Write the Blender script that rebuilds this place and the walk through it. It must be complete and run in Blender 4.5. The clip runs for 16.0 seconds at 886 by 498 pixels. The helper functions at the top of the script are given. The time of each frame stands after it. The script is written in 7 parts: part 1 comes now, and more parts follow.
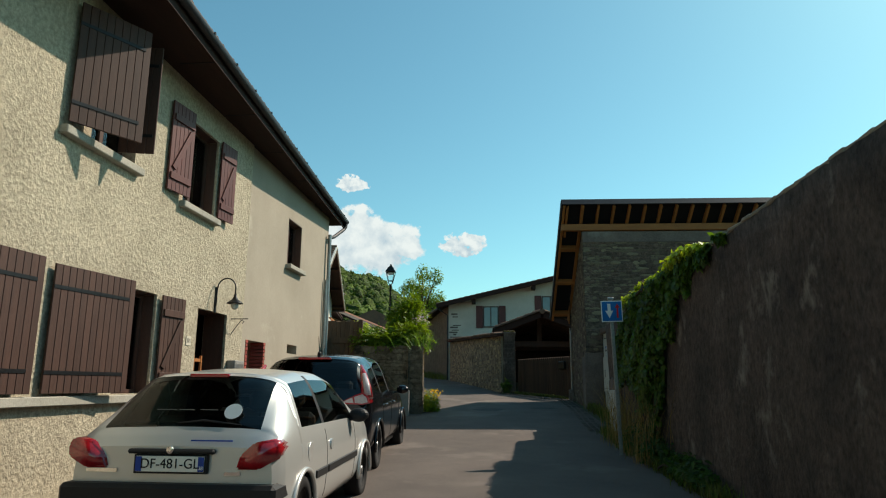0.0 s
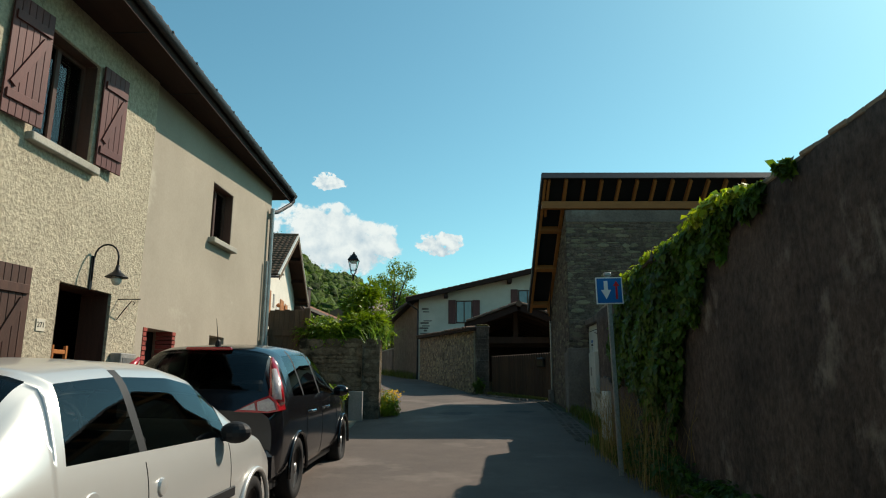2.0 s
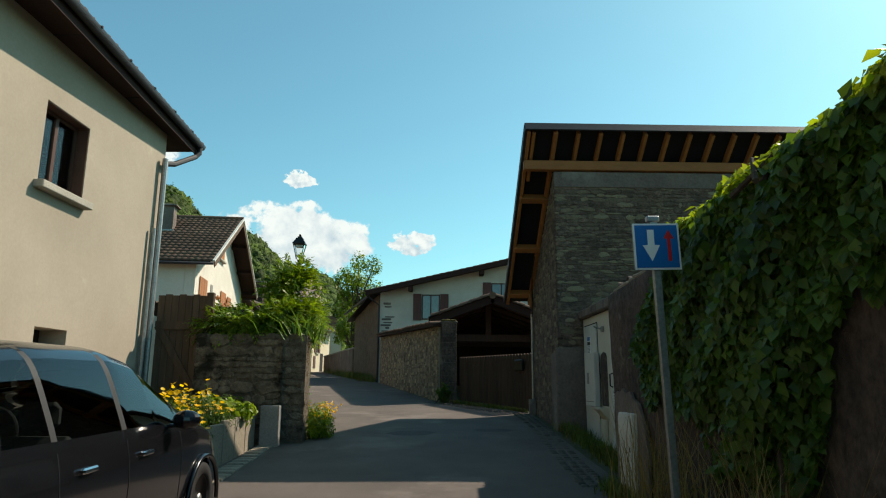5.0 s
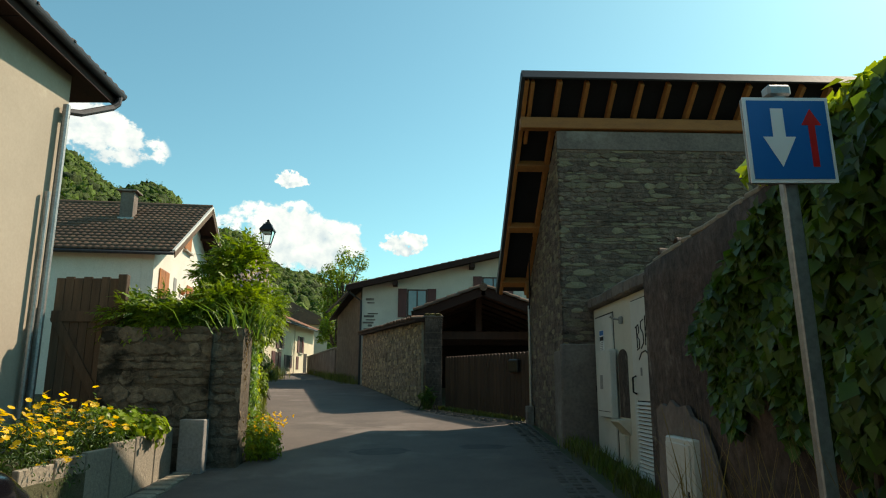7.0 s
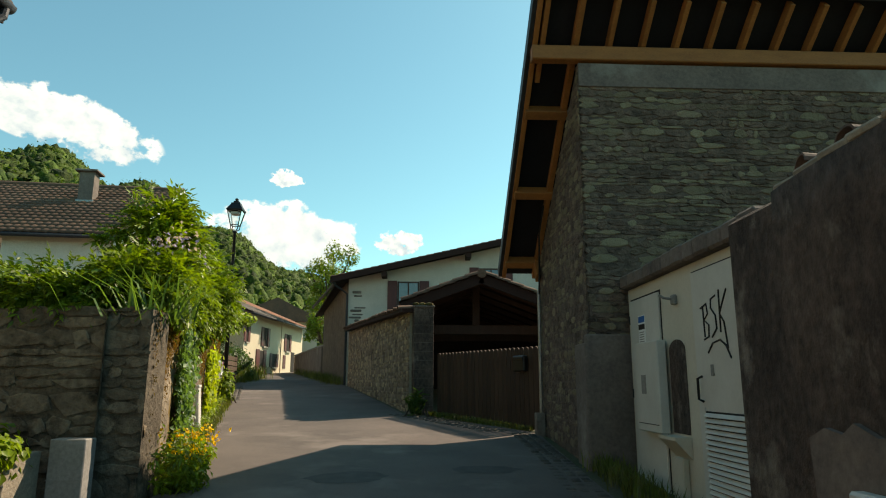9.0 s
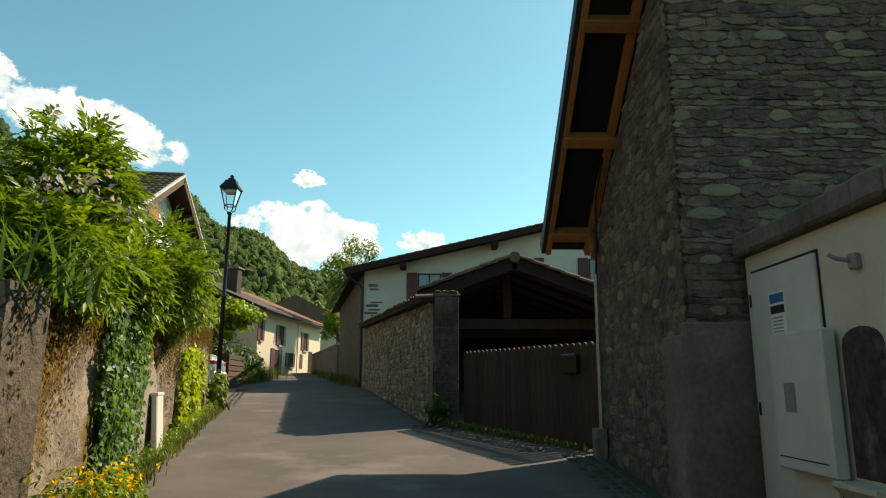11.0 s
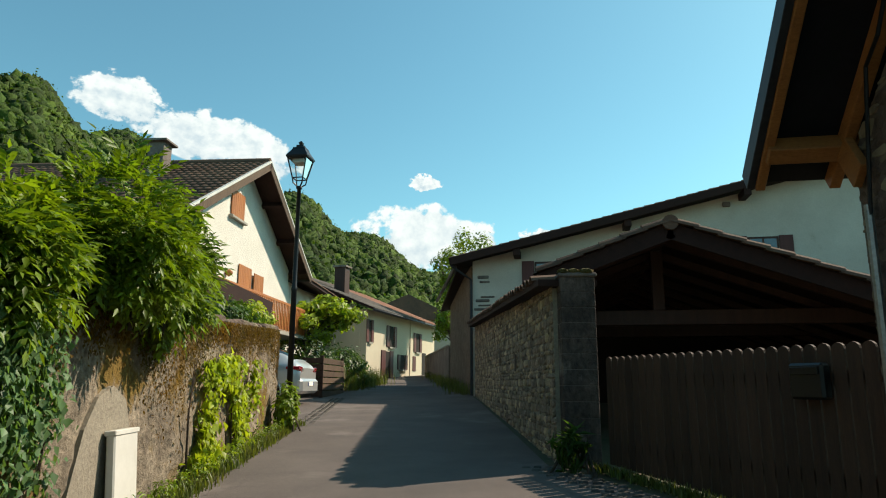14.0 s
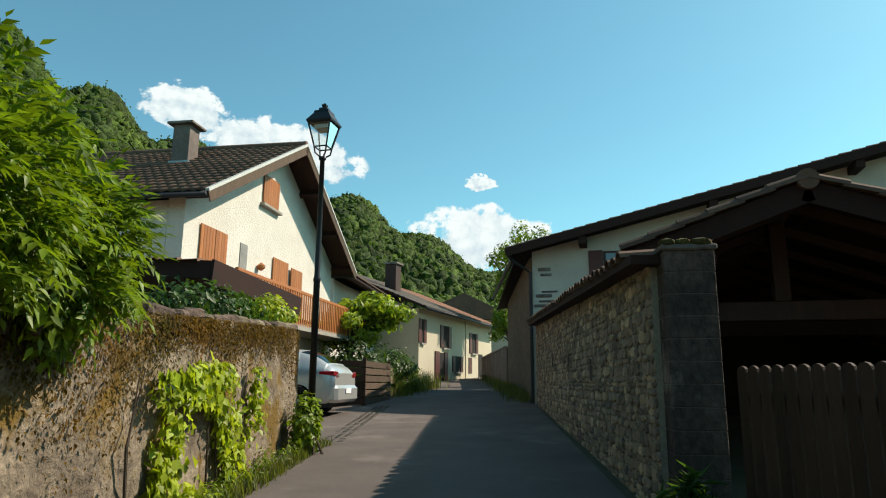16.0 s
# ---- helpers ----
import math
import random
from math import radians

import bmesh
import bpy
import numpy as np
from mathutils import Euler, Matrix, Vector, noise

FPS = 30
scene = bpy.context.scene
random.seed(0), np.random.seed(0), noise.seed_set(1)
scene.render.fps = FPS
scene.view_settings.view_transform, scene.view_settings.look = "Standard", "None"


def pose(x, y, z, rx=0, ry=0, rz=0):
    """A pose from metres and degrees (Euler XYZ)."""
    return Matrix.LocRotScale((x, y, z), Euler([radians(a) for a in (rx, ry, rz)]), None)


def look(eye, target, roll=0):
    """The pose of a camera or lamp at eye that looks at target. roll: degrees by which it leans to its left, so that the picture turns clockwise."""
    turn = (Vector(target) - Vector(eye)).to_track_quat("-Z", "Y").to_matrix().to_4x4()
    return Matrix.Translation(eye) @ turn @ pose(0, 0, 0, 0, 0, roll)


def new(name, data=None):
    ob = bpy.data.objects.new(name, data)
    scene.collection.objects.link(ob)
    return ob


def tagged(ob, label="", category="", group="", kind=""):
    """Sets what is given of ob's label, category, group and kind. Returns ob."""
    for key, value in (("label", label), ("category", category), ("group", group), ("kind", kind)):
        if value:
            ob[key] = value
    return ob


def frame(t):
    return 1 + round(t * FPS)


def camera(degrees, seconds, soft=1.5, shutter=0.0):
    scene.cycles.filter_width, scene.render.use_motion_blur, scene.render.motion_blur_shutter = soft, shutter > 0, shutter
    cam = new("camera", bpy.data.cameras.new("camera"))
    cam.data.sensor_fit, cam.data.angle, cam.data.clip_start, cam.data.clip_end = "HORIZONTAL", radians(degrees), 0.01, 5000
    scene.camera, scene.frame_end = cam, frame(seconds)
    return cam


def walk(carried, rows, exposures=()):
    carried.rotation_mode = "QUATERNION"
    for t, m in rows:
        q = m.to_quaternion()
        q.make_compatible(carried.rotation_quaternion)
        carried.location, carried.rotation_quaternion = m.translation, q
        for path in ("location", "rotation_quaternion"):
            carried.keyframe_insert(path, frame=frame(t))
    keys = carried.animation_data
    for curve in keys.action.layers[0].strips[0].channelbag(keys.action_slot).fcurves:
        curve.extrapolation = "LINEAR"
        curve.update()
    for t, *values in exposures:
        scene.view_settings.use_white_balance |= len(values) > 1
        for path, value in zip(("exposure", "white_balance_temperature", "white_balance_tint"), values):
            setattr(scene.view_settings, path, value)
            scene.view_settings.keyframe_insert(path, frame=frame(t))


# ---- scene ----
cam = camera(67.8, 16.0, soft=1.1)
METRES, EYE, TILT, LEAN, TURN = 20.0, 1.41, 0.0, 0.0, 3.3
ROWS = [
    (0.0, 0.0, 0.0, 0.0, -0.06, 11.68, -0.31),
    (0.5, 0.0018, 0.0323, -0.0002, -0.54, 11.67, -0.39),
    (1.0, 0.0083, 0.0645, 0.0002, -1.44, 11.67, -0.28),
    (1.5, 0.0121, 0.0986, 0.0003, -1.75, 11.66, -0.31),
    (2.0, 0.0178, 0.1304, 0.0005, -2.12, 11.65, -0.3),
    (2.5, 0.0205, 0.1634, 0.0021, -2.33, 11.64, -0.3),
    (3.0, 0.0247, 0.1953, 0.004, -2.74, 11.66, -0.3),
    (3.5, 0.0292, 0.2275, 0.006, -3.46, 11.67, -0.24),
    (4.0, 0.0341, 0.2602, 0.0077, -3.94, 11.64, -0.28),
    (6.5, 0.0592, 0.4143, 0.0135, -5.15, 11.66, -0.24),
    (7.0, 0.0642, 0.4447, 0.0144, -5.26, 11.68, -0.18),
    (7.5, 0.0669, 0.4756, 0.0151, -5.36, 11.68, -0.2),
    (8.0, 0.0728, 0.5062, 0.0143, -5.46, 11.71, -0.15),
    (8.5, 0.0747, 0.5374, 0.015, -5.57, 11.67, -0.19),
    (9.0, 0.0794, 0.5683, 0.0164, -5.67, 11.65, -0.18),
    (11.5, 0.0895, 0.7227, 0.023, -1.83, 11.55, -0.1),
    (12.0, 0.0898, 0.7517, 0.0256, 1.35, 11.55, -0.12),
    (12.5, 0.0908, 0.7816, 0.0296, 3.76, 11.54, -0.16),
    (13.0, 0.093, 0.8125, 0.0321, 4.35, 11.54, -0.11),
    (13.5, 0.0911, 0.8431, 0.0329, 6.16, 11.54, -0.24),
    (14.0, 0.0937, 0.8728, 0.0338, 6.62, 11.53, -0.2),
    (14.5, 0.0927, 0.9023, 0.0372, 7.3, 11.53, -0.21),
    (15.0, 0.0903, 0.9317, 0.0404, 8.36, 11.52, -0.31),
    (15.5, 0.0878, 0.9616, 0.0413, 9.58, 11.52, -0.28),
    (16.0, 0.0823, 0.9908, 0.0419, 11.61, 11.53, -0.4),
]
walk(cam, [(t, pose(0, 0, EYE, TILT, LEAN, TURN) @ pose(METRES * x, METRES * y, METRES * z, 90 + pitch, roll, yaw)) for t, x, y, z, yaw, pitch, roll in ROWS],
     [(0.0, 0.16, 6450, 9), (3.5, 0.2, 6450, 9), (7.0, 0.46, 6950, 10), (9.0, 0.55, 7250, 11), (11.5, 0.48, 7000, 11), (13.5, 0.4, 6600, 9), (16.0, 0.34, 6400, 9)])

# ---- light ----
SUN = Vector((0.88, 0.66, 1.0)).normalized()
world = bpy.data.worlds.new("sky")
scene.world = world
world.use_nodes = True
wn = world.node_tree.nodes
sky = wn.new("ShaderNodeTexSky")
sky.sky_type = "NISHITA"
sky.sun_disc = False
sky.sun_elevation = math.asin(SUN.z)
sky.sun_rotation = math.atan2(SUN.x, SUN.y)
sky.air_density, sky.dust_density, sky.ozone_density = 1.0, 0.6, 1.2
wn["Background"].inputs["Strength"].default_value = 0.142
haze = wn.new("ShaderNodeMix")
haze.data_type, haze.blend_type = "RGBA", "MULTIPLY"
haze.inputs[0].default_value, haze.inputs[7].default_value = 1.0, (0.62, 1.0, 0.85, 1)
world.node_tree.links.new(sky.outputs[0], haze.inputs[6])
world.node_tree.links.new(haze.outputs[2], wn["Background"].inputs["Color"])
sun = new("sun", bpy.data.lights.new("sun", "SUN"))
sun.data.energy, sun.data.angle, sun.data.color = 5.0, radians(0.6), (1.0, 0.86, 0.70)
sun.matrix_world = look(SUN * 50, (0, 0, 0))

# ---- materials ----
MATS = {}


def surf(name, base, other=None, scale=3.0, fine=40.0, rough=0.85, bump=0.3, dist=0.01, metal=0.0, mix=0.6, rand=0.0, coat=0.0, spec=0.3, stretch=(1, 1, 1), dirt=None, dirt_scale=0.7, dirt_at=0.55, alt=None):
    """A procedural surface: two tones at a large and a fine scale, optional stains, fine relief."""
    m = bpy.data.materials.new(name)
    m.use_nodes = True
    nt, nd = m.node_tree, m.node_tree.nodes
    ln = nt.links.new
    b = nd["Principled BSDF"]
    geo = nd.new("ShaderNodeNewGeometry")
    mp = nd.new("ShaderNodeMapping")
    mp.inputs["Scale"].default_value = stretch
    ln(geo.outputs["Position"], mp.inputs["Vector"])

    def nz(s, d=6.0):
        n = nd.new("ShaderNodeTexNoise")
        n.inputs["Scale"].default_value = s
        n.inputs["Detail"].default_value = d
        n.inputs["Roughness"].default_value = 0.65
        ln(mp.outputs[0], n.inputs["Vector"])
        return n
    big, small = nz(scale), nz(fine)
    other = other or tuple(c * 0.7 for c in base)

    def ramp(src, a, z):
        r = nd.new("ShaderNodeMapRange")
        r.inputs["From Min"].default_value, r.inputs["From Max"].default_value = a, z
        ln(src, r.inputs["Value"])
        return r.outputs[0]

    def mixc(f, a, c, kind="MIX"):
        x = nd.new("ShaderNodeMix")
        x.data_type, x.blend_type = "RGBA", kind
        if isinstance(f, float):
            x.inputs[0].default_value = f
        else:
            ln(f, x.inputs[0])
        for sock, v in ((x.inputs[6], a), (x.inputs[7], c)):
            if isinstance(v, tuple):
                sock.default_value = (*v, 1)
            else:
                ln(v, sock)
        return x.outputs[2]
    col = mixc(ramp(big.outputs["Fac"], 0.35, 0.68), tuple(base), tuple(other))
    g = nd.new("ShaderNodeMapRange")
    g.inputs["From Min"].default_value, g.inputs["From Max"].default_value = 0.25, 0.75
    g.inputs["To Min"].default_value, g.inputs["To Max"].default_value = 1 - 0.55 * mix, 1 + 0.25 * mix
    ln(small.outputs["Fac"], g.inputs["Value"])
    sc = nd.new("ShaderNodeVectorMath")
    sc.operation = "SCALE"
    ln(col, sc.inputs[0])
    ln(g.outputs[0], sc.inputs["Scale"])
    col = sc.outputs[0]
    if dirt:
        d = nz(dirt_scale, 8.0)
        col = mixc(ramp(d.outputs["Fac"], dirt_at, dirt_at + 0.1), col, tuple(dirt))
    if rand:
        oi, gi = nd.new("ShaderNodeObjectInfo"), geo
        add = nd.new("ShaderNodeMath")
        add.operation = "ADD"
        ln(oi.outputs["Random"], add.inputs[0])
        ln(gi.outputs["Random Per Island"], add.inputs[1])
        fr = nd.new("ShaderNodeMath")
        fr.operation = "FRACT"
        ln(add.outputs[0], fr.inputs[0])
        if alt:
            tw = nd.new("ShaderNodeMath")
            tw.operation = "MULTIPLY"
            tw.inputs[1].default_value = 7.31
            ln(fr.outputs[0], tw.inputs[0])
            t2 = nd.new("ShaderNodeMath")
            t2.operation = "FRACT"
            ln(tw.outputs[0], t2.inputs[0])
            col = mixc(ramp(t2.outputs[0], 0.45, 1.0), col, tuple(alt))
        r = nd.new("ShaderNodeMapRange")
        r.inputs["To Min"].default_value, r.inputs["To Max"].default_value = 1 - rand, 1 + rand
        ln(fr.outputs[0], r.inputs["Value"])
        s2 = nd.new("ShaderNodeVectorMath")
        s2.operation = "SCALE"
        ln(col, s2.inputs[0])
        ln(r.outputs[0], s2.inputs["Scale"])
        col = s2.outputs[0]
    ln(col, b.inputs["Base Color"])
    b.inputs["Roughness"].default_value, b.inputs["Metallic"].default_value = rough, metal
    b.inputs["Specular IOR Level"].default_value, b.inputs["Coat Weight"].default_value = spec, coat
    b.inputs["Coat Roughness"].default_value = 0.05
    if bump:
        bp = nd.new("ShaderNodeBump")
        bp.inputs["Strength"].default_value, bp.inputs["Distance"].default_value = bump, dist
        ln(small.outputs["Fac"], bp.inputs["Height"])
        ln(bp.outputs[0], b.inputs["Normal"])
    return m


def leafy(name, base, other, shine=0.45):
    """Leaves: light passes through them, tone varies leaf by leaf."""
    m = surf(name, base, other, 1.2, 9, shine, 0.0, rand=0.45, spec=0.35, mix=0.3)
    nd, ln = m.node_tree.nodes, m.node_tree.links.new
    b, out = nd["Principled BSDF"], nd["Material Output"]
    tr, mx = nd.new("ShaderNodeBsdfTranslucent"), nd.new("ShaderNodeMixShader")
    src = b.inputs["Base Color"].links[0].from_socket
    sc = nd.new("ShaderNodeVectorMath")
    sc.operation = "MULTIPLY"
    sc.inputs[1].default_value = (1.5, 1.5, 0.5)
    ln(src, sc.inputs[0])
    ln(sc.outputs[0], tr.inputs["Color"])
    mx.inputs[0].default_value = 0.4
    ln(b.outputs[0], mx.inputs[1])
    ln(tr.outputs[0], mx.inputs[2])
    ln(mx.outputs[0], out.inputs["Surface"])
    return m


def glass(name, tint=(0.9, 0.95, 0.95), rough=0.02):
    m = bpy.data.materials.new(name)
    m.use_nodes = True
    nd, ln = m.node_tree.nodes, m.node_tree.links.new
    gl, tp, mx, fr = nd.new("ShaderNodeBsdfGlossy"), nd.new("ShaderNodeBsdfTransparent"), nd.new("ShaderNodeMixShader"), nd.new("ShaderNodeFresnel")
    gl.inputs["Roughness"].default_value = rough
    tp.inputs["Color"].default_value = (*tint, 1)
    fr.inputs["IOR"].default_value = 1.55
    ln(fr.outputs[0], mx.inputs[0])
    ln(tp.outputs[0], mx.inputs[1])
    ln(gl.outputs[0], mx.inputs[2])
    ln(mx.outputs[0], nd["Material Output"].inputs["Surface"])
    return m


ASPHALT = surf("asphalt", (0.152, 0.124, 0.108), (0.104, 0.086, 0.076), 0.8, 90, 0.9, 0.6, 0.008, mix=0.9, dirt=(0.17, 0.142, 0.124), dirt_scale=0.55, dirt_at=0.56)
EARTH = surf("earth", (0.10, 0.085, 0.05), (0.06, 0.075, 0.03), 1.5, 30, 0.95, 0.8, 0.02)
PEBBLE = surf("pebbledash", (0.55, 0.475, 0.35), (0.45, 0.385, 0.28), 1.2, 19, 0.95, 1.0, 0.04, mix=0.9)
RENDER_SMOOTH = surf("smooth_render", (0.39, 0.335, 0.265), (0.32, 0.275, 0.215), 0.5, 25, 0.9, 0.15, 0.004, mix=0.18, dirt=(0.48, 0.43, 0.34), dirt_scale=0.6, dirt_at=0.58)
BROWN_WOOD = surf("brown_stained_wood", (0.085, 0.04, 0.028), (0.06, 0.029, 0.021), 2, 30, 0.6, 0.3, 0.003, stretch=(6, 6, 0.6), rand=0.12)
RED_WOOD = surf("red_brown_painted_wood", (0.13, 0.042, 0.036), (0.10, 0.034, 0.03), 2, 30, 0.55, 0.25, 0.003, stretch=(6, 6, 0.6), rand=0.1)
SOFFIT = surf("dark_soffit_boards", (0.04, 0.017, 0.012), (0.026, 0.012, 0.009), 2, 25, 0.85, 0.2, 0.004, stretch=(5, 0.6, 5))
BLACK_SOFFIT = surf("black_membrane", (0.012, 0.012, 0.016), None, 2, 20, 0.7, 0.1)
ORANGE_WOOD = surf("new_pine_timber", (0.37, 0.15, 0.042), (0.29, 0.115, 0.034), 3, 30, 0.6, 0.25, 0.003, stretch=(1, 1, 4), rand=0.15)
VARNISHED = surf("varnished_shutter_wood", (0.45, 0.17, 0.05), (0.34, 0.12, 0.035), 3, 30, 0.5, 0.2, 0.003, stretch=(6, 6, 0.6), rand=0.15)
GREY_WOOD = surf("weathered_wood", (0.13, 0.085, 0.055), (0.08, 0.055, 0.038), 3, 40, 0.9, 0.5, 0.005, stretch=(6, 6, 0.5), rand=0.2)
GATE_WOOD = surf("gate_wood", (0.07, 0.036, 0.021), (0.044, 0.024, 0.015), 3, 40, 0.75, 0.4, 0.004, stretch=(6, 6, 0.5), rand=0.22)
CONCRETE = surf("concrete", (0.42, 0.39, 0.33), (0.33, 0.31, 0.26), 2, 50, 0.9, 0.35, 0.004, dirt=(0.2, 0.18, 0.15), dirt_scale=1.6, dirt_at=0.6)
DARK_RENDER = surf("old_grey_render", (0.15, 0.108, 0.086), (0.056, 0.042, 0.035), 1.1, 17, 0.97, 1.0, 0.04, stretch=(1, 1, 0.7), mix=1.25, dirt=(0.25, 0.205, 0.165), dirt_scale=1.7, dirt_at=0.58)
STONE = surf("barn_stone", (0.205, 0.142, 0.105), (0.098, 0.072, 0.058), 3.0, 13, 0.95, 1.0, 0.04, rand=0.2, mix=1.2, alt=(0.23, 0.19, 0.12))
PALE_STONE = surf("pale_stone", (0.34, 0.25, 0.18), (0.19, 0.138, 0.1), 3.0, 13, 0.95, 1.0, 0.035, rand=0.34, mix=1.0, alt=(0.44, 0.32, 0.19))
MORTAR = surf("lime_mortar", (0.33, 0.285, 0.215), (0.25, 0.215, 0.165), 1.5, 30, 0.95, 0.7, 0.015)
DARK_MORTAR = surf("dark_mortar", (0.168, 0.125, 0.1), (0.1, 0.076, 0.062), 1.5, 30, 0.95, 0.7, 0.015)
CEMENT = surf("grey_cement", (0.215, 0.172, 0.146), (0.125, 0.1, 0.087), 1.4, 22, 0.92, 0.5, 0.012, dirt=(0.25, 0.225, 0.195), dirt_scale=0.8)
MOSSY = surf("mossy_render", (0.37, 0.30, 0.215), (0.16, 0.125, 0.09), 2.2, 16, 0.97, 1.0, 0.04, mix=1.1, dirt=(0.17, 0.105, 0.022), dirt_scale=1.3, dirt_at=0.5)
MOSS = surf("moss", (0.13, 0.085, 0.02), (0.08, 0.075, 0.016), 4, 60, 1.0, 1.0, 0.03, rand=0.3)
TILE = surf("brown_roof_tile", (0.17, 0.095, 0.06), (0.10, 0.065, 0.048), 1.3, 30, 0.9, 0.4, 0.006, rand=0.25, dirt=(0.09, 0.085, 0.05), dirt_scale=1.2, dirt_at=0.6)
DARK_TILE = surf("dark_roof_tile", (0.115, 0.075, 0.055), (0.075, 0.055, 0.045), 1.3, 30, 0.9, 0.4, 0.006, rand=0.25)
ZINC = surf("dark_zinc", (0.045, 0.045, 0.05), (0.035, 0.035, 0.04), 2, 20, 0.55, 0.1, metal=0.3)
GALV = surf("galvanised_steel", (0.38, 0.38, 0.37), (0.30, 0.30, 0.30), 4, 30, 0.45, 0.1, metal=0.8)
PIPE = surf("grey_pipe", (0.30, 0.29, 0.27), (0.24, 0.23, 0.21), 3, 30, 0.6, 0.1)
IRON = surf("black_painted_iron", (0.012, 0.012, 0.013), None, 4, 60, 0.4, 0.1)
WHITE_RENDER = surf("white_render", (0.72, 0.68, 0.60), (0.64, 0.60, 0.52), 1.0, 22, 0.95, 0.7, 0.03, mix=0.25)
OLD_WHITE = surf("old_white_render", (0.60, 0.55, 0.47), (0.50, 0.45, 0.38), 0.8, 20, 0.95, 0.3, 0.01, mix=0.2, dirt=(0.34, 0.29, 0.22), dirt_scale=0.5, dirt_at=0.63)
CREAM = surf("cream_render", (0.62, 0.54, 0.40), (0.55, 0.48, 0.35), 0.4, 20, 0.9, 0.15, 0.004, mix=0.15)
CABINET = surf("cream_cabinet_paint", (0.62, 0.57, 0.46), (0.55, 0.50, 0.40), 1.5, 30, 0.6, 0.1, 0.002, mix=0.15, dirt=(0.42, 0.36, 0.27), dirt_scale=2.2, dirt_at=0.62)
WHITE_PLASTIC = surf("white_plastic", (0.62, 0.60, 0.54), (0.55, 0.53, 0.47), 3, 30, 0.45, 0.05, mix=0.1)
# near-black: paints the shade inside openings, also used for narrow gaps
SHADE_AND_GAP = surf("indoor_shade_and_gaps", (0.03, 0.026, 0.022), None, 2, 20, 0.9, 0.1)
BRICK = surf("red_brick", (0.36, 0.075, 0.055), (0.28, 0.06, 0.045), 3, 40, 0.85, 0.4, 0.004, rand=0.2)
BLUE = surf("sign_blue", (0.01, 0.14, 0.42), (0.012, 0.13, 0.38), 3, 20, 0.35, 0.02, mix=0.05)
WHITE = surf("sign_white", (0.80, 0.80, 0.78), (0.74, 0.74, 0.72), 3, 20, 0.4, 0.02, mix=0.05)
RED = surf("sign_red", (0.55, 0.02, 0.02), None, 3, 20, 0.4, 0.02, mix=0.05)
BLACK = surf("black_paint", (0.012, 0.012, 0.013), None, 3, 30, 0.5, 0.05)
WINDOW = glass("window_glass")
LEAF = leafy("vine_leaf", (0.20, 0.28, 0.016), (0.085, 0.145, 0.012))
# creeper face leaves: the shade on the wall is put into a darker green
LEAF_SHADE = leafy("creeper_leaf_in_shade", (0.085, 0.15, 0.016), (0.05, 0.095, 0.012))
# fig leaves: green raised to put in the sun that misses the tree
LEAF_SUNLIT = leafy("leaf_with_painted_sun", (0.29, 0.36, 0.028), (0.19, 0.28, 0.022))
LEAF_DARK = leafy("dark_leaf", (0.055, 0.11, 0.022), (0.04, 0.08, 0.018))
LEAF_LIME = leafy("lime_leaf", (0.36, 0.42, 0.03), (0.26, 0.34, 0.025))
LEAF_IVY = leafy("ivy_leaf", (0.12, 0.21, 0.08), (0.09, 0.16, 0.06))
GRASS = leafy("grass_blade", (0.09, 0.13, 0.025), (0.13, 0.13, 0.04))
DRY = leafy("dry_grass", (0.30, 0.20, 0.09), (0.24, 0.17, 0.08))
YELLOW = leafy("yellow_petal", (0.80, 0.52, 0.01), (0.75, 0.46, 0.01))
LILAC = leafy("lilac_petal", (0.42, 0.34, 0.62), (0.36, 0.28, 0.55))
BARK = surf("bark", (0.09, 0.065, 0.045), (0.06, 0.045, 0.032), 4, 30, 0.95, 0.8, 0.02)
FOREST = surf("forest_crowns", (0.03, 0.06, 0.006), (0.075, 0.115, 0.012), 0.025, 0.55, 0.9, 1.0, 1.2, rand=0.5, mix=1.0)

# ---- helpers of the place ----
RISE = ((-60, -1.2), (-30, -0.6), (0, 0), (5, 0.1), (10, 0.22), (13, 0.36), (16.5, 0.56), (20, 0.82), (24.5, 1.07), (36, 1.6), (47, 2.0), (78, 3.2), (110, 3.9), (4000, 3.9))


def gz(y):
    """Height of the ground, which climbs along the street."""
    return float(np.interp(y, [a for a, _ in RISE], [b for _, b in RISE]))


def thing(name, m, label, category, group="", kind=""):
    ob = new(name)
    ob.empty_display_size = 0.1
    ob.matrix_world = m
    return tagged(ob, label, category, group, kind)


def finish(name, bm, mat, smooth=False):
    me = bpy.data.meshes.new(name)
    bmesh.ops.recalc_face_normals(bm, faces=bm.faces)
    bm.to_mesh(me)
    bm.free()
    me.materials.append(mat)
    if smooth:
        for p in me.polygons:
            p.use_smooth = True
    return me


def part(name, bm, mat, parent=None, label="", smooth=False):
    """Links a bmesh as one mesh object under a thing or part, in its parent's axes."""
    ob = new(name, finish(name, bm, mat, smooth))
    if parent:
        ob.parent = parent
    return tagged(ob, label)


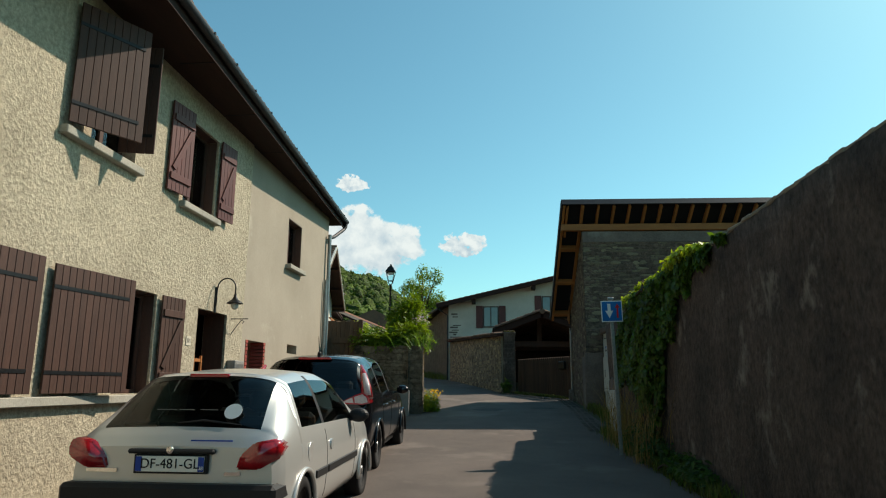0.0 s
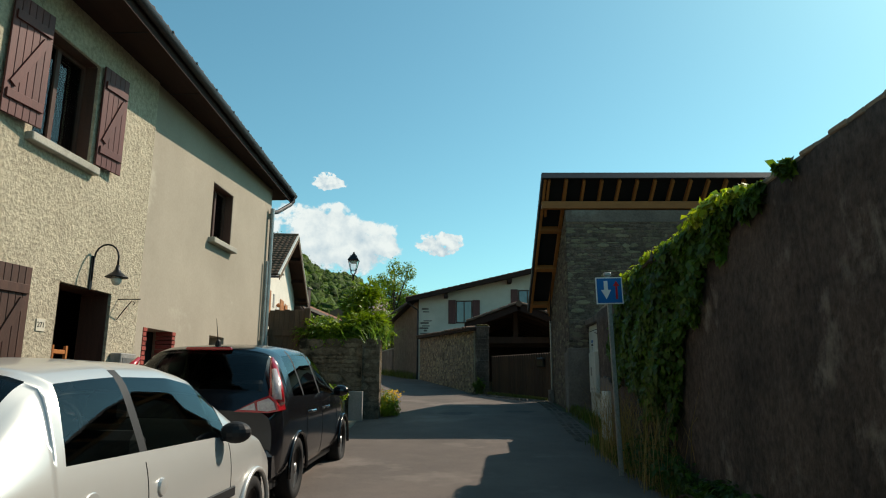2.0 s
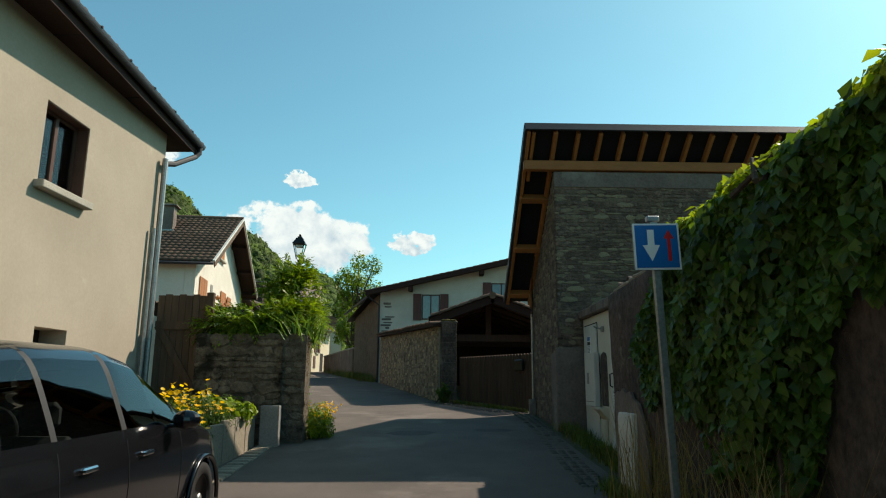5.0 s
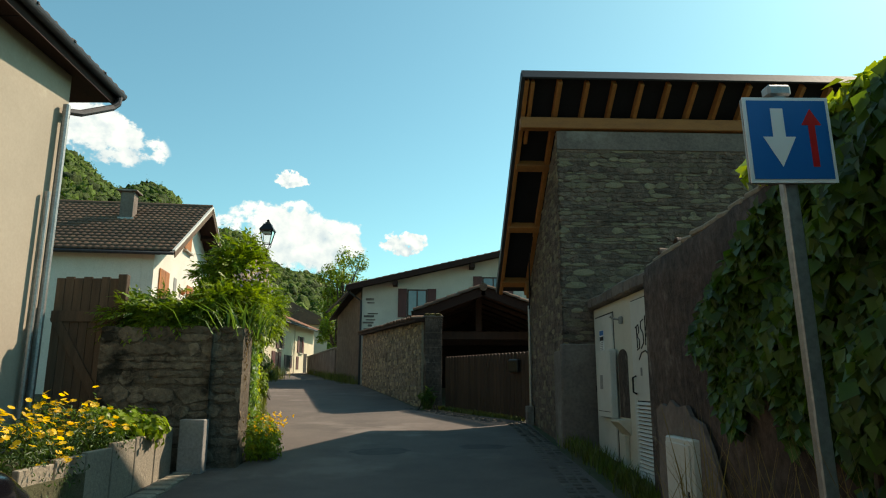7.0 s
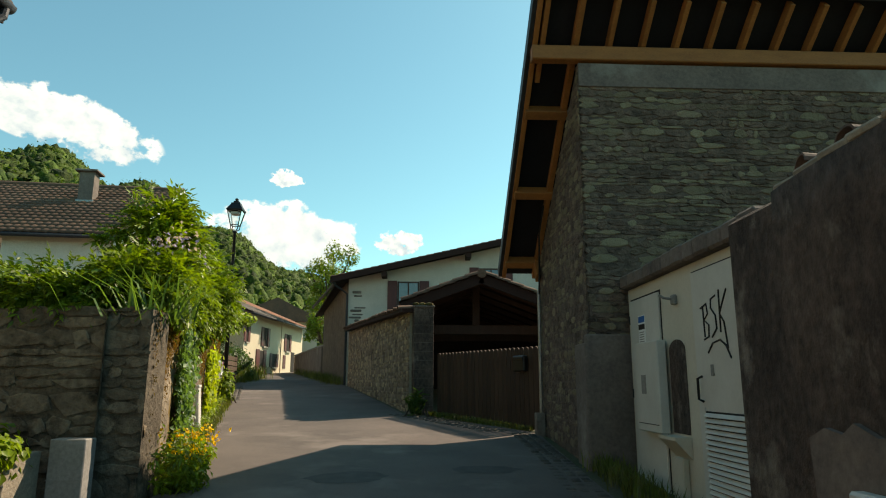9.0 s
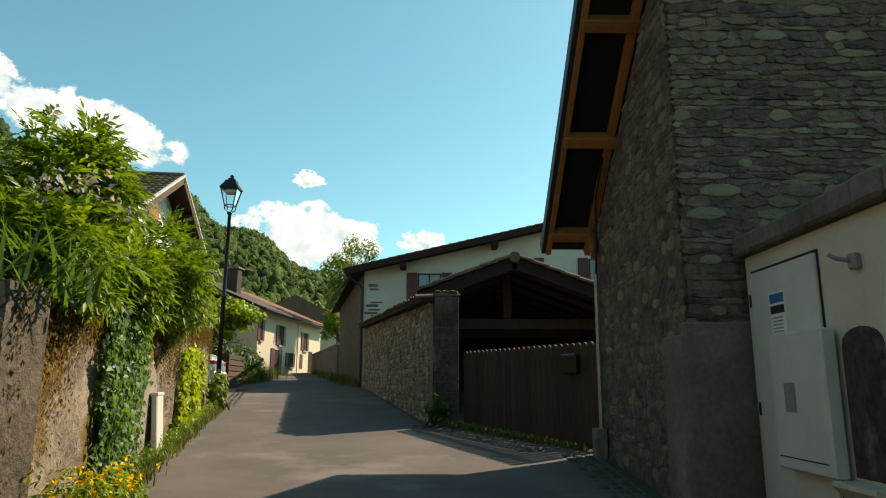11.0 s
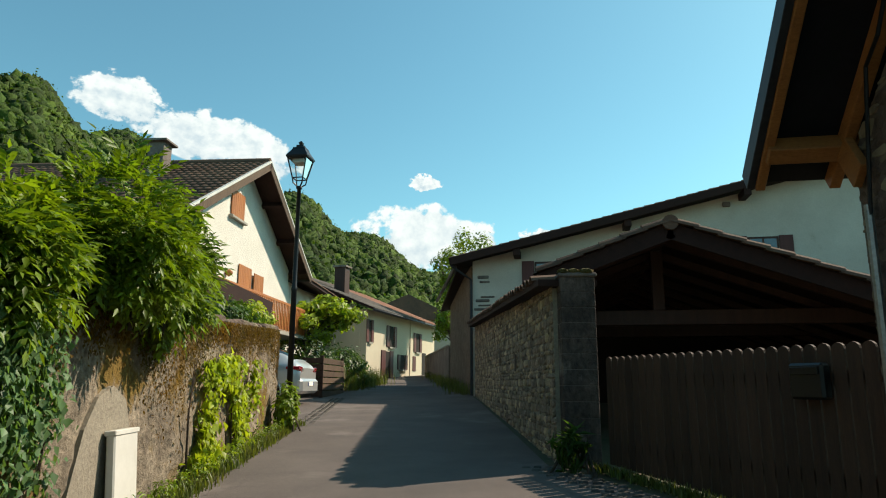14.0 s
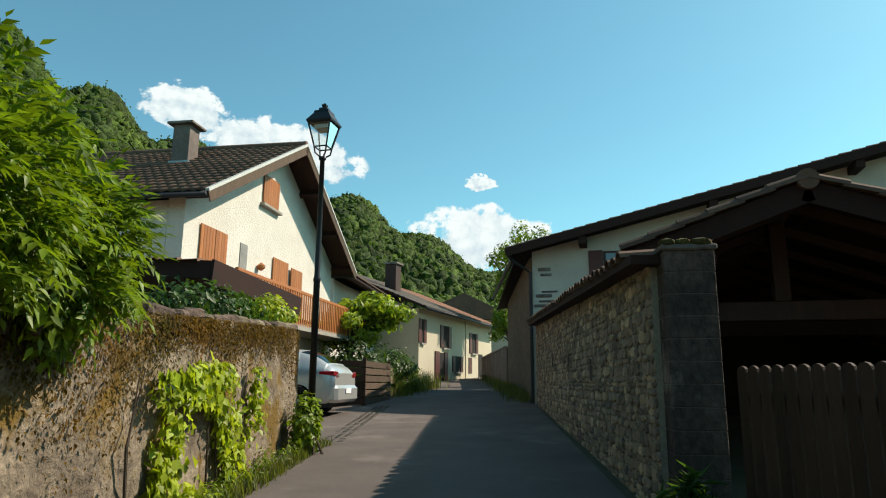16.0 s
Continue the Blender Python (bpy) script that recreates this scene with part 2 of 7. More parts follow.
def arrays(name, verts, faces, mat, parent=None, label="", smooth=False, kind=""):
    me = bpy.data.meshes.new(name)
    verts, faces = np.asarray(verts, dtype=np.float32), np.asarray(faces, dtype=np.int32)
    k = faces.shape[1]
    me.vertices.add(len(verts))
    me.vertices.foreach_set("co", verts.ravel())
    me.loops.add(faces.size)
    me.loops.foreach_set("vertex_index", faces.ravel())
    me.polygons.add(len(faces))
    me.polygons.foreach_set("loop_start", np.arange(0, faces.size, k, dtype=np.int32))
    me.update(calc_edges=True)
    me.validate()
    me.materials.append(mat)
    if smooth:
        me.polygons.foreach_set("use_smooth", np.ones(len(faces), dtype=bool))
    ob = new(name, me)
    if parent:
        ob.parent = parent
    return tagged(ob, label, kind=kind)


def box(bm, x0, x1, y0, y1, z0, z1, m=None, bev=0.0):
    """A block, with its edges eased by bev."""
    r = bmesh.ops.create_cube(bm, size=1)
    vs = r["verts"]
    for v in vs:
        v.co = Vector(((x0 + x1) / 2 + v.co.x * (x1 - x0), (y0 + y1) / 2 + v.co.y * (y1 - y0), (z0 + z1) / 2 + v.co.z * (z1 - z0)))
    if bev:
        es = list({e for v in vs for e in v.link_edges})
        g = bmesh.ops.bevel(bm, geom=es, offset=bev, segments=1, affect="EDGES", profile=0.5)
        vs = list({v for f in g["faces"] for v in f.verts})
    if m is not None:
        bmesh.ops.transform(bm, matrix=m, verts=vs)
    return bm


def block(x0, x1, y0, y1, z0, z1, m=None, bev=0.0):
    return box(bmesh.new(), x0, x1, y0, y1, z0, z1, m, bev)


def prism(pts, depth, m=None):
    """A flat outline in x, z pushed along y from 0 to depth."""
    bm = bmesh.new()
    a = [bm.verts.new((x, 0, z)) for x, z in pts]
    b = [bm.verts.new((x, depth, z)) for x, z in pts]
    bm.faces.new(a)
    bm.faces.new(b[::-1])
    for i in range(len(a)):
        j = (i + 1) % len(a)
        bm.faces.new((a[i], b[i], b[j], a[j]))
    if m is not None:
        bm.transform(m)
    return bm


def tube(path, r, seg=10, bm=None):
    """A round bar along a path; r is one radius or one for each point."""
    bm = bm or bmesh.new()
    rs = r if isinstance(r, (list, tuple)) else [r] * len(path)
    path = [Vector(p) for p in path]
    rings = []
    for i, p in enumerate(path):
        d = (path[min(i + 1, len(path) - 1)] - path[max(i - 1, 0)]).normalized()
        u = d.orthogonal().normalized() if i == 0 else (u - d * u.dot(d)).normalized()
        w = d.cross(u)
        rings.append([bm.verts.new(p + (u * math.cos(k * math.tau / seg) + w * math.sin(k * math.tau / seg)) * rs[i]) for k in range(seg)])
    for a, b in zip(rings, rings[1:]):
        for k in range(seg):
            bm.faces.new((a[k], a[(k + 1) % seg], b[(k + 1) % seg], b[k]))
    bm.faces.new(rings[0][::-1])
    bm.faces.new(rings[-1])
    return bm


def lathe(profile, seg=20, bm=None, m=None):
    """A turned shape from (radius, height) points."""
    bm = bm or bmesh.new()
    rings = [[bm.verts.new((r * math.cos(k * math.tau / seg), r * math.sin(k * math.tau / seg), z)) for k in range(seg)] for r, z in profile]
    for a, b in zip(rings, rings[1:]):
        for k in range(seg):
            bm.faces.new((a[k], a[(k + 1) % seg], b[(k + 1) % seg], b[k]))
    bm.faces.new(rings[0][::-1])
    bm.faces.new(rings[-1])
    if m is not None:
        bmesh.ops.transform(bm, matrix=m, verts=[v for r in rings for v in r])
    return bm


def pierced(bm, u0, u1, z0, z1, holes, x0, x1):
    """A wall along y from u0 to u1, thick from x0 to x1, with real openings (u0, u1, z0, z1)."""
    us = sorted({u0, u1, *[h[0] for h in holes], *[h[1] for h in holes]})
    for a, b in zip(us, us[1:]):
        cuts = sorted([(h[2], h[3]) for h in holes if h[0] < b - 1e-6 and h[1] > a + 1e-6])
        z = z0
        for lo, hi in cuts:
            if lo > z + 1e-6:
                box(bm, x0, x1, a, b, z, lo)
            z = hi
        if z < z1 - 1e-6:
            box(bm, x0, x1, a, b, z, z1)
    bmesh.ops.remove_doubles(bm, verts=bm.verts, dist=1e-5)
    return bm


RNG = np.random.default_rng(5)


def stone_mesh(name, mat, seed, rough=0.2):
    """One rough stone, unit size, its back at x = 0 and its face at about x = 1."""
    r = random.Random(seed)
    bm = bmesh.new()
    ring = []
    for k in range(8):
        a = k * math.tau / 8 + 0.39
        c, s = math.cos(a), math.sin(a)
        e = max(abs(c), abs(s))
        ring.append((0.5 * c / e * (0.97 + r.uniform(-rough, rough)), 0.5 * s / e * (0.95 + r.uniform(-rough * 1.6, rough * 1.2))))
    back = [bm.verts.new((0, y, z)) for y, z in ring]
    mid = [bm.verts.new((0.6 + r.uniform(-.1, .1), y, z)) for y, z in ring]
    face = [bm.verts.new((0.95 + r.uniform(-.35, .3), y * 0.9 + r.uniform(-.03, .03), z * 0.86 + r.uniform(-.04, .04))) for y, z in ring]
    top = bm.verts.new((0.95, r.uniform(-.1, .1), r.uniform(-.1, .1)))
    for a, b in ((back, mid), (mid, face)):
        for k in range(8):
            bm.faces.new((a[k], a[(k + 1) % 8], b[(k + 1) % 8], b[k]))
    for k in range(8):
        bm.faces.new((face[k], face[(k + 1) % 8], top))
    return finish(name, bm, mat)


def courses(u0, u1, z0, z1, hs, ws, seed):
    """Irregular stone courses over a rectangle: yields u, z, width, height."""
    r = random.Random(seed)
    z = z0
    while z < z1:
        h = min(r.uniform(*hs), z1 - z + 0.02)
        u = u0 + r.uniform(-0.2, 0)
        while u < u1:
            w = r.uniform(*ws)
            a, b = max(u, u0), min(u + w, u1)
            if b - a > 0.04:
                if h > 0.16 and r.random() < 0.3:
                    yield ((a + b) / 2, z + h * 0.27, b - a, h * 0.5)
                    yield ((a + b) / 2, z + h * 0.77, b - a, h * 0.5)
                else:
                    yield ((a + b) / 2 , z + h / 2 + r.uniform(-0.012, 0.012), b - a, h)
            u += w
        z += h


def rubble(parent, m, rects, mat, depth, singles, rank, seed, name="stone"):
    """Stones laid on a wall face (local x out, y along, z up). The singles ranked first are objects of their own, the rest one mesh."""
    kinds = [stone_mesh(name, mat, seed * 10 + k) for k in range(7)]
    co = [np.array([v.co[:] for v in k.vertices]) for k in kinds]
    tri = [[tuple(p.vertices) for p in k.polygons] for k in kinds]
    r = random.Random(seed)
    rects = sorted(rects, key=rank)
    vs, fs = [], []
    for i, (u, z, w, h) in enumerate(rects):
        k = r.randrange(7)
        d = depth * r.uniform(0.55, 1.3)
        tilt = radians(r.uniform(-3, 3))
        if i < singles:
            ob = new(name, kinds[k])
            ob.parent = parent
            ob.matrix_local = m @ Matrix.Translation((0, u, z)) @ Matrix.Rotation(tilt, 4, "X") @ Matrix.Diagonal((d, w, h, 1))
        else:
            mm = np.array(m @ Matrix.Translation((0, u, z)) @ Matrix.Rotation(tilt, 4, "X") @ Matrix.Diagonal((d, w, h, 1)))
            base = len(vs)
            vs.extend((co[k] @ mm[:3, :3].T + mm[:3, 3]).tolist())
            fs.extend([tuple(base + j for j in f) for f in tri[k]])
    if vs:
        me = bpy.data.meshes.new("stonework")
        me.from_pydata(vs, [], fs)
        me.materials.append(mat)
        ob = new("stonework", me)
        ob.parent = parent
        tagged(ob, kind="stuff")


def leaf_cloud(name, pts, nrm, size, mat, parent=None, label="", ratio=0.55, droop=0.3, seed=1, kind="", folded=True):
    """Many small folded leaves at pts, each facing about its normal."""
    g = np.random.default_rng(seed)
    n = len(pts)
    pts, nrm = np.asarray(pts, float), np.asarray(nrm, float) + g.normal(0, 0.45, (n, 3))
    nrm /= np.linalg.norm(nrm, axis=1)[:, None] + 1e-9
    t = g.normal(0, 1, (n, 3)) + [0, 0, -droop * 2]
    t -= nrm * (t * nrm).sum(1)[:, None]
    t /= np.linalg.norm(t, axis=1)[:, None] + 1e-9
    s = np.cross(nrm, t)
    L = (size * g.uniform(0.6, 1.35, n))[:, None]
    W = L * ratio / 2
    base, tip = pts, pts + t * L - nrm * L * 0.15
    a = pts + t * L * 0.4 + s * W + nrm * L * 0.08
    b = pts + t * L * 0.4 - s * W + nrm * L * 0.08
    v = np.stack([base, a, tip, b], 1).reshape(-1, 3)
    i = np.arange(n)[:, None] * 4
    f = np.concatenate([i + [0, 1, 2], i + [0, 2, 3]], 0)
    return arrays(name, v, f, mat, parent, label, kind=kind)


def blob_points(blobs, n, seed, shell=0.55):
    """Points and outward normals in lumpy ellipsoids (x, y, z, rx, ry, rz), most of them near the surface."""
    g = np.random.default_rng(seed)
    vol = np.array([b[3] * b[4] + b[4] * b[5] + b[3] * b[5] for b in blobs])
    pick = g.choice(len(blobs), n, p=vol / vol.sum())
    B = np.array(blobs)[pick]
    d = g.normal(0, 1, (n, 3))
    d /= np.linalg.norm(d, axis=1)[:, None]
    rr = g.uniform(shell, 1.08, n) ** 0.8
    lump = 1 + 0.16 * np.sin(d[:, 0] * 7 + B[:, 0] * 3) * np.sin(d[:, 1] * 6 + B[:, 1]) + 0.12 * np.sin(d[:, 2] * 9)
    p = B[:, :3] + d * B[:, 3:] * (rr * lump)[:, None]
    return p, d


def sub_blobs(x, y, z, rx, ry, rz, n, seed, s=0.42):
    """An uneven crown: smaller lumps scattered over a large ellipsoid."""
    g = np.random.default_rng(seed)
    out = []
    for _ in range(n):
        d = g.normal(0, 1, 3)
        d /= np.linalg.norm(d)
        k = g.uniform(0.45, 0.95)
        q = g.uniform(0.6, 1.2) * s
        out.append((x + d[0] * rx * k, y + d[1] * ry * k, z + d[2] * rz * k, rx * q, ry * q, rz * q))
    return out


def blades(name, spots, height, mat, parent=None, label="", width=0.012, lean=0.35, seed=3, kind=""):
    """Bent grass blades rooted at spots."""
    g = np.random.default_rng(seed)
    spots = np.asarray(spots, float)
    n = len(spots)
    h = height * g.uniform(0.4, 1.25, n)
    a = g.uniform(0, math.tau, n)
    dirv = np.stack([np.cos(a), np.sin(a), np.zeros(n)], 1)
    side = np.stack([-np.sin(a), np.cos(a), np.zeros(n)], 1) * width
    l = (lean * h * g.uniform(0.3, 1.6, n))[:, None]
    up = np.array([0, 0, 1.0]) * h[:, None]
    p0, p1, p2 = spots, spots + up * 0.6 + dirv * l * 0.35, spots + up + dirv * l * 1.1
    v = np.stack([p0 - side, p0 + side, p1 + side * 0.8, p1 - side * 0.8, p2], 1).reshape(-1, 3)
    i = np.arange(n)[:, None] * 5
    f = np.concatenate([i + [0, 1, 2], i + [0, 2, 3], i + [3, 2, 4]], 0)
    return arrays(name, v, f, mat, parent, label, kind=kind)


def roof_tiles(parent, m, length, slope_len, mat, pitch=0.22, row=0.33, name="tiling", amp=0.03, label=""):
    """Rolled tiles: courses stepped down the slope (local x), rolls along the eave (local y)."""
    ny, nx = int(length / pitch) * 4, int(slope_len / row)
    ys = np.linspace(0, length, ny + 1)
    wave = amp * np.abs(np.sin(np.arange(ny + 1) * math.pi / 4))
    vs, fs = [], []
    for k in range(nx):
        x0, x1 = k * slope_len / nx, (k + 1) * slope_len / nx + 0.03
        jit = RNG.uniform(-0.006, 0.006, ny + 1)
        base = len(vs)
        for i, y in enumerate(ys):
            vs.append((x0, y, wave[i] + 0.012))
        for i, y in enumerate(ys):
            vs.append((x1 + jit[i], y, wave[i] + 0.045 + jit[i]))
        for i, y in enumerate(ys):
            vs.append((x1 + jit[i], y, wave[i] + 0.0))
        w = ny + 1
        for i in range(ny):
            fs.append((base + i, base + i + 1, base + w + i + 1, base + w + i))
            fs.append((base + w + i, base + w + i + 1, base + 2 * w + i + 1, base + 2 * w + i))
    v = np.array(vs)
    mm = np.array(m)
    v = v @ mm[:3, :3].T + mm[:3, 3]
    return arrays(name, v, fs, mat, parent, label, kind="stuff")


def lettering(text, size, m, mat, parent, name="lettering", depth=0.002):
    """Raised letters in the built-in font, as a mesh."""
    c = bpy.data.curves.new(name, "FONT")
    c.body, c.size, c.extrude, c.align_x, c.align_y = text, size, depth, "CENTER", "CENTER"
    tmp = bpy.data.objects.new(name, c)
    scene.collection.objects.link(tmp)
    me = bpy.data.meshes.new_from_object(tmp.evaluated_get(bpy.context.evaluated_depsgraph_get()))
    bpy.data.objects.remove(tmp)
    me.materials.clear()
    me.materials.append(mat)
    ob = new(name, me)
    ob.parent = parent
    ob.matrix_local = m
    return ob

# ---- ground and road ----
def sheet(name, ys, left, right, n, lift, mat, label):
    vs, fs = [], []
    for y in ys:
        a, b = left(y), right(y)
        for k in range(n + 1):
            x = a + (b - a) * k / n
            vs.append((x, y, gz(y) + lift + 0.006 * math.sin(x * 1.7 + y * 0.9) * (abs(x) < 20)))
    for j in range(len(ys) - 1):
        for k in range(n):
            i = j * (n + 1) + k
            fs.append((i, i + 1, i + n + 2, i + n + 1))
    ob = arrays(name, vs, fs, mat, smooth=True)
    return tagged(ob, label, name, kind="structure")


YS = [-2500, -600, -150, -60, -30] + [y * 1.0 for y in range(-20, 112)] + [130, 200, 600, 2500]
sheet("ground", YS, lambda y: -2600, lambda y: 2600, 40, -0.02, EARTH, "earth and short grass ground beside the lane")


def road_left(y):
    return float(np.interp(y, (-40, 17.2, 17.6, 18.5, 23, 29, 30, 36, 47, 66, 90, 115), (-5.0, -4.4, -1.75, -1.4, -2.5, -3.75, -9.0, -9.0, -7.2, -12.3, -17, -23)))


def road_right(y):
    return float(np.interp(y, (-40, 19, 22.5, 23.2, 25.5, 38, 47, 66, 90, 115), (2.95, 2.85, 2.95, 2.6, 0.75, -1.75, -3.4, -8.2, -12.5, -18)))


sheet("road", [y * 0.5 for y in range(-80, 230)], road_left, road_right, 24, 0.008, ASPHALT, "grey worn asphalt lane with faint patches")
TAR = surf("tar_stain", (0.05, 0.043, 0.038), (0.085, 0.073, 0.063), 6, 80, 0.8, 0.5, 0.004)
for tx, ty, rx, ry in ((0.2, 19.0, 0.42, 0.3), (1.75, 19.35, 0.4, 0.22)):
    ring = []
    for k in range(28):
        a = k * math.tau / 28
        q = 1 + 0.3 * noise.noise((tx + 2 * math.cos(a), ty + 2 * math.sin(a), 0))
        px, py = tx + rx * q * math.cos(a), ty + ry * q * math.sin(a)
        ring.append((px, py, gz(py) + 0.011 + 0.006 * math.sin(px * 1.7 + py * 0.9)))
    tagged(arrays("tar_patch", ring, [list(range(28))], TAR), "dark uneven tar patch on the asphalt", "road patch")
# worn stone gutters along the road edges
GUT = surf("gutter_stone", (0.13, 0.115, 0.095), (0.075, 0.066, 0.055), 3, 30, 0.95, 0.8, 0.02, rand=0.3)
gut_v, gut_f = [], []
rg = random.Random(8)
for xs, y0, y1, rows in ((lambda y: float(np.interp(y, (14.6, 19.5, 22.6), (2.55, 2.75, 2.75))), 14.6, 22.6, 3), (lambda y: float(np.interp(y, (22.9, 25.6), (2.55, 0.95))) - 0.25, 22.8, 25.7, 4), (lambda y: float(np.interp(y, (29.8, 38), (-3.9, -5.9))), 29.9, 37.0, 3)):
    y = y0
    while y < y1:
        ll = rg.uniform(0.1, 0.2)
        for k in range(rows):
            x = xs(y) + 0.13 * (k - rows / 2) + rg.uniform(-.012, .012)
            w, h = rg.uniform(0.045, 0.06), gz(y) + 0.01 + rg.uniform(0.004, 0.016)
            i0 = len(gut_v)
            gut_v += [(x - w, y, h - 0.03), (x + w, y, h - 0.03), (x + w, y + ll * 0.9, h - 0.03), (x - w, y + ll * 0.9, h - 0.03), (x - w * 0.8, y + 0.012, h), (x + w * 0.8, y + 0.012, h), (x + w * 0.8, y + ll * 0.8, h), (x - w * 0.8, y + ll * 0.8, h)]
            gut_f += [(i0 + 4, i0 + 5, i0 + 6, i0 + 7), (i0, i0 + 1, i0 + 5, i0 + 4), (i0 + 1, i0 + 2, i0 + 6, i0 + 5), (i0 + 2, i0 + 3, i0 + 7, i0 + 6), (i0 + 3, i0, i0 + 4, i0 + 7)]
        y += ll
tagged(arrays("gutter_setts", gut_v, gut_f, GUT), "worn grey stone setts along the road edge", "gutter setts", kind="stuff")


# ---- house with pebbledash front ----
def shutter(parent, m, w, h, mat, brace, name="shutter"):
    """A ledged plank shutter; local y along its width, z up, x out."""
    sh = new(name)
    sh.parent = parent
    sh.matrix_local = m
    n = max(3, round(w / 0.1))
    for k in range(n):
        part("plank", block(0, 0.027, k * w / n + 0.002, (k + 1) * w / n - 0.002, 0, h, bev=0.004), mat, sh)
    for z in (0.16 * h, 0.82 * h):
        if brace:
            part("ledge", block(0.027, 0.05, 0.03, w - 0.03, z - 0.05, z + 0.05, bev=0.004), mat, sh)
        else:
            part("strap_hinge", block(0.027, 0.034, 0.0, w * 0.92, z - 0.02, z + 0.02), IRON, sh, "black iron strap hinge")
    if brace:
        a = math.atan2(0.6 * h, w - 0.1)
        part("brace", block(0.027, 0.048, -0.5 * (w - 0.15) / math.cos(a) * 0.92, 0.5 * (w - 0.15) / math.cos(a) * 0.92, -0.045, 0.045, Matrix.Translation((0, w / 2, 0.49 * h)) @ Matrix.Rotation(a * brace, 4, "X"), 0.003), mat, sh)
    return sh


def casement(parent, u0, u1, z0, z1, x=-0.22, mat=None, frame_mat=None):
    """A window set back in its opening: frame, two leaves, panes."""
    frame_mat = frame_mat or BROWN_WOOD
    win = new("window")
    win.parent = parent
    f = 0.055
    um = (u0 + u1) / 2
    bm = block(x - 0.03, x + 0.03, u0, u0 + f, z0, z1)
    for a, b, c, d in ((u1 - f, u1, z0, z1), (u0 + f, u1 - f, z0, z0 + f), (u0 + f, u1 - f, z1 - f, z1), (um - 0.035, um + 0.035, z0 + f, z1 - f)):
        box(bm, x - 0.028, x + 0.03, a, b, c, d)
    part("window_frame", bm, frame_mat, win)
    for a, b in ((u0 + f, um - 0.035), (um + 0.035, u1 - f)):
        p = part("pane", block(x - 0.004, x + 0.002, a, b, z0 + f, z1 - f), WINDOW, win)
        p.visible_shadow = False
    # near-black sheet behind the panes stands in for the unlit room
    part("dark_room", block(x - 0.6, x - 0.56, u0 - 0.1, u1 + 0.1, z0 - 0.1, z1 + 0.1), SHADE_AND_GAP, win)
    return win


A = thing("house", pose(-4.52, 9.7, 0, 0, 0, -2.0), "two-storey house, pebbledash and smooth beige render, brown shutters", "house")
HOLES_R = [(-9.0, -7.9, 4.24, 5.62), (-9.2, -7.9, 1.28, 2.64), (-2.55, -1.6, 4.22, 5.62), (-1.6, -0.72, 1.28, 2.64), (-0.25, 0.86, 4.15, 5.5), (0.56, 1.68, -0.2, 2.6)]
HOLES_S = [(4.78, 5.78, 4.1, 5.16), (2.66, 3.72, 1.4, 2.24), (5.1, 5.8, 2.1, 2.3)]
part("pebbledash_wall", pierced(bmesh.new(), -14.0, 2.4, -1.0, 6.35, HOLES_R, -0.42, 0.0), PEBBLE, A, "rough beige pebbledash wall")
part("smooth_wall", pierced(bmesh.new(), 2.4, 8.2, -1.0, 6.35, HOLES_S, -0.42, -0.03), RENDER_SMOOTH, A, "smooth beige rendered wall with paler patches")
part("end_wall", prism([(-8, -1), (-0.45, -1), (-0.45, 6.3), (-4.2, 8.4), (-8, 6.3)], -0.3, Matrix.Translation((0, 8.19, 0))), RENDER_SMOOTH, A)
part("end_wall", prism([(-8, -1), (-0.45, -1), (-0.45, 6.3), (-4.2, 8.4), (-8, 6.3)], 0.3, Matrix.Translation((0, -14, 0))), PEBBLE, A)
part("back_wall", block(-8.3, -8, -14, 8.2, -1, 6.3), PEBBLE, A)
part("inner_floor", block(-8, -0.43, -13.6, 7.8, 3.0, 3.1), SHADE_AND_GAP, A)
part("inner_wall", block(-2.0, -1.9, -13.6, 7.8, -1, 6.2), SHADE_AND_GAP, A)
EAVE, PITCH_A = 0.62, radians(27)
FLARE = Matrix(((1, -0.0583, 0, 0.077), (0, 1, 0, 0), (0, 0, 1, 0), (0, 0, 0, 1)))


def flared(ob):
    """The eaves run a little askew of the wall and widen along it."""
    ob.data.transform(FLARE)
    return ob



SLOPE = lambda x: 6.05 + (EAVE - x) * math.tan(PITCH_A)
flared(part("roof", prism([(EAVE, SLOPE(EAVE)), (EAVE, SLOPE(EAVE) + 0.1), (-4.2, SLOPE(-4.2) + 0.1), (-9, SLOPE(0.6) + 0.2), (-9, SLOPE(0.6)), (-4.2, SLOPE(-4.2))], 23.5, Matrix.Translation((0, -14.4, 0))), SOFFIT, A))
flared(part("fascia", block(EAVE - 0.0, EAVE + 0.025, -14.4, 9.1, 5.93, 6.18), SOFFIT, A))
flared(part("soffit", block(-0.35, EAVE - 0.004, -14.4, 9.09, 6.02, 6.045), SOFFIT, A, "dark brown boarded eaves"))
for k in range(12):
    flared(part("soffit_joint", block(0.03, EAVE, -14.3 + 1.9 * k, -14.285 + 1.9 * k, 6.012, 6.019), BLACK_SOFFIT, A))
bm = bmesh.new()
n = 10
gut = [(EAVE + 0.09 + 0.075 * math.cos(math.pi + k * math.pi / n), 6.13 + 0.085 * math.sin(math.pi + k * math.pi / n)) for k in range(n + 1)]
gut = gut + [(x * 1.0 + (0.006 if x < EAVE + 0.09 else -0.006), z + 0.008) for x, z in gut[::-1]]
flared(part("gutter", prism(gut, 23.5, Matrix.Translation((0, -14.4, 0))), ZINC, A, "dark zinc half-round gutter", True))
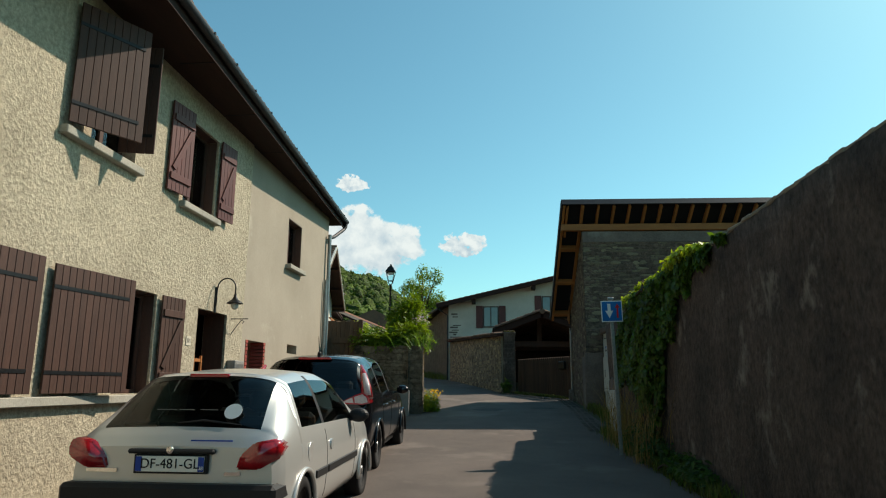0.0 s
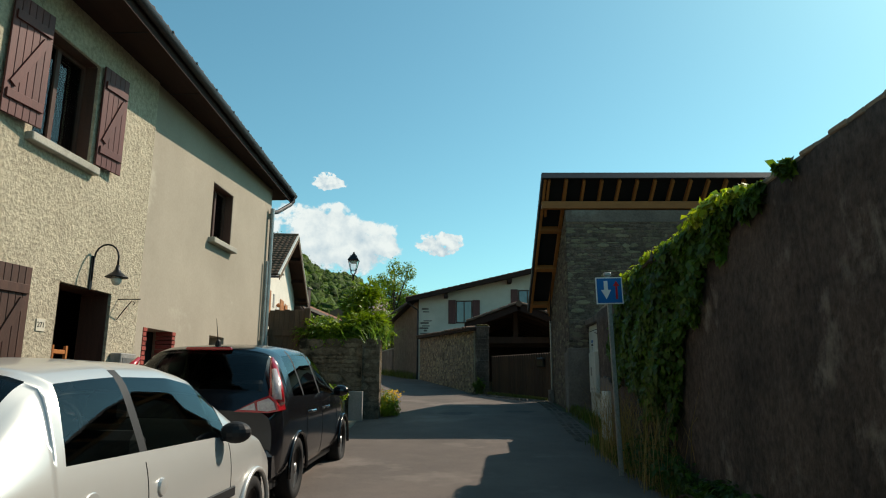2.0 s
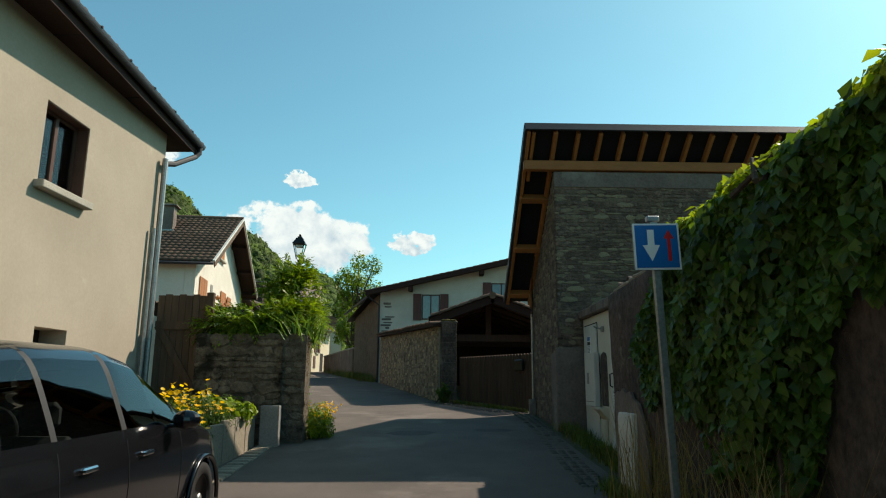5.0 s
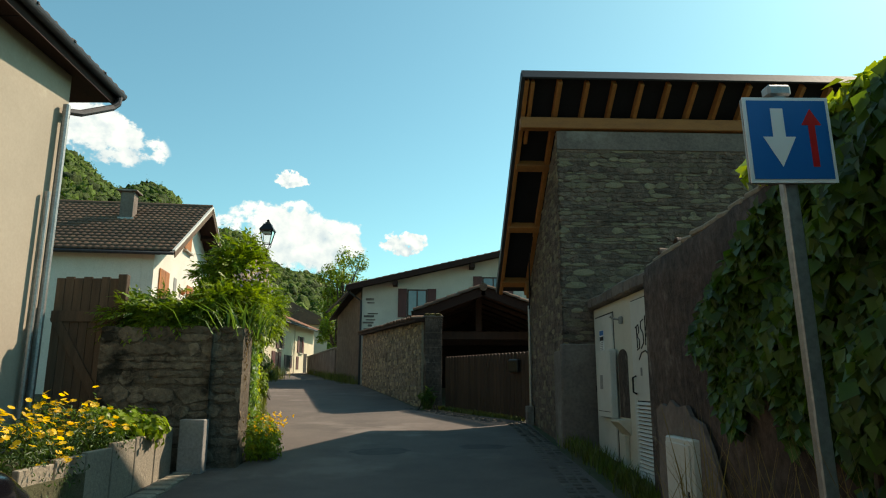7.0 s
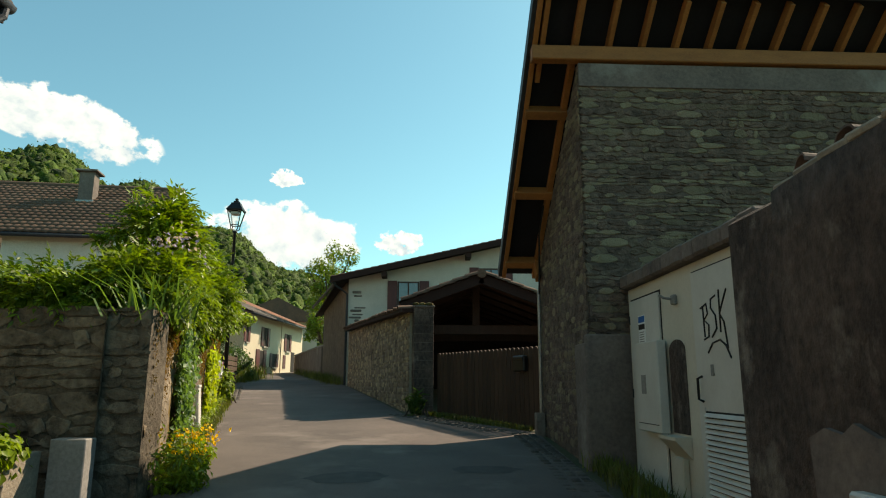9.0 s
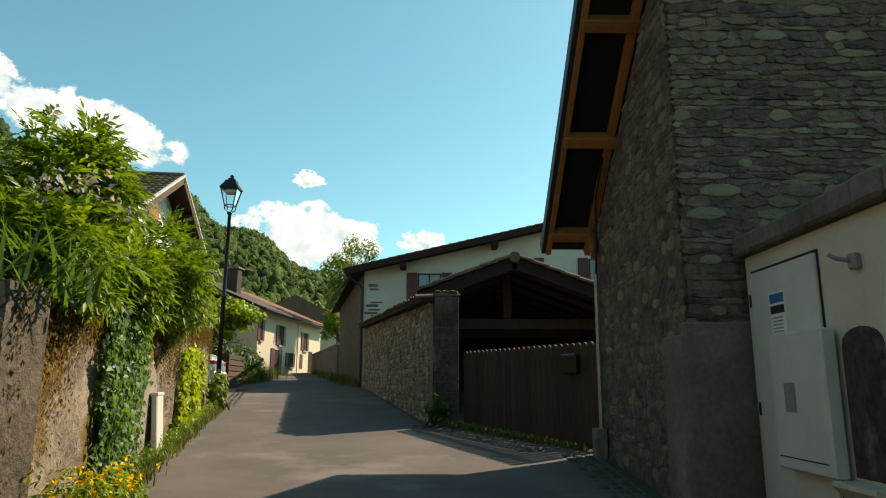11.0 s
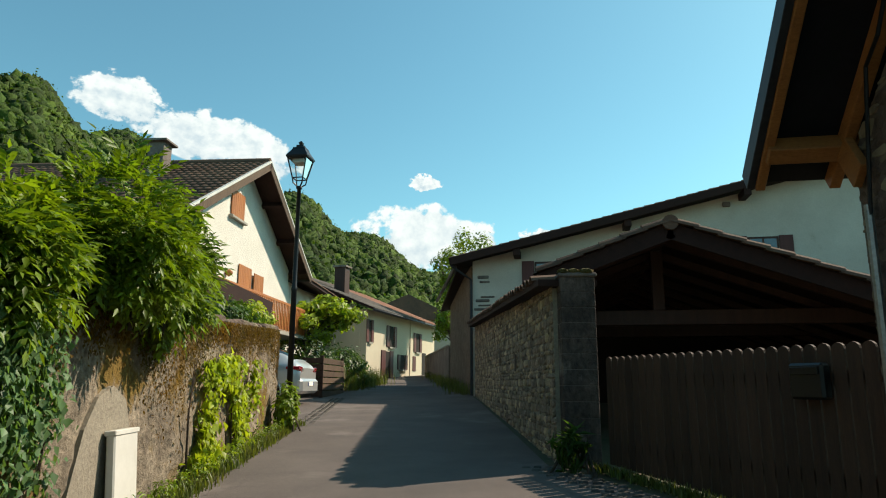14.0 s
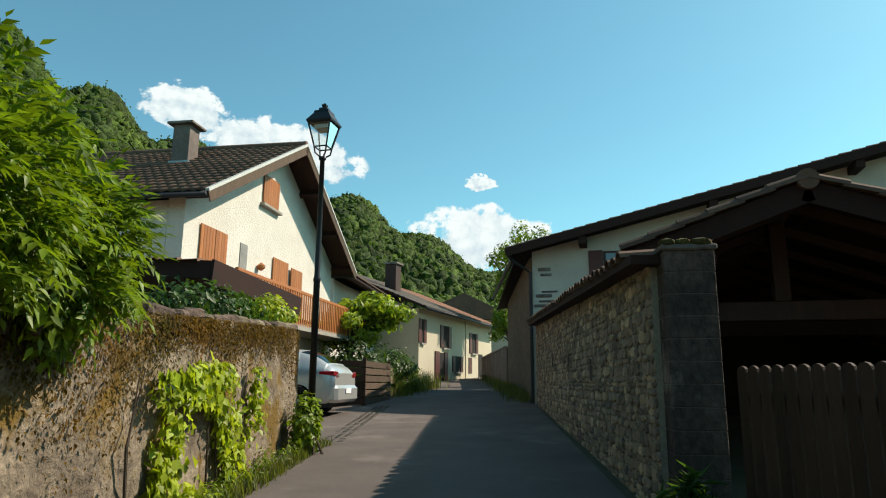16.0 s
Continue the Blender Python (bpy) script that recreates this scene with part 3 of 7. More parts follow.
for k in range(26):
    flared(part("gutter_bracket", block(EAVE + 0.005, EAVE + 0.18, -14.2 + 0.9 * k, -14.17 + 0.9 * k, 6.12, 6.145), ZINC, A))
flared(roof_tiles(A, Matrix.Translation((-4.2, -14.4, SLOPE(-4.2) + 0.11)) @ Matrix.Rotation(PITCH_A, 4, "Y"), 23.5, 5.5, DARK_TILE))
part("downpipe", tube([(0.26, 9.0, 6.08), (0.26, 8.98, 5.95), (0.22, 8.9, 5.85), (0.1, 8.3, 5.5), (0.06, 8.05, 5.42), (0.06, 8.02, 5.3)], 0.05), ZINC, A)
part("downpipe", tube([(0.06, 8.02, 5.5), (0.06, 8.02, 3.0), (0.06, 8.02, 0.5)], 0.05), GALV, A, "pale grey downpipe")
part("downpipe", tube([(0.05, 7.86, 4.2), (0.05, 7.86, 0.5)], 0.035), GALV, A)
for a, b, z in ((-9.1, -7.8, 4.2), (-3.1, -1.5, 4.22), (-0.35, 0.95, 4.13), (4.7, 5.86, 4.08)):
    part("window_sill", block(-0.2, 0.10, a, b, z - 0.10, z, bev=0.01), CONCRETE, A, "pale concrete sill")
part("window_sill", block(-0.2, 0.10, -9.4, -0.6, 1.17, 1.27, bev=0.01), CONCRETE, A, "long pale concrete sill band")
for h in (HOLES_R[0], HOLES_R[1], HOLES_R[2], HOLES_R[3], HOLES_R[4], HOLES_S[0]):
    casement(A, *h)
# thin dark panels added so the reveals come out as dark as the deep openings
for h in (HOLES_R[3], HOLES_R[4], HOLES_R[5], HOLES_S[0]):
    part("reveal_lining", block(-0.41, -0.04, h[1] - 0.014, h[1] - 0.002, h[2] + 0.01, h[3] - 0.016), BROWN_WOOD, A, "dark brown panel added over the reveal")
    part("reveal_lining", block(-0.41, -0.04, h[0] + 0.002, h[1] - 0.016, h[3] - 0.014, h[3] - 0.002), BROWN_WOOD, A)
# upper near window: one shutter half closed, the other standing out, then leaves folded back on the wall
shutter(A, pose(0.05, -3.05, 4.27, 0, 0, -30), 0.86, 1.46, BROWN_WOOD, 0)
shutter(A, pose(0.02, -2.02, 4.27, 0, 0, -78), 0.44, 1.46, BROWN_WOOD, 0)
shutter(A, pose(0.03, -0.82, 4.17, 0, 0, -8), 0.55, 1.36, RED_WOOD, 1)
shutter(A, pose(0.03, 0.90, 4.17, 0, 0, -6), 0.5, 1.36, RED_WOOD, 1)
shutter(A, pose(0.04, -4.4, 1.3, 0, 0, -3), 1.2, 1.4, BROWN_WOOD, 0)
shutter(A, pose(0.04, -2.95, 1.3, 0, 0, -8), 1.28, 1.38, BROWN_WOOD, 0)
shutter(A, pose(0.04, -0.66, 1.3, 0, 0, -7), 0.55, 1.34, BROWN_WOOD, 1)
shutter(A, pose(0.04, -9.95, 4.26, 0, 0, -4), 0.9, 1.38, BROWN_WOOD, 0)
# doorway in shade, with a door standing half open
door = new("door")
door.parent = A
part("door_frame", block(-0.4, -0.28, 0.56, 0.63, 0.2, 2.6), BROWN_WOOD, door)
# back of the doorway is coloured near-black as its shade
part("doorway_back", block(-1.1, -1.05, 0.4, 1.8, -0.2, 2.8), SHADE_AND_GAP, door)
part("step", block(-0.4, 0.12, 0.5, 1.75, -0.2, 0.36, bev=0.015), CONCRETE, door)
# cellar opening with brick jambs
# near-black sheets paint the shade in the cellar and vent holes
part("cellar_back", block(-0.42, -0.40, 2.5, 3.9, 1.2, 2.4), SHADE_AND_GAP, A)
part("vent_back", block(-0.42, -0.40, 5.0, 5.9, 2.0, 2.4), SHADE_AND_GAP, A)
for u in (2.66, 3.60):
    for k in range(12):
        part("brick", block(-0.30, -0.02, u + 0.003, u + (0.12 if k % 2 else 0.10), 1.41 + k * 0.07, 1.41 + k * 0.07 + 0.058, bev=0.004), BRICK, A)

# things on the house front
lamp = thing("wall_lamp", A.matrix_world @ pose(0.0, 1.15, 3.0), "black iron swan-neck wall lamp with a bell shade", "wall lamp")
part("wall_plate", block(0.002, 0.02, -0.03, 0.03, -0.42, 0.02, bev=0.004), IRON, lamp)
part("arm", tube([(0.02, 0, -0.3), (0.03, 0, 0.0)] + [(0.19 - 0.16 * math.cos(a), 0, 0.0 + 0.17 * math.sin(a)) for a in np.linspace(0, math.pi, 9)] + [(0.35, 0, -0.1)], 0.012, 8), IRON, lamp, smooth=True)
part("shade", lathe([(0.02, 0.0), (0.03, -0.05), (0.05, -0.09), (0.13, -0.15), (0.14, -0.16), (0.13, -0.165), (0.04, -0.1)], 20, m=Matrix.Translation((0.35, 0, -0.1))), IRON, lamp, smooth=True)
part("bulb", lathe([(0.03, -0.12), (0.06, -0.17), (0.065, -0.2), (0.04, -0.25), (0.01, -0.265)], 14, m=Matrix.Translation((0.35, 0, -0.1))), WHITE_PLASTIC, lamp, "milky glass bulb", True)
hook = thing("sign_bracket", A.matrix_world @ pose(0.0, 1.85, 2.45), "small wrought iron bracket on the rendered wall", "bracket")
part("bar", tube([(0, 0, 0.1), (0.32, 0, 0.1)], 0.008, 6), IRON, hook)
part("scroll", tube([(0.01, 0, -0.18), (0.1, 0, -0.05), (0.2, 0, 0.08), (0.25, 0, 0.05), (0.22, 0, 0.02)], 0.007, 6), IRON, hook)
mail = thing("letter_box", A.matrix_world @ pose(0.003, 1.98, 1.4), "grey metal letter box on the house wall", "letter box")
part("body", block(0, 0.16, -0.2, 0.2, 0, 0.42, bev=0.012), PIPE, mail)
part("flap", block(0.16, 0.168, -0.16, 0.16, 0.28, 0.36, bev=0.002), GALV, mail)
part("card", block(0.16, 0.164, -0.14, 0.14, 0.08, 0.2), WHITE_PLASTIC, mail)
num = thing("house_number", A.matrix_world @ pose(0.004, 0.3, 2.06), "cream enamel house number plate reading 271", "number plate")
part("plate", block(0, 0.008, -0.075, 0.075, -0.07, 0.07, bev=0.002), CABINET, num)
lettering("271", 0.085, pose(0.0095, 0, 0, 90, 0, 90), BLACK, num)
chair = thing("bar_stool", A.matrix_world @ pose(-0.2, 0.8, 0.36), "orange varnished wooden stool in the doorway", "stool")
for dx in (-0.13, 0.13):
    for dy in (-0.13, 0.13):
        part("leg", block(dx - 0.018, dx + 0.018, dy - 0.018, dy + 0.018, 0, 1.5, bev=0.003), VARNISHED, chair)
for z in (0.45, 0.95, 1.4):
    part("rail", block(-0.14, 0.14, -0.15, 0.15, z, z + 0.05, bev=0.004), VARNISHED, chair)

# plank gate between the house and the stone wall
g = thing("plank_gate", pose(-4.22, 18.05, gz(18)), "weathered brown plank gate beside the house", "gate")
for k in range(8):
    part("plank", block(0.01 + k * 0.12, 0.125 + k * 0.12, 0, 0.035, 0.05, 2.45 + 0.02 * (k % 2), bev=0.004), GREY_WOOD, g)
part("ledge", block(0, 0.98, -0.03, 0, 1.85, 2.0, bev=0.005), GREY_WOOD, g)
part("ledge", block(0, 0.98, -0.03, 0, 0.4, 0.55, bev=0.005), GREY_WOOD, g)
part("brace", block(-0.85, 0.85, -0.028, 0, -0.06, 0.06, Matrix.Translation((0.49, 0, 1.2)) @ Matrix.Rotation(radians(58), 4, "Y"), 0.004), GREY_WOOD, g)
part("post", block(0.86, 0.98, -0.06, 0.05, 0, 2.5, bev=0.008), GREY_WOOD, g)

# ---- tall dark garden wall ----
W = thing("garden_wall", pose(0, 0, 0), "tall old grey rendered garden wall with a tiled crest", "wall", kind="structure")
W.name = "wall_east"


def crest(y):
    return float(np.interp(y, (-10, 5, 9, 13, 14.6), (3.36, 3.19, 3.06, 2.8, 2.7)))


def wall_x(y):
    return float(np.interp(y, (-12, 8, 14.6), (2.84, 2.8, 2.74)))


vs, fs = [], []
ys = np.arange(-12, 14.61, 0.14)
NL = 15
for y in ys:
    c = crest(y) + 0.02 * noise.noise((y * 2.2, 4, 0)) + 0.012 * noise.noise((y * 7, 1, 0))
    x = wall_x(y)
    for k in range(NL + 1):
        z = -1.0 + (c + 1.0) * k / NL
        d = 0.05 * noise.noise((y * 0.5, z * 0.5, 0)) + 0.022 * noise.noise((y * 2.6, z * 2.2, 5)) + 0.012 * noise.noise((y * 7, z * 6, 2))
        vs.append((x + d, y, z))
    vs += [(x + 0.2, y, c + 0.09), (x + 0.42, y, c), (x + 0.42, y, -1.0)]
NR = NL + 4
for i in range(len(ys) - 1):
    for k in range(NR - 1):
        fs.append((i * NR + k, i * NR + k + 1, i * NR + k + NR + 1, i * NR + k + NR))
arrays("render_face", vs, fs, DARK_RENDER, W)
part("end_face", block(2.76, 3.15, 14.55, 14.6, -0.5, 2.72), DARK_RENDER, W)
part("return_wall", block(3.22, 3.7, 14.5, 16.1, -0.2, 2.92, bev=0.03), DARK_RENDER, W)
for k in range(110):
    y = 14.5 - k * 0.2
    o = part("crest_stone", block(-0.16, 0.17, -0.115, 0.115, -0.025, 0.02, bev=0.012), MORTAR, W, "pale mortared crest stone")
    o.matrix_local = pose(wall_x(y) + 0.15 + random.uniform(-.015, .015), y, crest(y) + 0.05, random.uniform(-3, 3), random.uniform(-16, -9), random.uniform(-6, 6))
part("cement_patch", prism([(0.03, -0.5), (1.1, -0.5), (1.12, -0.2), (1.08, 0.1), (1.12, 0.35), (1.1, 0.55), (1.12, 0.85), (1.0, 0.9), (0.88, 0.88), (0.8, 0.93), (0.66, 0.88), (0.5, 0.9), (0.42, 0.82), (0.25, 0.78), (0.12, 0.62), (0.05, 0.5), (-0.02, 0.2), (0.04, -0.1)], 0.03, Matrix.Translation((2.738, 13.33, 0.66)) @ Matrix.Rotation(radians(90), 4, "Z")), CEMENT, W, "pale crumbling cement patch")
mb = thing("meter_box", pose(2.72, 13.88, gz(13.9) + 0.12), "white plastic meter box at the foot of the wall", "meter box")
part("body", block(-0.07, 0.03, -0.25, 0.25, 0, 0.8, bev=0.012), WHITE_PLASTIC, mb)
part("door", block(-0.082, -0.07, -0.22, 0.22, 0.05, 0.76, bev=0.004), WHITE_PLASTIC, mb)
part("lock", block(-0.088, -0.082, -0.2, -0.17, 0.4, 0.45, bev=0.002), IRON, mb)

# old half-round tiles lying on the end of the wall
for k in range(3):
    y = 14.42 - 0.28 * k
    t = thing("canal_tile", pose(3.06 + 0.03 * k, y, crest(y) + 0.06 + 0.012 * (k % 2), 0, 9 - 2 * k, -14 + 9 * k), "old grey half-round clay tile on the wall crest", "roof tile", "tiles on the wall")
    arc = [(0.085 * math.cos(a), 0.06 * math.sin(a)) for a in np.linspace(0, math.pi, 9)] + [(0.073 * math.cos(a), 0.048 * math.sin(a)) for a in np.linspace(math.pi, 0, 9)]
    part("shell", prism(arc, 0.5, Matrix.Rotation(radians(90), 4, "Z") @ Matrix.Translation((0, -0.25, 0))), DARK_TILE, t)

# ---- electricity kiosk ----
K = thing("electricity_kiosk", pose(3.53, 16.18, 0.6), "cream painted electricity kiosk with steel doors and louvres", "kiosk")
part("body", block(0.0, 1.6, 0.0, 3.2, -0.3, 2.28, bev=0.01), CABINET, K)
bm = bmesh.new()
for k in range(12):
    y = -0.08 + 0.275 * k
    box(bm, -0.1 + random.uniform(-.012, .012), 1.7, y, y + 0.275, 2.285, 2.45 + random.uniform(-.012, .02), bev=0.025)
part("slab_roof", bm, CEMENT, K, "stained crumbling concrete slab roof")
part("door_frame", block(-0.012, -0.001, 0.2, 1.33, -0.2, 2.21, bev=0.003), CABINET, K)
part("front_door", block(-0.03, -0.013, 0.25, 1.28, -0.15, 2.17, bev=0.004), WHITE_PLASTIC, K, "off-white steel door")
part("door_gap", block(-0.0145, -0.0125, 0.235, 1.295, -0.16, 2.185), SHADE_AND_GAP, K)
lv = new("louvre")
lv.parent = K
part("louvre_back", block(-0.034, -0.031, 0.31, 1.14, -0.1, 0.92), SHADE_AND_GAP, lv)
part("louvre_frame", block(-0.04, -0.031, 0.28, 0.31, -0.13, 0.95), WHITE_PLASTIC, lv)
part("louvre_frame", block(-0.04, -0.031, 1.14, 1.17, -0.13, 0.95), WHITE_PLASTIC, lv)
for k in range(22):
    part("slat", block(-0.02, 0.02, 0.31, 1.14, -0.004, 0.004, Matrix.Translation((-0.045, 0, -0.08 + k * 0.046)) @ Matrix.Rotation(radians(-50), 4, "Y")), WHITE_PLASTIC, lv)
part("pull_handle", tube([(-0.03, 1.17, 1.0), (-0.075, 1.17, 1.02), (-0.075, 1.17, 1.2), (-0.03, 1.17, 1.22)], 0.012, 8), IRON, K, "black pull handle")
part("lock_plate", block(-0.036, -0.031, 0.92, 0.98, 1.22, 1.32, bev=0.003), PIPE, K)
part("small_door", block(-0.03, -0.002, 2.15, 3.08, -0.25, 2.12, bev=0.006), WHITE_PLASTIC, K)
part("small_door_gap", block(-0.006, -0.002, 2.13, 3.1, -0.27, 2.145), SHADE_AND_GAP, K)
for z in (0.0, 1.0, 1.85):
    part("hinge", tube([(-0.03, 3.09, z), (-0.03, 3.09, z + 0.1)], 0.012, 8), IRON, K)
# recess is not cut in: a flat dark sheet paints its shade
arch = [(1.57, 0.68), (1.98, 0.68), (1.98, 1.48)] + [(1.775 + 0.205 * math.cos(a), 1.48 + 0.11 * math.sin(a)) for a in np.linspace(0, math.pi, 9)]
part("deep_recess", prism(arch, 0.004, Matrix(((0, -1, 0, -0.002), (1, 0, 0, 0), (0, 0, 1, 0), (0, 0, 0, 1)))), DARK_RENDER, K, "flat dark round-headed sheet as the shade of a recess")
part("meter_cabinet", block(-0.13, -0.03, 1.99, 2.68, 0.66, 1.6, bev=0.012), WHITE_PLASTIC, K, "projecting off-white meter cabinet")
part("cabinet_window", block(-0.134, -0.131, 2.36, 2.5, 1.05, 1.25), PIPE, K)
part("cabinet_seam", block(-0.133, -0.131, 2.04, 2.64, 0.74, 0.748), SHADE_AND_GAP, K)
part("shelf", prism([(0, 0), (-0.16, 0), (-0.16, -0.03), (0, -0.2)], 0.42, Matrix.Translation((-0.002, 1.56, 0.66))), CABINET, K, "sloping cream shelf")
part("pipe_duct", block(-0.07, -0.002, 1.66, 1.9, -0.25, 0.46, bev=0.01), CABINET, K)
part("notice", block(-0.036, -0.031, 2.56, 2.78, 1.6, 1.92), WHITE, K, "white and blue notice")
part("notice_band", block(-0.0385, -0.0365, 2.57, 2.77, 1.76, 1.82), IRON, K)
part("notice_band", block(-0.0385, -0.0365, 2.57, 2.77, 1.84, 1.91), BLUE, K)
for k in range(5):
    part("notice_line", block(-0.0385, -0.0365, 2.6, 2.75, 1.62 + 0.026 * k, 1.63 + 0.026 * k), PIPE, K)
part("lamp_bracket", tube([(-0.0, 1.72, 1.98), (-0.12, 1.74, 2.0), (-0.16, 1.76, 2.03)], 0.014, 8), PIPE, K)
part("lamp_body", block(-0.05, 0.0, 1.68, 1.76, 1.93, 2.03, bev=0.012), PIPE, K)
scr = [((1.05, 1.84), (1.04, 1.56)), ((1.10, 1.82), (0.98, 1.85), (0.96, 1.76), (1.04, 1.71), (0.95, 1.66), (0.96, 1.56), (1.06, 1.54)), ((0.79, 1.9), (0.88, 1.88), (0.89, 1.8), (0.81, 1.73), (0.80, 1.62), (0.90, 1.55)), ((0.72, 1.94), (0.73, 1.58)), ((0.58, 1.93), (0.73, 1.74), (0.66, 1.66), (0.62, 1.44)), ((1.0, 1.42), (0.9, 1.5), (0.76, 1.52), (0.66, 1.47), (0.58, 1.36))]
for q in scr:
    part("graffiti_stroke", tube([(-0.032, y, z) for y, z in q], 0.009, 5), BLACK, K, "black sprayed letters")

# ---- stone barn with new roof ----
B = thing("stone_barn", pose(3.05, 19.5, 0), "rubble stone barn with a new pine and zinc lean-to roof", "barn")
part("front_core", block(0.03, 9.0, 0.0, 0.4, 0, 5.7), DARK_MORTAR, B)
part("street_core", prism([(0.03, -0.3), (3.1, -0.3), (3.1, 3.75), (0.03, 5.95)], 0.4, Matrix(((0, -1, 0, 0.4), (1, 0, 0, 0), (0, 0, 1, 0), (0, 0, 0, 1)))), DARK_MORTAR, B)
part("rear_wall", block(0.03, 9, 2.75, 3.1, -0.3, 3.7), MORTAR, B)
part("far_wall", prism([(0.03, -0.3), (3.1, -0.3), (3.1, 3.75), (0.03, 5.95)], 0.4, Matrix(((0, -1, 0, 9.4), (1, 0, 0, 0), (0, 0, 1, 0), (0, 0, 0, 1)))), MORTAR, B)
part("cement_band", block(0.0, 9.0, -0.035, 0.0, 5.62, 5.95, bev=0.006), CEMENT, B, "grey cement band under the eaves")
part("cement_corner", block(-0.05, 0.75, -0.06, 0.03, 0.2, 2.35, bev=0.015), CEMENT, B, "smooth grey cement corner repair")
part("cement_corner_side", block(-0.06, 0.03, -0.055, 0.5, 0.2, 2.25, bev=0.015), CEMENT, B)
PB = math.atan2(3.0, 4.0)
RB = Matrix.Translation((0, -0.45, 6.72)) @ Matrix.Rotation(-PB, 4, "X")
SL = 5.0
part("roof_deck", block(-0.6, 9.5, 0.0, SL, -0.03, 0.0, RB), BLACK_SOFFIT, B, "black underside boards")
part("roof_sheet", block(-0.64, 9.5, -0.05, SL + 0.03, 0.003, 0.07, RB), ZINC, B, "dark zinc roof sheet")
part("front_fascia", block(-0.65, 9.5, -0.085, -0.052, -0.16, 0.075, RB, 0.004), ZINC, B)
part("verge_board", block(-0.66, -0.60, -0.05, SL, -0.12, 0.06, RB, 0.004), ZINC, B)
for k in range(22):
    part("rafter", block(-0.5 + 0.455 * k, -0.435 + 0.455 * k, 0.02, 1.2, -0.17, -0.032, RB, 0.004), ORANGE_WOOD, B)
part("front_beam", block(-0.62, 9.3, -0.10, 0.06, 5.97, 6.17, bev=0.012), ORANGE_WOOD, B, "new orange pine wall beam")
for f in (0.34, 0.63, 0.93):
    part("purlin", block(-0.58, 0.4, f * SL - 0.07, f * SL + 0.07, -0.2, -0.034, RB, 0.008), ORANGE_WOOD, B)
part("side_rafter", block(-0.06, 0.02, 0.0, SL, -0.16, -0.033, RB, 0.005), ORANGE_WOOD, B)
part("verge_rafter", block(-0.60, -0.53, 0.0, SL, -0.15, -0.033, RB, 0.005), ORANGE_WOOD, B)
part("strut", block(-0.09, -0.03, SL * 0.9, SL * 0.94, -0.55, -0.2, RB, 0.005), ORANGE_WOOD, B)
part("cable", tube([(-0.07, 2.2, 4.6), (-0.10, 2.35, 4.3), (-0.08, 2.6, 4.2), (-0.06, 2.75, 3.7), (-0.06, 2.85, 3.2)], 0.014, 6), BLACK, B)
part("conduit", tube([(-0.06, 2.86, 3.3), (-0.06, 2.9, 1.2)], 0.03, 8), GALV, B, "grey steel conduit")
part("conduit_box", block(-0.16, -0.02, 2.78, 3.0, 0.6, 1.3, bev=0.01), CEMENT, B)

# ---- picket gate, pillar, street wall, shed ----
PG0, PG1 = Vector((1.4, 25.75)), Vector((3.1, 22.75))
gate = thing("picket_gate", Matrix.Translation((PG0.x, PG0.y, gz(25))) @ Matrix.Rotation(math.atan2(PG1.y - PG0.y, PG1.x - PG0.x), 4, "Z"), "tall dark brown picket gate with rounded tops", "gate")
GL = (PG1 - PG0).length
NP = 27
w = GL / NP
for k in range(NP):
    pts = [(0.009, 0.08 - 0.2 * k / NP), (w - 0.009, 0.08 - 0.2 * k / NP)] + [(w / 2 + (w / 2 - 0.009) * math.cos(a), 1.26 + 0.05 * math.sin(a)) for a in np.linspace(0, math.pi, 7)]
    part("picket", prism(pts, 0.026, Matrix.Translation((k * w, 0, 0))), GATE_WOOD, gate)
for z in (0.3, 1.05):
    part("rail", block(0, GL, 0.028, 0.075, z - 0.05, z + 0.05, bev=0.004), GATE_WOOD, gate)
lb = thing("letter_box", gate.matrix_world @ pose(GL - 0.55, -0.002, 0.88), "small dark metal letter box on the gate", "letter box")
part("body", block(-0.16, 0.16, -0.1, 0, 0, 0.28, bev=0.02), IRON, lb)
part("flap", block(-0.13, 0.13, -0.112, -0.1, 0.19, 0.25, bev=0.003), IRON, lb)

pil = thing("gate_pillar", pose(1.08, 26.05, gz(26), 0, 0, 8), "square grey concrete block gate pillar with a mossy cap", "pillar")
for k in range(12):
    part("block", block(-0.215, 0.215, -0.215, 0.215, -0.02 + 0.19 * k, 0.168 + 0.19 * k, bev=0.008), DARK_RENDER, pil)
part("joint_core", block(-0.208, 0.208, -0.208, 0.208, 0, 2.26), CEMENT, pil)
part("cap", block(-0.24, 0.24, -0.24, 0.24, 2.26, 2.31, bev=0.012), CEMENT, pil)
bm = bmesh.new()
for k in range(14):
    bmesh.ops.create_icosphere(bm, subdivisions=1, radius=random.uniform(0.05, 0.1), matrix=Matrix.Translation((random.uniform(-.2, .2), random.uniform(-.2, .2), 2.33)) @ Matrix.Diagonal((1, 1, 0.5, 1)))
part("moss_cushion", bm, MOSS, pil, "brown moss cushion")

S0, S1 = Vector((0.78, 26.1)), Vector((-1.8, 38.6))
SM = Matrix.Translation((S0.x, S0.y, 0)) @ Matrix.Rotation(math.atan2(-(S1 - S0).x, (S1 - S0).y), 4, "Z")
SW = thing("street_wall", SM, "pale rubble stone wall with a tiled coping", "wall", kind="structure")
SWL = (S1 - S0).length
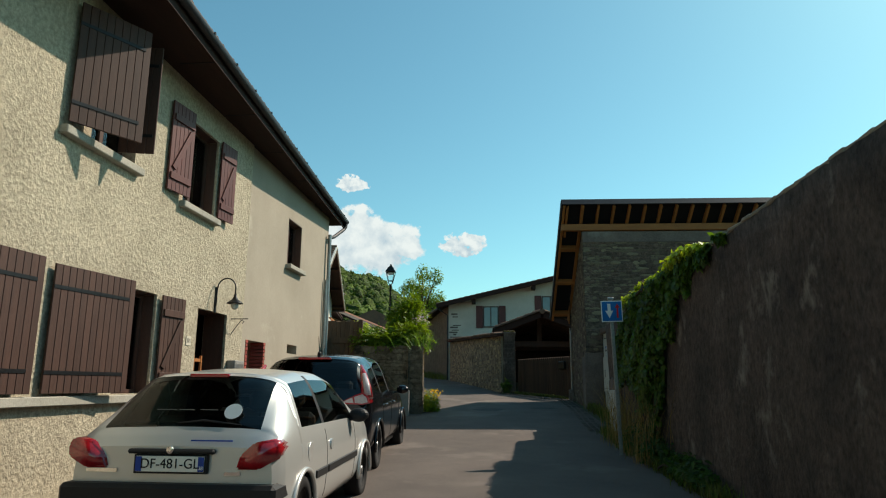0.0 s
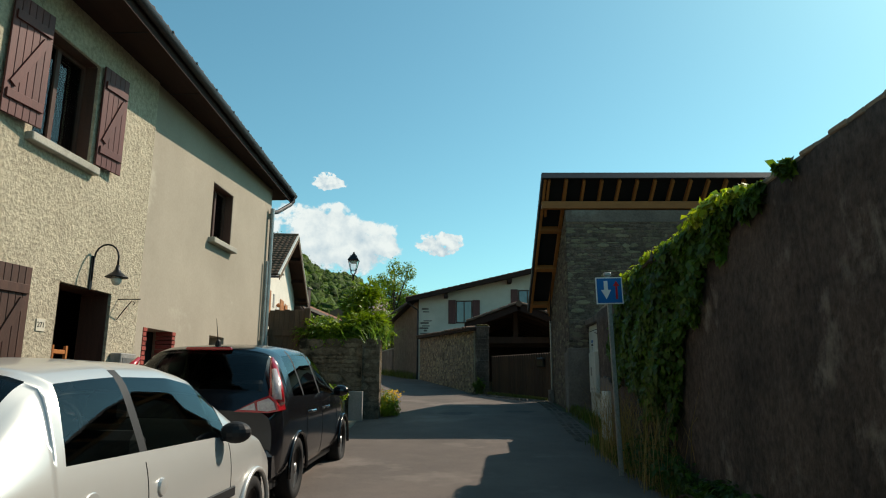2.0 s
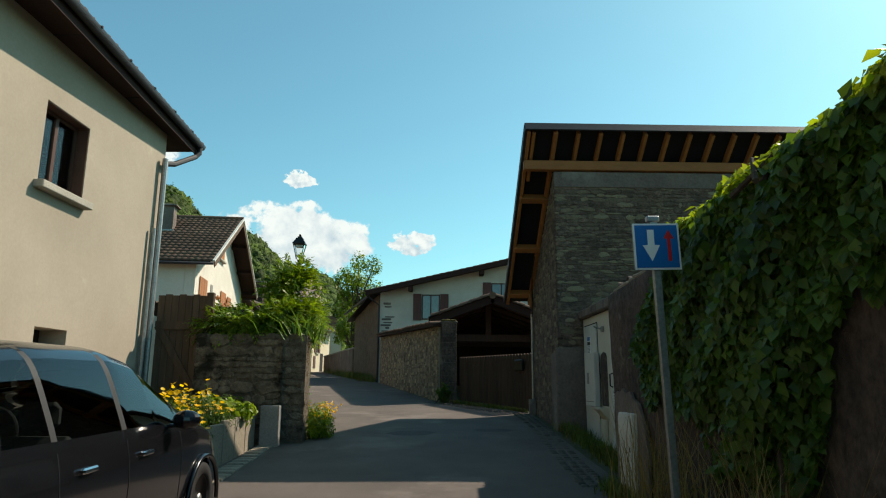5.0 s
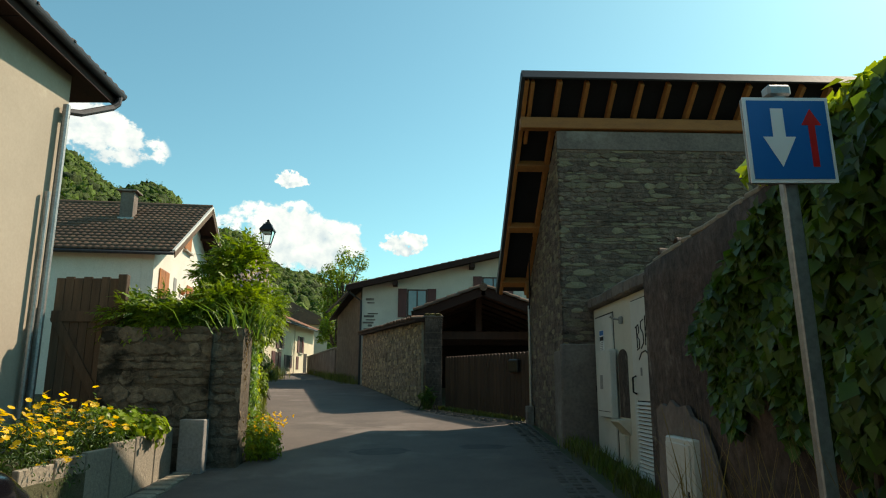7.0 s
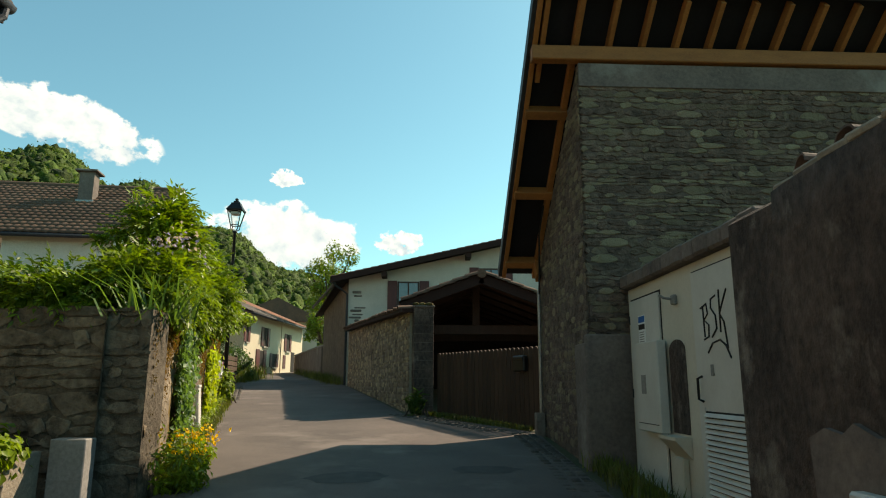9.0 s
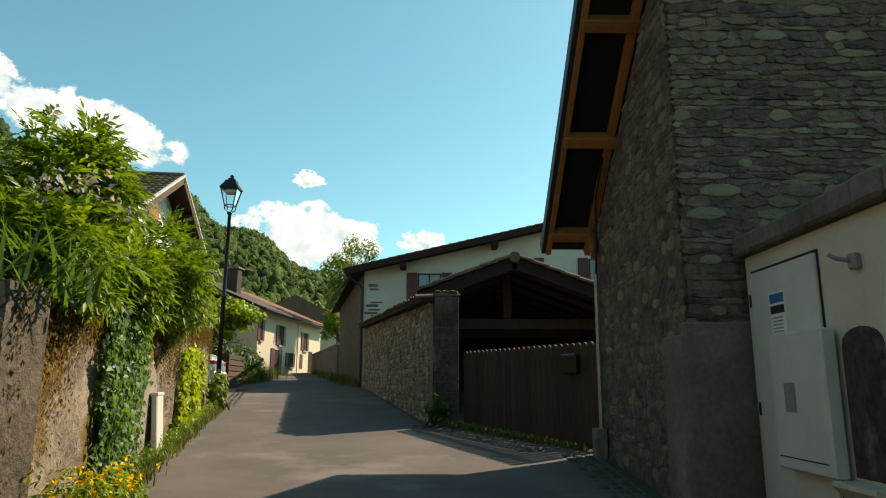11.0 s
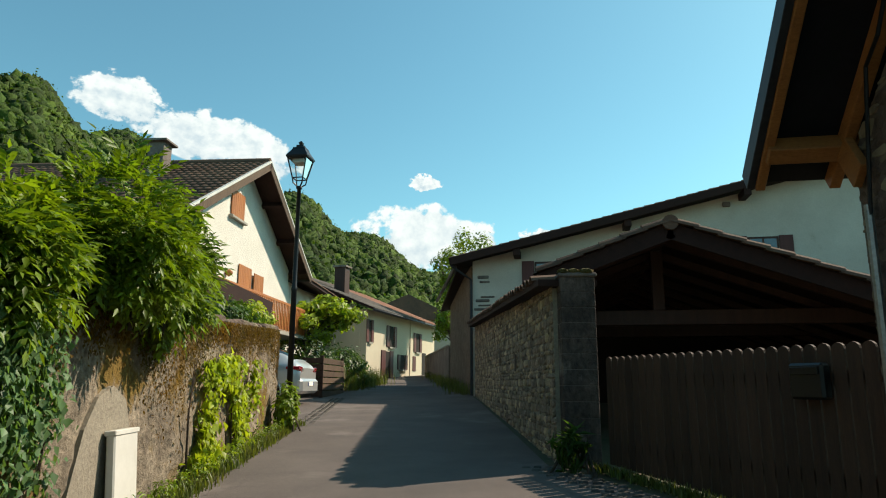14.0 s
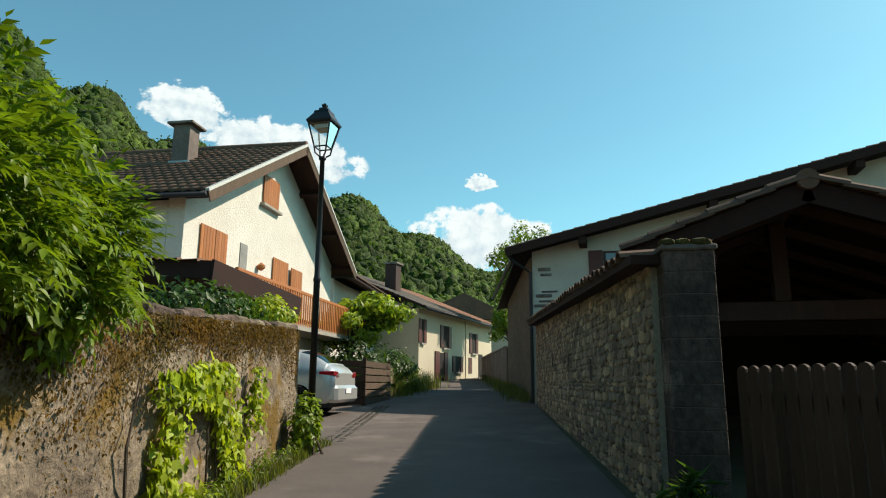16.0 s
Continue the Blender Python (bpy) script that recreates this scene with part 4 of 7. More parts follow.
part("core", prism([(0, 0.7), (SWL, 1.2), (SWL, 3.85), (0, 3.30)], 0.4, Matrix(((0, 1, 0, 0.02), (1, 0, 0, 0), (0, 0, 1, 0), (0, 0, 0, 1)))), MORTAR, SW)
part("coping_board", prism([(-0.2, 3.30), (SWL, 3.86), (SWL, 3.94), (-0.2, 3.38)], 0.75, Matrix(((0, 1, 0, -0.2), (1, 0, 0, 0), (0, 0, 1, 0), (0, 0, 0, 1)))), SOFFIT, SW)
cop = math.atan2(0.54, SWL)
for k in range(int(SWL / 0.28)):
    arc = [(0.13 * math.cos(a), 0.08 * math.sin(a)) for a in np.linspace(0, math.pi, 7)] + [(0.11 * math.cos(a), 0.066 * math.sin(a)) for a in np.linspace(math.pi, 0, 7)]
    o = part("coping_tile", prism(arc, 0.8, Matrix.Rotation(radians(90), 4, "Z") @ Matrix.Translation((0, -0.5, 0))), TILE, SW)
    o.matrix_local = Matrix.Translation((0.05, 0.1 + k * 0.28, 3.41 + 0.045 * k * 0.28)) @ Matrix.Rotation(radians(-6 + random.uniform(-3, 3)), 4, "Y") @ Matrix.Rotation(radians(random.uniform(-3, 3)), 4, "Z")
for y, z in ((3.3, 2.3), (5.6, 2.45), (8.2, 2.6)):
    part("slit_window", block(-0.03, -0.01, y, y + 0.06, z, z + 0.3), DARK_MORTAR, SW)

SH = thing("open_shed", pose(2.2, 27.6, gz(27.6)), "open timber shed with a tiled gable roof", "shed")
RW, RHZ, DEP = 4.4, 3.22, 9.0
for sgn, wid in ((-1, 2.0), (1, 5.6)):
    h = 0.37 * wid
    ang = math.atan2(h, wid)
    ln_ = math.hypot(wid, h)
    RM = Matrix.Translation((0.35, 0, RHZ)) @ (Matrix.Rotation(math.pi, 4, "Z") if sgn < 0 else Matrix()) @ Matrix.Rotation(ang, 4, "Y")
    y0, y1 = (0, DEP) if sgn > 0 else (-DEP, 0)
    part("roof_board", block(0, ln_, y0, y1, -0.05, 0.0, RM), SOFFIT, SH)
    part("verge_board", block(0, ln_, (y0 - 0.03) if sgn > 0 else y1, y0 if sgn > 0 else y1 + 0.03, -0.22, 0.03, RM, 0.005), SOFFIT, SH)
    for k in range(8):
        yy = y0 + 0.6 + k * 1.1
        part("rafter", block(0, ln_, yy, yy + 0.09, -0.17, -0.052, RM), BROWN_WOOD, SH)
    roof_tiles(SH, RM @ Matrix.Translation((0, y0 - 0.05, 0.005)), DEP + 0.1, ln_, TILE)
    n = int(ln_ / 0.34)
    for k in range(n):
        arc = [(0.11 * math.cos(a), 0.09 * math.sin(a)) for a in np.linspace(0, math.pi, 7)]
        o = part("verge_tile", prism(arc, 0.4, Matrix.Rotation(radians(-90), 4, "Z")), TILE, SH)
        o.matrix_local = RM @ Matrix.Translation((k * 0.34, y0 if sgn > 0 else y1, 0.03)) @ Matrix.Rotation(radians(-4), 4, "Y")
part("ridge_tile", lathe([(0.115, -0.1), (0.125, 0.3), (0.12, 0.5)], 14, m=Matrix.Translation((0.35, 0.0, RHZ + 0.02)) @ Matrix.Rotation(radians(-90), 4, "X")), TILE, SH, "round ridge end tile")
for k in range(20):
    part("ridge_tile", lathe([(0.13, 0), (0.12, 0.45)], 10, m=Matrix.Translation((0.35, 0.45 + k * 0.43, RHZ + 0.0)) @ Matrix.Rotation(radians(-90), 4, "X")), TILE, SH)
part("tie_beam", block(-1.5, 5.8, 1.5, 1.7, 1.85, 2.1, bev=0.01), BROWN_WOOD, SH)
part("king_post", block(0.25, 0.45, 1.52, 1.68, 2.1, 3.2, bev=0.01), BROWN_WOOD, SH)
for x in (-1.35, 5.6):
    for y in (0.2, 4.5, 8.7):
        part("post", block(x - 0.1, x + 0.1, y - 0.1, y + 0.1, -0.4, 2.0, bev=0.01), BROWN_WOOD, SH)
part("tie_beam", block(-1.5, 5.8, 4.4, 4.6, 1.85, 2.1, bev=0.01), BROWN_WOOD, SH)
# back wall coloured near-black in place of the shed's inner shade
part("back_wall", prism([(-1.6, -0.4), (5.8, -0.4), (5.8, 1.2), (0.35, 3.1), (-1.6, 2.4)], 0.3, Matrix.Translation((0, 8.6, 0))), SHADE_AND_GAP, SH)
part("side_wall", block(5.75, 5.95, 0.1, 8.9, -0.6, 1.7), DARK_MORTAR, SH)

# ---- white house with wide gable ----
C = thing("house", pose(-1.9, 39.0, 0, 0, 0, 0), "old white rendered house with a wide low gable and red-brown shutters", "house")
ROOF_C = lambda x: 6.12 + x * 0.235
part("gable_wall", prism([(0, 0.5), (24, 0.5), (24, ROOF_C(3)), (13, ROOF_C(12.5)), (0, ROOF_C(0) - 0.05)], 0.4), OLD_WHITE, C, "old white render with stains")
part("street_wall", block(-0.0, 0.4, 0.4, 9.0, 0.5, 6.0, Matrix.Rotation(radians(14), 4, "Z")), PALE_STONE, C, "tan rubble street wall")
part("back_wall", block(-2, 22, 12, 12.3, 0.5, 6), OLD_WHITE, C)
tC = math.atan(0.235)
RC = Matrix.Translation((-0.65, -0.75, ROOF_C(-0.65))) @ Matrix.Rotation(-tC, 4, "Y")
part("roof_board", prism([(0, 0), (14.1, 0), (14.1, 0.07), (0, 0.07)], 1.6, RC), SOFFIT, C)
part("verge_board", block(-0.02, 14.1, -0.03, 0.0, -0.14, 0.1, RC, 0.004), SOFFIT, C, "dark red-brown barge board")
RC2 = RC @ Matrix.Translation((0, 1.6, 0)) @ Matrix.Rotation(radians(14), 4, "Z")
part("roof_board", block(0, 13.5, 0, 9.2, 0, 0.07, RC2), SOFFIT, C)
RC3 = Matrix.Translation((12.95, -0.75, ROOF_C(12.95) + 0.0)) @ Matrix.Rotation(tC, 4, "Y")
part("roof_board", block(0, 12, 0, 12, 0, 0.07, RC3), SOFFIT, C)
for k in range(42):
    arc = [(0.10 * math.cos(a), 0.07 * math.sin(a)) for a in np.linspace(0, math.pi, 7)]
    o = part("verge_tile", prism(arc, 0.38, Matrix.Rotation(radians(-90), 4, "Z")), TILE, C)
    o.matrix_local = RC @ Matrix.Translation((k * 0.335, 0.08, 0.09)) @ Matrix.Rotation(radians(4), 4, "Y")
roof_tiles(C, RC @ Matrix.Translation((14.1, 0.1, 0.075)) @ Matrix.Rotation(math.pi, 4, "Z") @ Matrix.Translation((0, -11, 0)), 11, 14, TILE)
for x in (1.5, 5.0, 8.6, 11.5):
    part("purlin_end", block(x - 0.11, x + 0.11, -0.7, 0.02, ROOF_C(x) - 0.36, ROOF_C(x) - 0.14, bev=0.01), SOFFIT, C)
part("eave_gutter", tube([(-0.62, -0.7, 5.92), (-0.62, 0.2, 5.92), (-2.9, 9.2, 5.92)], 0.07, 10), ZINC, C, smooth=True)
part("downpipe", tube([(-0.6, -0.5, 5.85), (-0.5, -0.4, 5.75), (-0.05, -0.08, 5.45), (-0.05, -0.08, 1.4)], 0.045), ZINC, C, "dark zinc downpipe")
for k in range(8):
    z = 4.15 + k * 0.14 + (0.35 if k > 5 else 0)
    part("bare_stone", block(0.03 + random.uniform(0, 0.25), random.uniform(0.4, 0.95), -0.03, 0.0, z, z + random.uniform(0.05, 0.11), bev=0.02), CEMENT, C)
for x0, x1, z0, z1 in ((2.05, 2.95, 4.75, 6.0), (5.5, 6.5, 5.3, 6.6), (8.65, 9.55, 5.4, 6.6)):
    win = new("window")
    win.parent = C
    part("window_frame", block(x0, x1, -0.03, -0.004, z0, z1), BROWN_WOOD, win)
    for a, b in ((x0 + 0.06, (x0 + x1) / 2 - 0.03), ((x0 + x1) / 2 + 0.03, x1 - 0.06)):
        part("pane", block(a, b, -0.038, -0.031, z0 + 0.07, z1 - 0.07), surf("window_dark_glass", (0.10, 0.13, 0.16), None, 2, 5, 0.08, 0, spec=0.9, mix=0.1) if "pane_glass" not in MATS else MATS["pane_glass"], win)
    for a in (x0 - 0.42, x1 + 0.02):
        part("shutter", block(a, a + 0.4, -0.06, -0.004, z0 - 0.03, z1 + 0.03, bev=0.006), RED_WOOD, win)
part("vent_box", block(8.0, 8.22, -0.1, -0.004, 7.6, 7.75, bev=0.01), CEMENT, C)

# far street wall past the white house
FW = thing("far_wall", pose(-4.2, 48, gz(48), 0, 0, 16), "low grey rendered wall along the lane", "wall", kind="structure")
part("body", block(0, 0.3, 0, 14, -0.5, 1.75, bev=0.02), CEMENT, FW)
part("coping", block(-0.05, 0.35, 0, 14, 1.75, 1.83, bev=0.015), CONCRETE, FW)

# ---- parked cars ----
SILVER = surf("silver_car_paint", (0.60, 0.60, 0.575), (0.57, 0.57, 0.545), 0.6, 300, 0.32, 0.0, metal=0.45, mix=0.05, coat=0.7, spec=0.5)
BLACKCAR = surf("black_car_paint", (0.004, 0.004, 0.006), (0.005, 0.005, 0.006), 0.6, 300, 0.2, 0.0, mix=0.05, coat=0.4, spec=0.4)
TRIM = surf("black_plastic_trim", (0.02, 0.02, 0.021), None, 3, 80, 0.55, 0.1)
TYRE = surf("tyre_rubber", (0.018, 0.018, 0.019), None, 4, 60, 0.8, 0.2, 0.002)
RIM = surf("alloy_rim", (0.50, 0.50, 0.50), (0.42, 0.42, 0.42), 4, 40, 0.35, 0.0, metal=0.8)
CHROME = surf("chrome", (0.75, 0.75, 0.76), None, 4, 40, 0.12, 0.0, metal=1.0, mix=0.0)
LAMP_RED = surf("red_tail_lens", (0.42, 0.012, 0.02), (0.34, 0.01, 0.016), 6, 60, 0.15, 0.0, coat=1.0, spec=0.6)
LAMP_CLEAR = surf("clear_tail_lens", (0.55, 0.48, 0.48), None, 6, 60, 0.15, 0.0, coat=1.0)
CARGLASS = glass("tinted_car_glass", (0.36, 0.44, 0.42))
SEAT = surf("grey_car_seat", (0.045, 0.045, 0.05), None, 4, 50, 0.9, 0.2)
PLATE_WHITE = surf("plate_white", (0.86, 0.83, 0.74), (0.83, 0.80, 0.71), 6, 40, 0.8, 0.0, mix=0.05)
PLATE_BLUE = surf("plate_blue", (0.015, 0.06, 0.35), None, 6, 40, 0.4, 0.0, mix=0.05)


SLANT = 0.14


def car(name, label, m, paint, st, wheels, glass_y, rear_y, front_y, pillars, group=""):
    """A car from lofted sections. st rows: y, sill z, shoulder z, top z, half widths at sill, shoulder and top. Rear at y = 0."""
    t = thing(name, m, label, "car", group)
    st = np.array(st, float)
    L = st[-1, 0]
    ys = np.unique(np.concatenate([np.linspace(0, L, 150), [a for g_ in glass_y for a in g_], rear_y, front_y]))
    col = [np.interp(ys, st[:, 0], st[:, k]) for k in range(7)]
    for k in range(1, 7):
        c = np.convolve(np.pad(col[k], 3, mode="edge"), np.array([1, 2, 3, 4, 3, 2, 1]) / 16.0, "valid")
        col[k] = c
    NV = 34
    rows, side_lo, side_hi = [], 17, 25
    for i, y in enumerate(ys):
        _, zs, zb, zt, w0, w1, w2 = [c[i] for c in col]
        ctl = np.array([(w0 * 0.86, zs), (w0, zs + 0.05), (w1 + 0.0, zs + (zb - zs) * 0.45), (w1 * 1.005, zs + (zb - zs) * 0.72), (w1 * 0.975, zb), (w2 + (w1 * 0.97 - w2) * 0.12, zb + (zt - zb) * 0.86), (w2 * 0.90, zb + (zt - zb) * 0.975), (w2 * 0.5, zt), (0, zt + 0.012)])
        tt = np.array([0, 2, 8, 13, 17, 25, 27, 30, 33], float)
        k = np.arange(NV)
        px, pz = np.interp(k, tt, ctl[:, 0]), np.interp(k, tt, ctl[:, 1])
        for _ in range(2):
            px = np.convolve(np.concatenate([px[:1], px[:1], px, -px[-2:-4:-1]]), np.array([1, 2, 3, 2, 1]) / 9.0, "valid")
            pz = np.convolve(np.concatenate([pz[:1], pz[:1], pz, pz[-2:-4:-1]]), np.array([1, 2, 3, 2, 1]) / 9.0, "valid")
        rows.append(np.stack([px, np.full(NV, y), pz], 1))
    G_ = np.array(rows)
    # the rear edge of the side glass leans forwards
    lean = np.interp(np.arange(NV), (17, 25, 28), (0, SLANT, 0))
    G_[:, :, 1] += np.clip(1 - np.abs(ys - glass_y[0][0]) / 0.45, 0, 1)[:, None] * lean[None]
    nsta = len(ys)
    kinds = {}

    def put(kind, quad):
        kinds.setdefault(kind, []).append(quad)
    for i in range(nsta - 1):
        y = (ys[i] + ys[i + 1]) / 2
        for k in range(NV - 1):
            quad = (i * NV + k, i * NV + k + 1, (i + 1) * NV + k + 1, (i + 1) * NV + k)
            c = G_[i, k] * 0.5 + G_[i + 1, k + 1] * 0.5
            if any((c[1] - wy) ** 2 + (c[2] - wr) ** 2 < (wr * 1.13) ** 2 and k < 16 for wy, wr in wheels):
                continue
            kind = "body"
            if side_lo + 1 <= k < side_hi and any(a <= y <= b for a, b in glass_y):
                kind = "side"
            elif k >= side_lo + 1 and k < side_hi + 1 and any(a <= y <= b for a, b in pillars):
                kind = "trim"
            elif k >= 26 and rear_y[0] <= y <= rear_y[1]:
                kind = "rear"
            elif k >= 26 and front_y[0] <= y <= front_y[1]:
                kind = "front"
            put(kind, quad)
    V = G_.reshape(-1, 3)
    V2 = V * [-1, 1, 1]
    nn = len(V)
    for kind, nm, mt in (("body", "body_shell", paint), ("trim", "pillar_trim", TRIM), ("rear", "rear_window", CARGLASS), ("front", "windscreen", CARGLASS)):
        if kind in kinds:
            q = np.array(kinds[kind])
            o = arrays(nm, np.concatenate([V, V2]), np.concatenate([q[:, ::-1], q + nn]), mt, t, smooth=True)
            if "window" in nm or "wind" in nm:
                o.visible_shadow = False
    q = np.array(kinds["side"])
    for a, b in glass_y:
        qq = np.array([f for f in q if a - 1e-6 <= (ys[f[0] // NV] + ys[f[2] // NV]) / 2 <= b + 1e-6])
        for arr, fc in ((V, qq[:, ::-1]), (V2, qq)):
            o = arrays("side_window", arr, fc, CARGLASS, t, smooth=True)
            o.visible_shadow = False
    # door gaps that follow the body

    def skin(y, k, out=0.0):
        return Vector((float(np.interp(y, ys, G_[:, k, 0])) + out, y, float(np.interp(y, ys, G_[:, k, 2]))))
    for sx in (1, -1):
        flip = Matrix.Diagonal((sx, 1, 1, 1))
        for y in [(a + b) / 2 for a, b in pillars] + [glass_y[-1][1] - 0.02]:
            part("door_seam", tube([flip @ skin(y, k, -0.001) for k in range(3, side_lo + 1)], 0.0045, 5), TRIM, t)
    # end faces, floor pan and seats
    for i, nm in ((0, "tail_panel"), (nsta - 1, "nose_panel")):
        bm = bmesh.new()
        ring = [bm.verts.new(tuple(p)) for p in G_[i]] + [bm.verts.new((-p[0], p[1], p[2])) for p in G_[i][::-1]]
        bm.faces.new(ring)
        bmesh.ops.triangulate(bm, faces=bm.faces)
        part(nm, bm, paint, t)
    hw = st[:, 5].max()
    part("floor_pan", block(-hw * 0.86, hw * 0.86, 0.12, L - 0.15, 0.2, 0.34), TRIM, t)
    for wy, wr in wheels:
        part("wheel_well", block(-hw * 0.88, hw * 0.88, wy - wr * 1.12, wy + wr * 1.12, 0.3, wr * 2.2), TRIM, t)
    ymid = (rear_y[1] + front_y[0]) / 2
    for y in (rear_y[1] + 0.35, front_y[0] - 0.65):
        for x in (-0.36, 0.36):
            s = part("seat", block(x - 0.24, x + 0.24, y - 0.07, y + 0.07, 0.4, 1.02, bev=0.05), SEAT, t)
            part("headrest", block(x - 0.13, x + 0.13, y - 0.06, y + 0.05, 1.06, 1.24, bev=0.04), SEAT, s)
    tube_bm = bmesh.new()
    part("steering_wheel", tube([(-0.36 + 0.18 * math.cos(a), front_y[0] + 0.0, 0.98 + 0.18 * math.sin(a)) for a in np.linspace(0, math.tau, 20)], 0.015, 6, tube_bm), TRIM, t)
    for wy, wr in wheels:
        for sx in (1, -1):
            w = new("wheel")
            w.parent = t
            w.matrix_local = pose(sx * (hw - 0.10), wy, wr, 0, 90 * sx, 0)
            part("tyre", lathe([(wr * 0.62, -0.09), (wr * 0.95, -0.09), (wr, -0.06), (wr, 0.06), (wr * 0.95, 0.085), (wr * 0.66, 0.09), (wr * 0.64, 0.05)], 32), TYRE, w, smooth=True)
            part("rim", lathe([(wr * 0.66, 0.07), (wr * 0.62, 0.075), (wr * 0.58, 0.03), (wr * 0.2, 0.02), (wr * 0.16, 0.06), (0.01, 0.065)], 28), TRIM, w, smooth=True)
            for k in range(7):
                part("spoke", block(wr * 0.1, wr * 0.62, -0.022, 0.022, 0.03, 0.068, Matrix.Rotation(k * math.tau / 7, 4, "Z"), 0.006), RIM, w)
            part("hub", lathe([(wr * 0.17, 0.03), (wr * 0.16, 0.075), (0.01, 0.08)], 16), RIM, w, smooth=True)
            part("arch_lip", tube([(sx * (hw + 0.003), wy + wr * 1.14 * math.cos(a), wr + wr * 1.14 * math.sin(a)) for a in np.linspace(-0.15, math.pi + 0.15, 24)], 0.022, 6), paint, t, smooth=True)
    return t


def number_plate(t, y, z, text, dept):
    p = new("number_plate")
    p.parent = t
    p.matrix_local = pose(0, y, z)
    part("plate_board", block(-0.26, 0.26, -0.008, 0.0, -0.055, 0.055, bev=0.003), PLATE_WHITE, p)
    part("blue_band", block(-0.26, -0.215, -0.011, -0.0085, -0.052, 0.052), PLATE_BLUE, p)
    part("blue_band", block(0.215, 0.26, -0.011, -0.0085, -0.052, 0.052), PLATE_BLUE, p)
    lettering(text, 0.098, pose(0, -0.0105, 0.0, 90, 0, 0), BLACK, p, "plate_lettering")
    lettering(dept, 0.035, pose(0.238, -0.0125, -0.028, 90, 0, 0), PLATE_WHITE, p, "plate_lettering")


def mirror_pair(t, y, z, x, mat):
    for sx in (1, -1):
        mm = part("door_mirror", bmesh.new(), mat, t)
        bm = bmesh.new()
        bmesh.ops.create_uvsphere(bm, u_segments=14, v_segments=10, radius=1, matrix=Matrix.Translation((sx * (x + 0.10), y, z)) @ Matrix.Diagonal((0.11, 0.07, 0.075, 1)))
        bm.to_mesh(mm.data)
        bm.free()
        part("mirror_arm", block(min(sx * (x - 0.04), sx * (x + 0.06)), max(sx * (x - 0.04), sx * (x + 0.06)), y - 0.02, y + 0.03, z - 0.06, z - 0.03, bev=0.01), mat, t)


# silver hatchback
S = car("hatchback_car", "silver three-door hatchback parked by the house wall", pose(-2.28, 4.98, 0.10, 0.9, 0, -1.5), SILVER,
        [(0.0, 0.34, 0.78, 0.82, 0.70, 0.74, 0.62), (0.04, 0.28, 0.86, 0.92, 0.76, 0.79, 0.66), (0.14, 0.24, 0.90, 1.00, 0.79, 0.815, 0.66), (0.30, 0.22, 0.91, 1.16, 0.80, 0.825, 0.62), (0.50, 0.21, 0.91, 1.35, 0.80, 0.825, 0.585), (0.62, 0.21, 0.90, 1.39, 0.80, 0.825, 0.58), (1.3, 0.2, 0.88, 1.43, 0.80, 0.826, 0.58), (1.9, 0.2, 0.87, 1.42, 0.80, 0.826, 0.58), (2.3, 0.2, 0.87, 1.36, 0.80, 0.825, 0.57), (2.95, 0.2, 0.87, 0.98, 0.80, 0.82, 0.66), (3.3, 0.2, 0.82, 0.88, 0.79, 0.80, 0.66), (3.7, 0.22, 0.66, 0.72, 0.74, 0.74, 0.58), (3.83, 0.3, 0.5, 0.58, 0.55, 0.6, 0.45)],
        ((0.62, 0.29), (3.06, 0.29)), ((0.62, 1.28), (1.36, 2.55)), (0.12, 0.54), (2.32, 2.92), ((1.28, 1.36),))
part("rear_bumper", prism([(-0.78, 0.2), (0.78, 0.2), (0.82, 0.42), (0.80, 0.56), (-0.80, 0.56), (-0.82, 0.42)], 0.3, Matrix.Translation((0, -0.06, 0))), SILVER, S)
bmp = block(-0.815, 0.815, -0.095, 0.3, 0.46, 0.60, bev=0.03)
part("bumper_strip", bmp, TRIM, S, "black plastic bumper strip")
for sx in (-1, 1):
    bm = prism([(0.49 * sx, 0.70), (0.52 * sx, 0.80), (0.62 * sx, 0.89), (0.77 * sx, 0.915), (0.805 * sx, 0.86), (0.80 * sx, 0.78), (0.66 * sx, 0.70)], 0.26, Matrix.Translation((0, -0.03, 0)))
    bmesh.ops.bevel(bm, geom=bm.edges[:], offset=0.015, segments=2, affect="EDGES")
    part("tail_light", bm, LAMP_RED, S, "red tail light", True)
part("boot_handle_trim", block(-0.33, 0.33, -0.05, 0.03, 0.805, 0.84, bev=0.012), TRIM, S)
part("badge", lathe([(0.028, 0), (0.026, 0.008), (0.01, 0.01)], 14, m=Matrix.Translation((0, -0.05, 0.835)) @ Matrix.Rotation(radians(90), 4, "X")), CHROME, S)
number_plate(S, -0.035, 0.735, "DF-481-GL", "38")
part("plate_holder", block(-0.28, 0.28, -0.034, 0.02, 0.665, 0.80, bev=0.005), TRIM, S)
part("brake_light", block(-0.17, 0.17, 0.53, 0.58, 1.352, 1.385, bev=0.008), LAMP_RED, S, "high red brake light")
part("rear_wiper", tube([(-0.05, 0.145, 1.01), (0.15, 0.155, 1.035), (0.45, 0.145, 1.0)], 0.009, 6), TRIM, S)
part("window_sticker", lathe([(0.07, 0), (0.07, 0.003)], 18, m=pose(0.36, 0.20, 1.10, 52, 0, 0)), WHITE, S, "round white window sticker")
for k, (x, w) in enumerate(((-0.26, 0.16), (-0.08, 0.12), (0.09, 0.14))):
    part("window_lettering", block(x, x + w, 0.21, 0.213, 1.108, 1.113), PIPE, S)
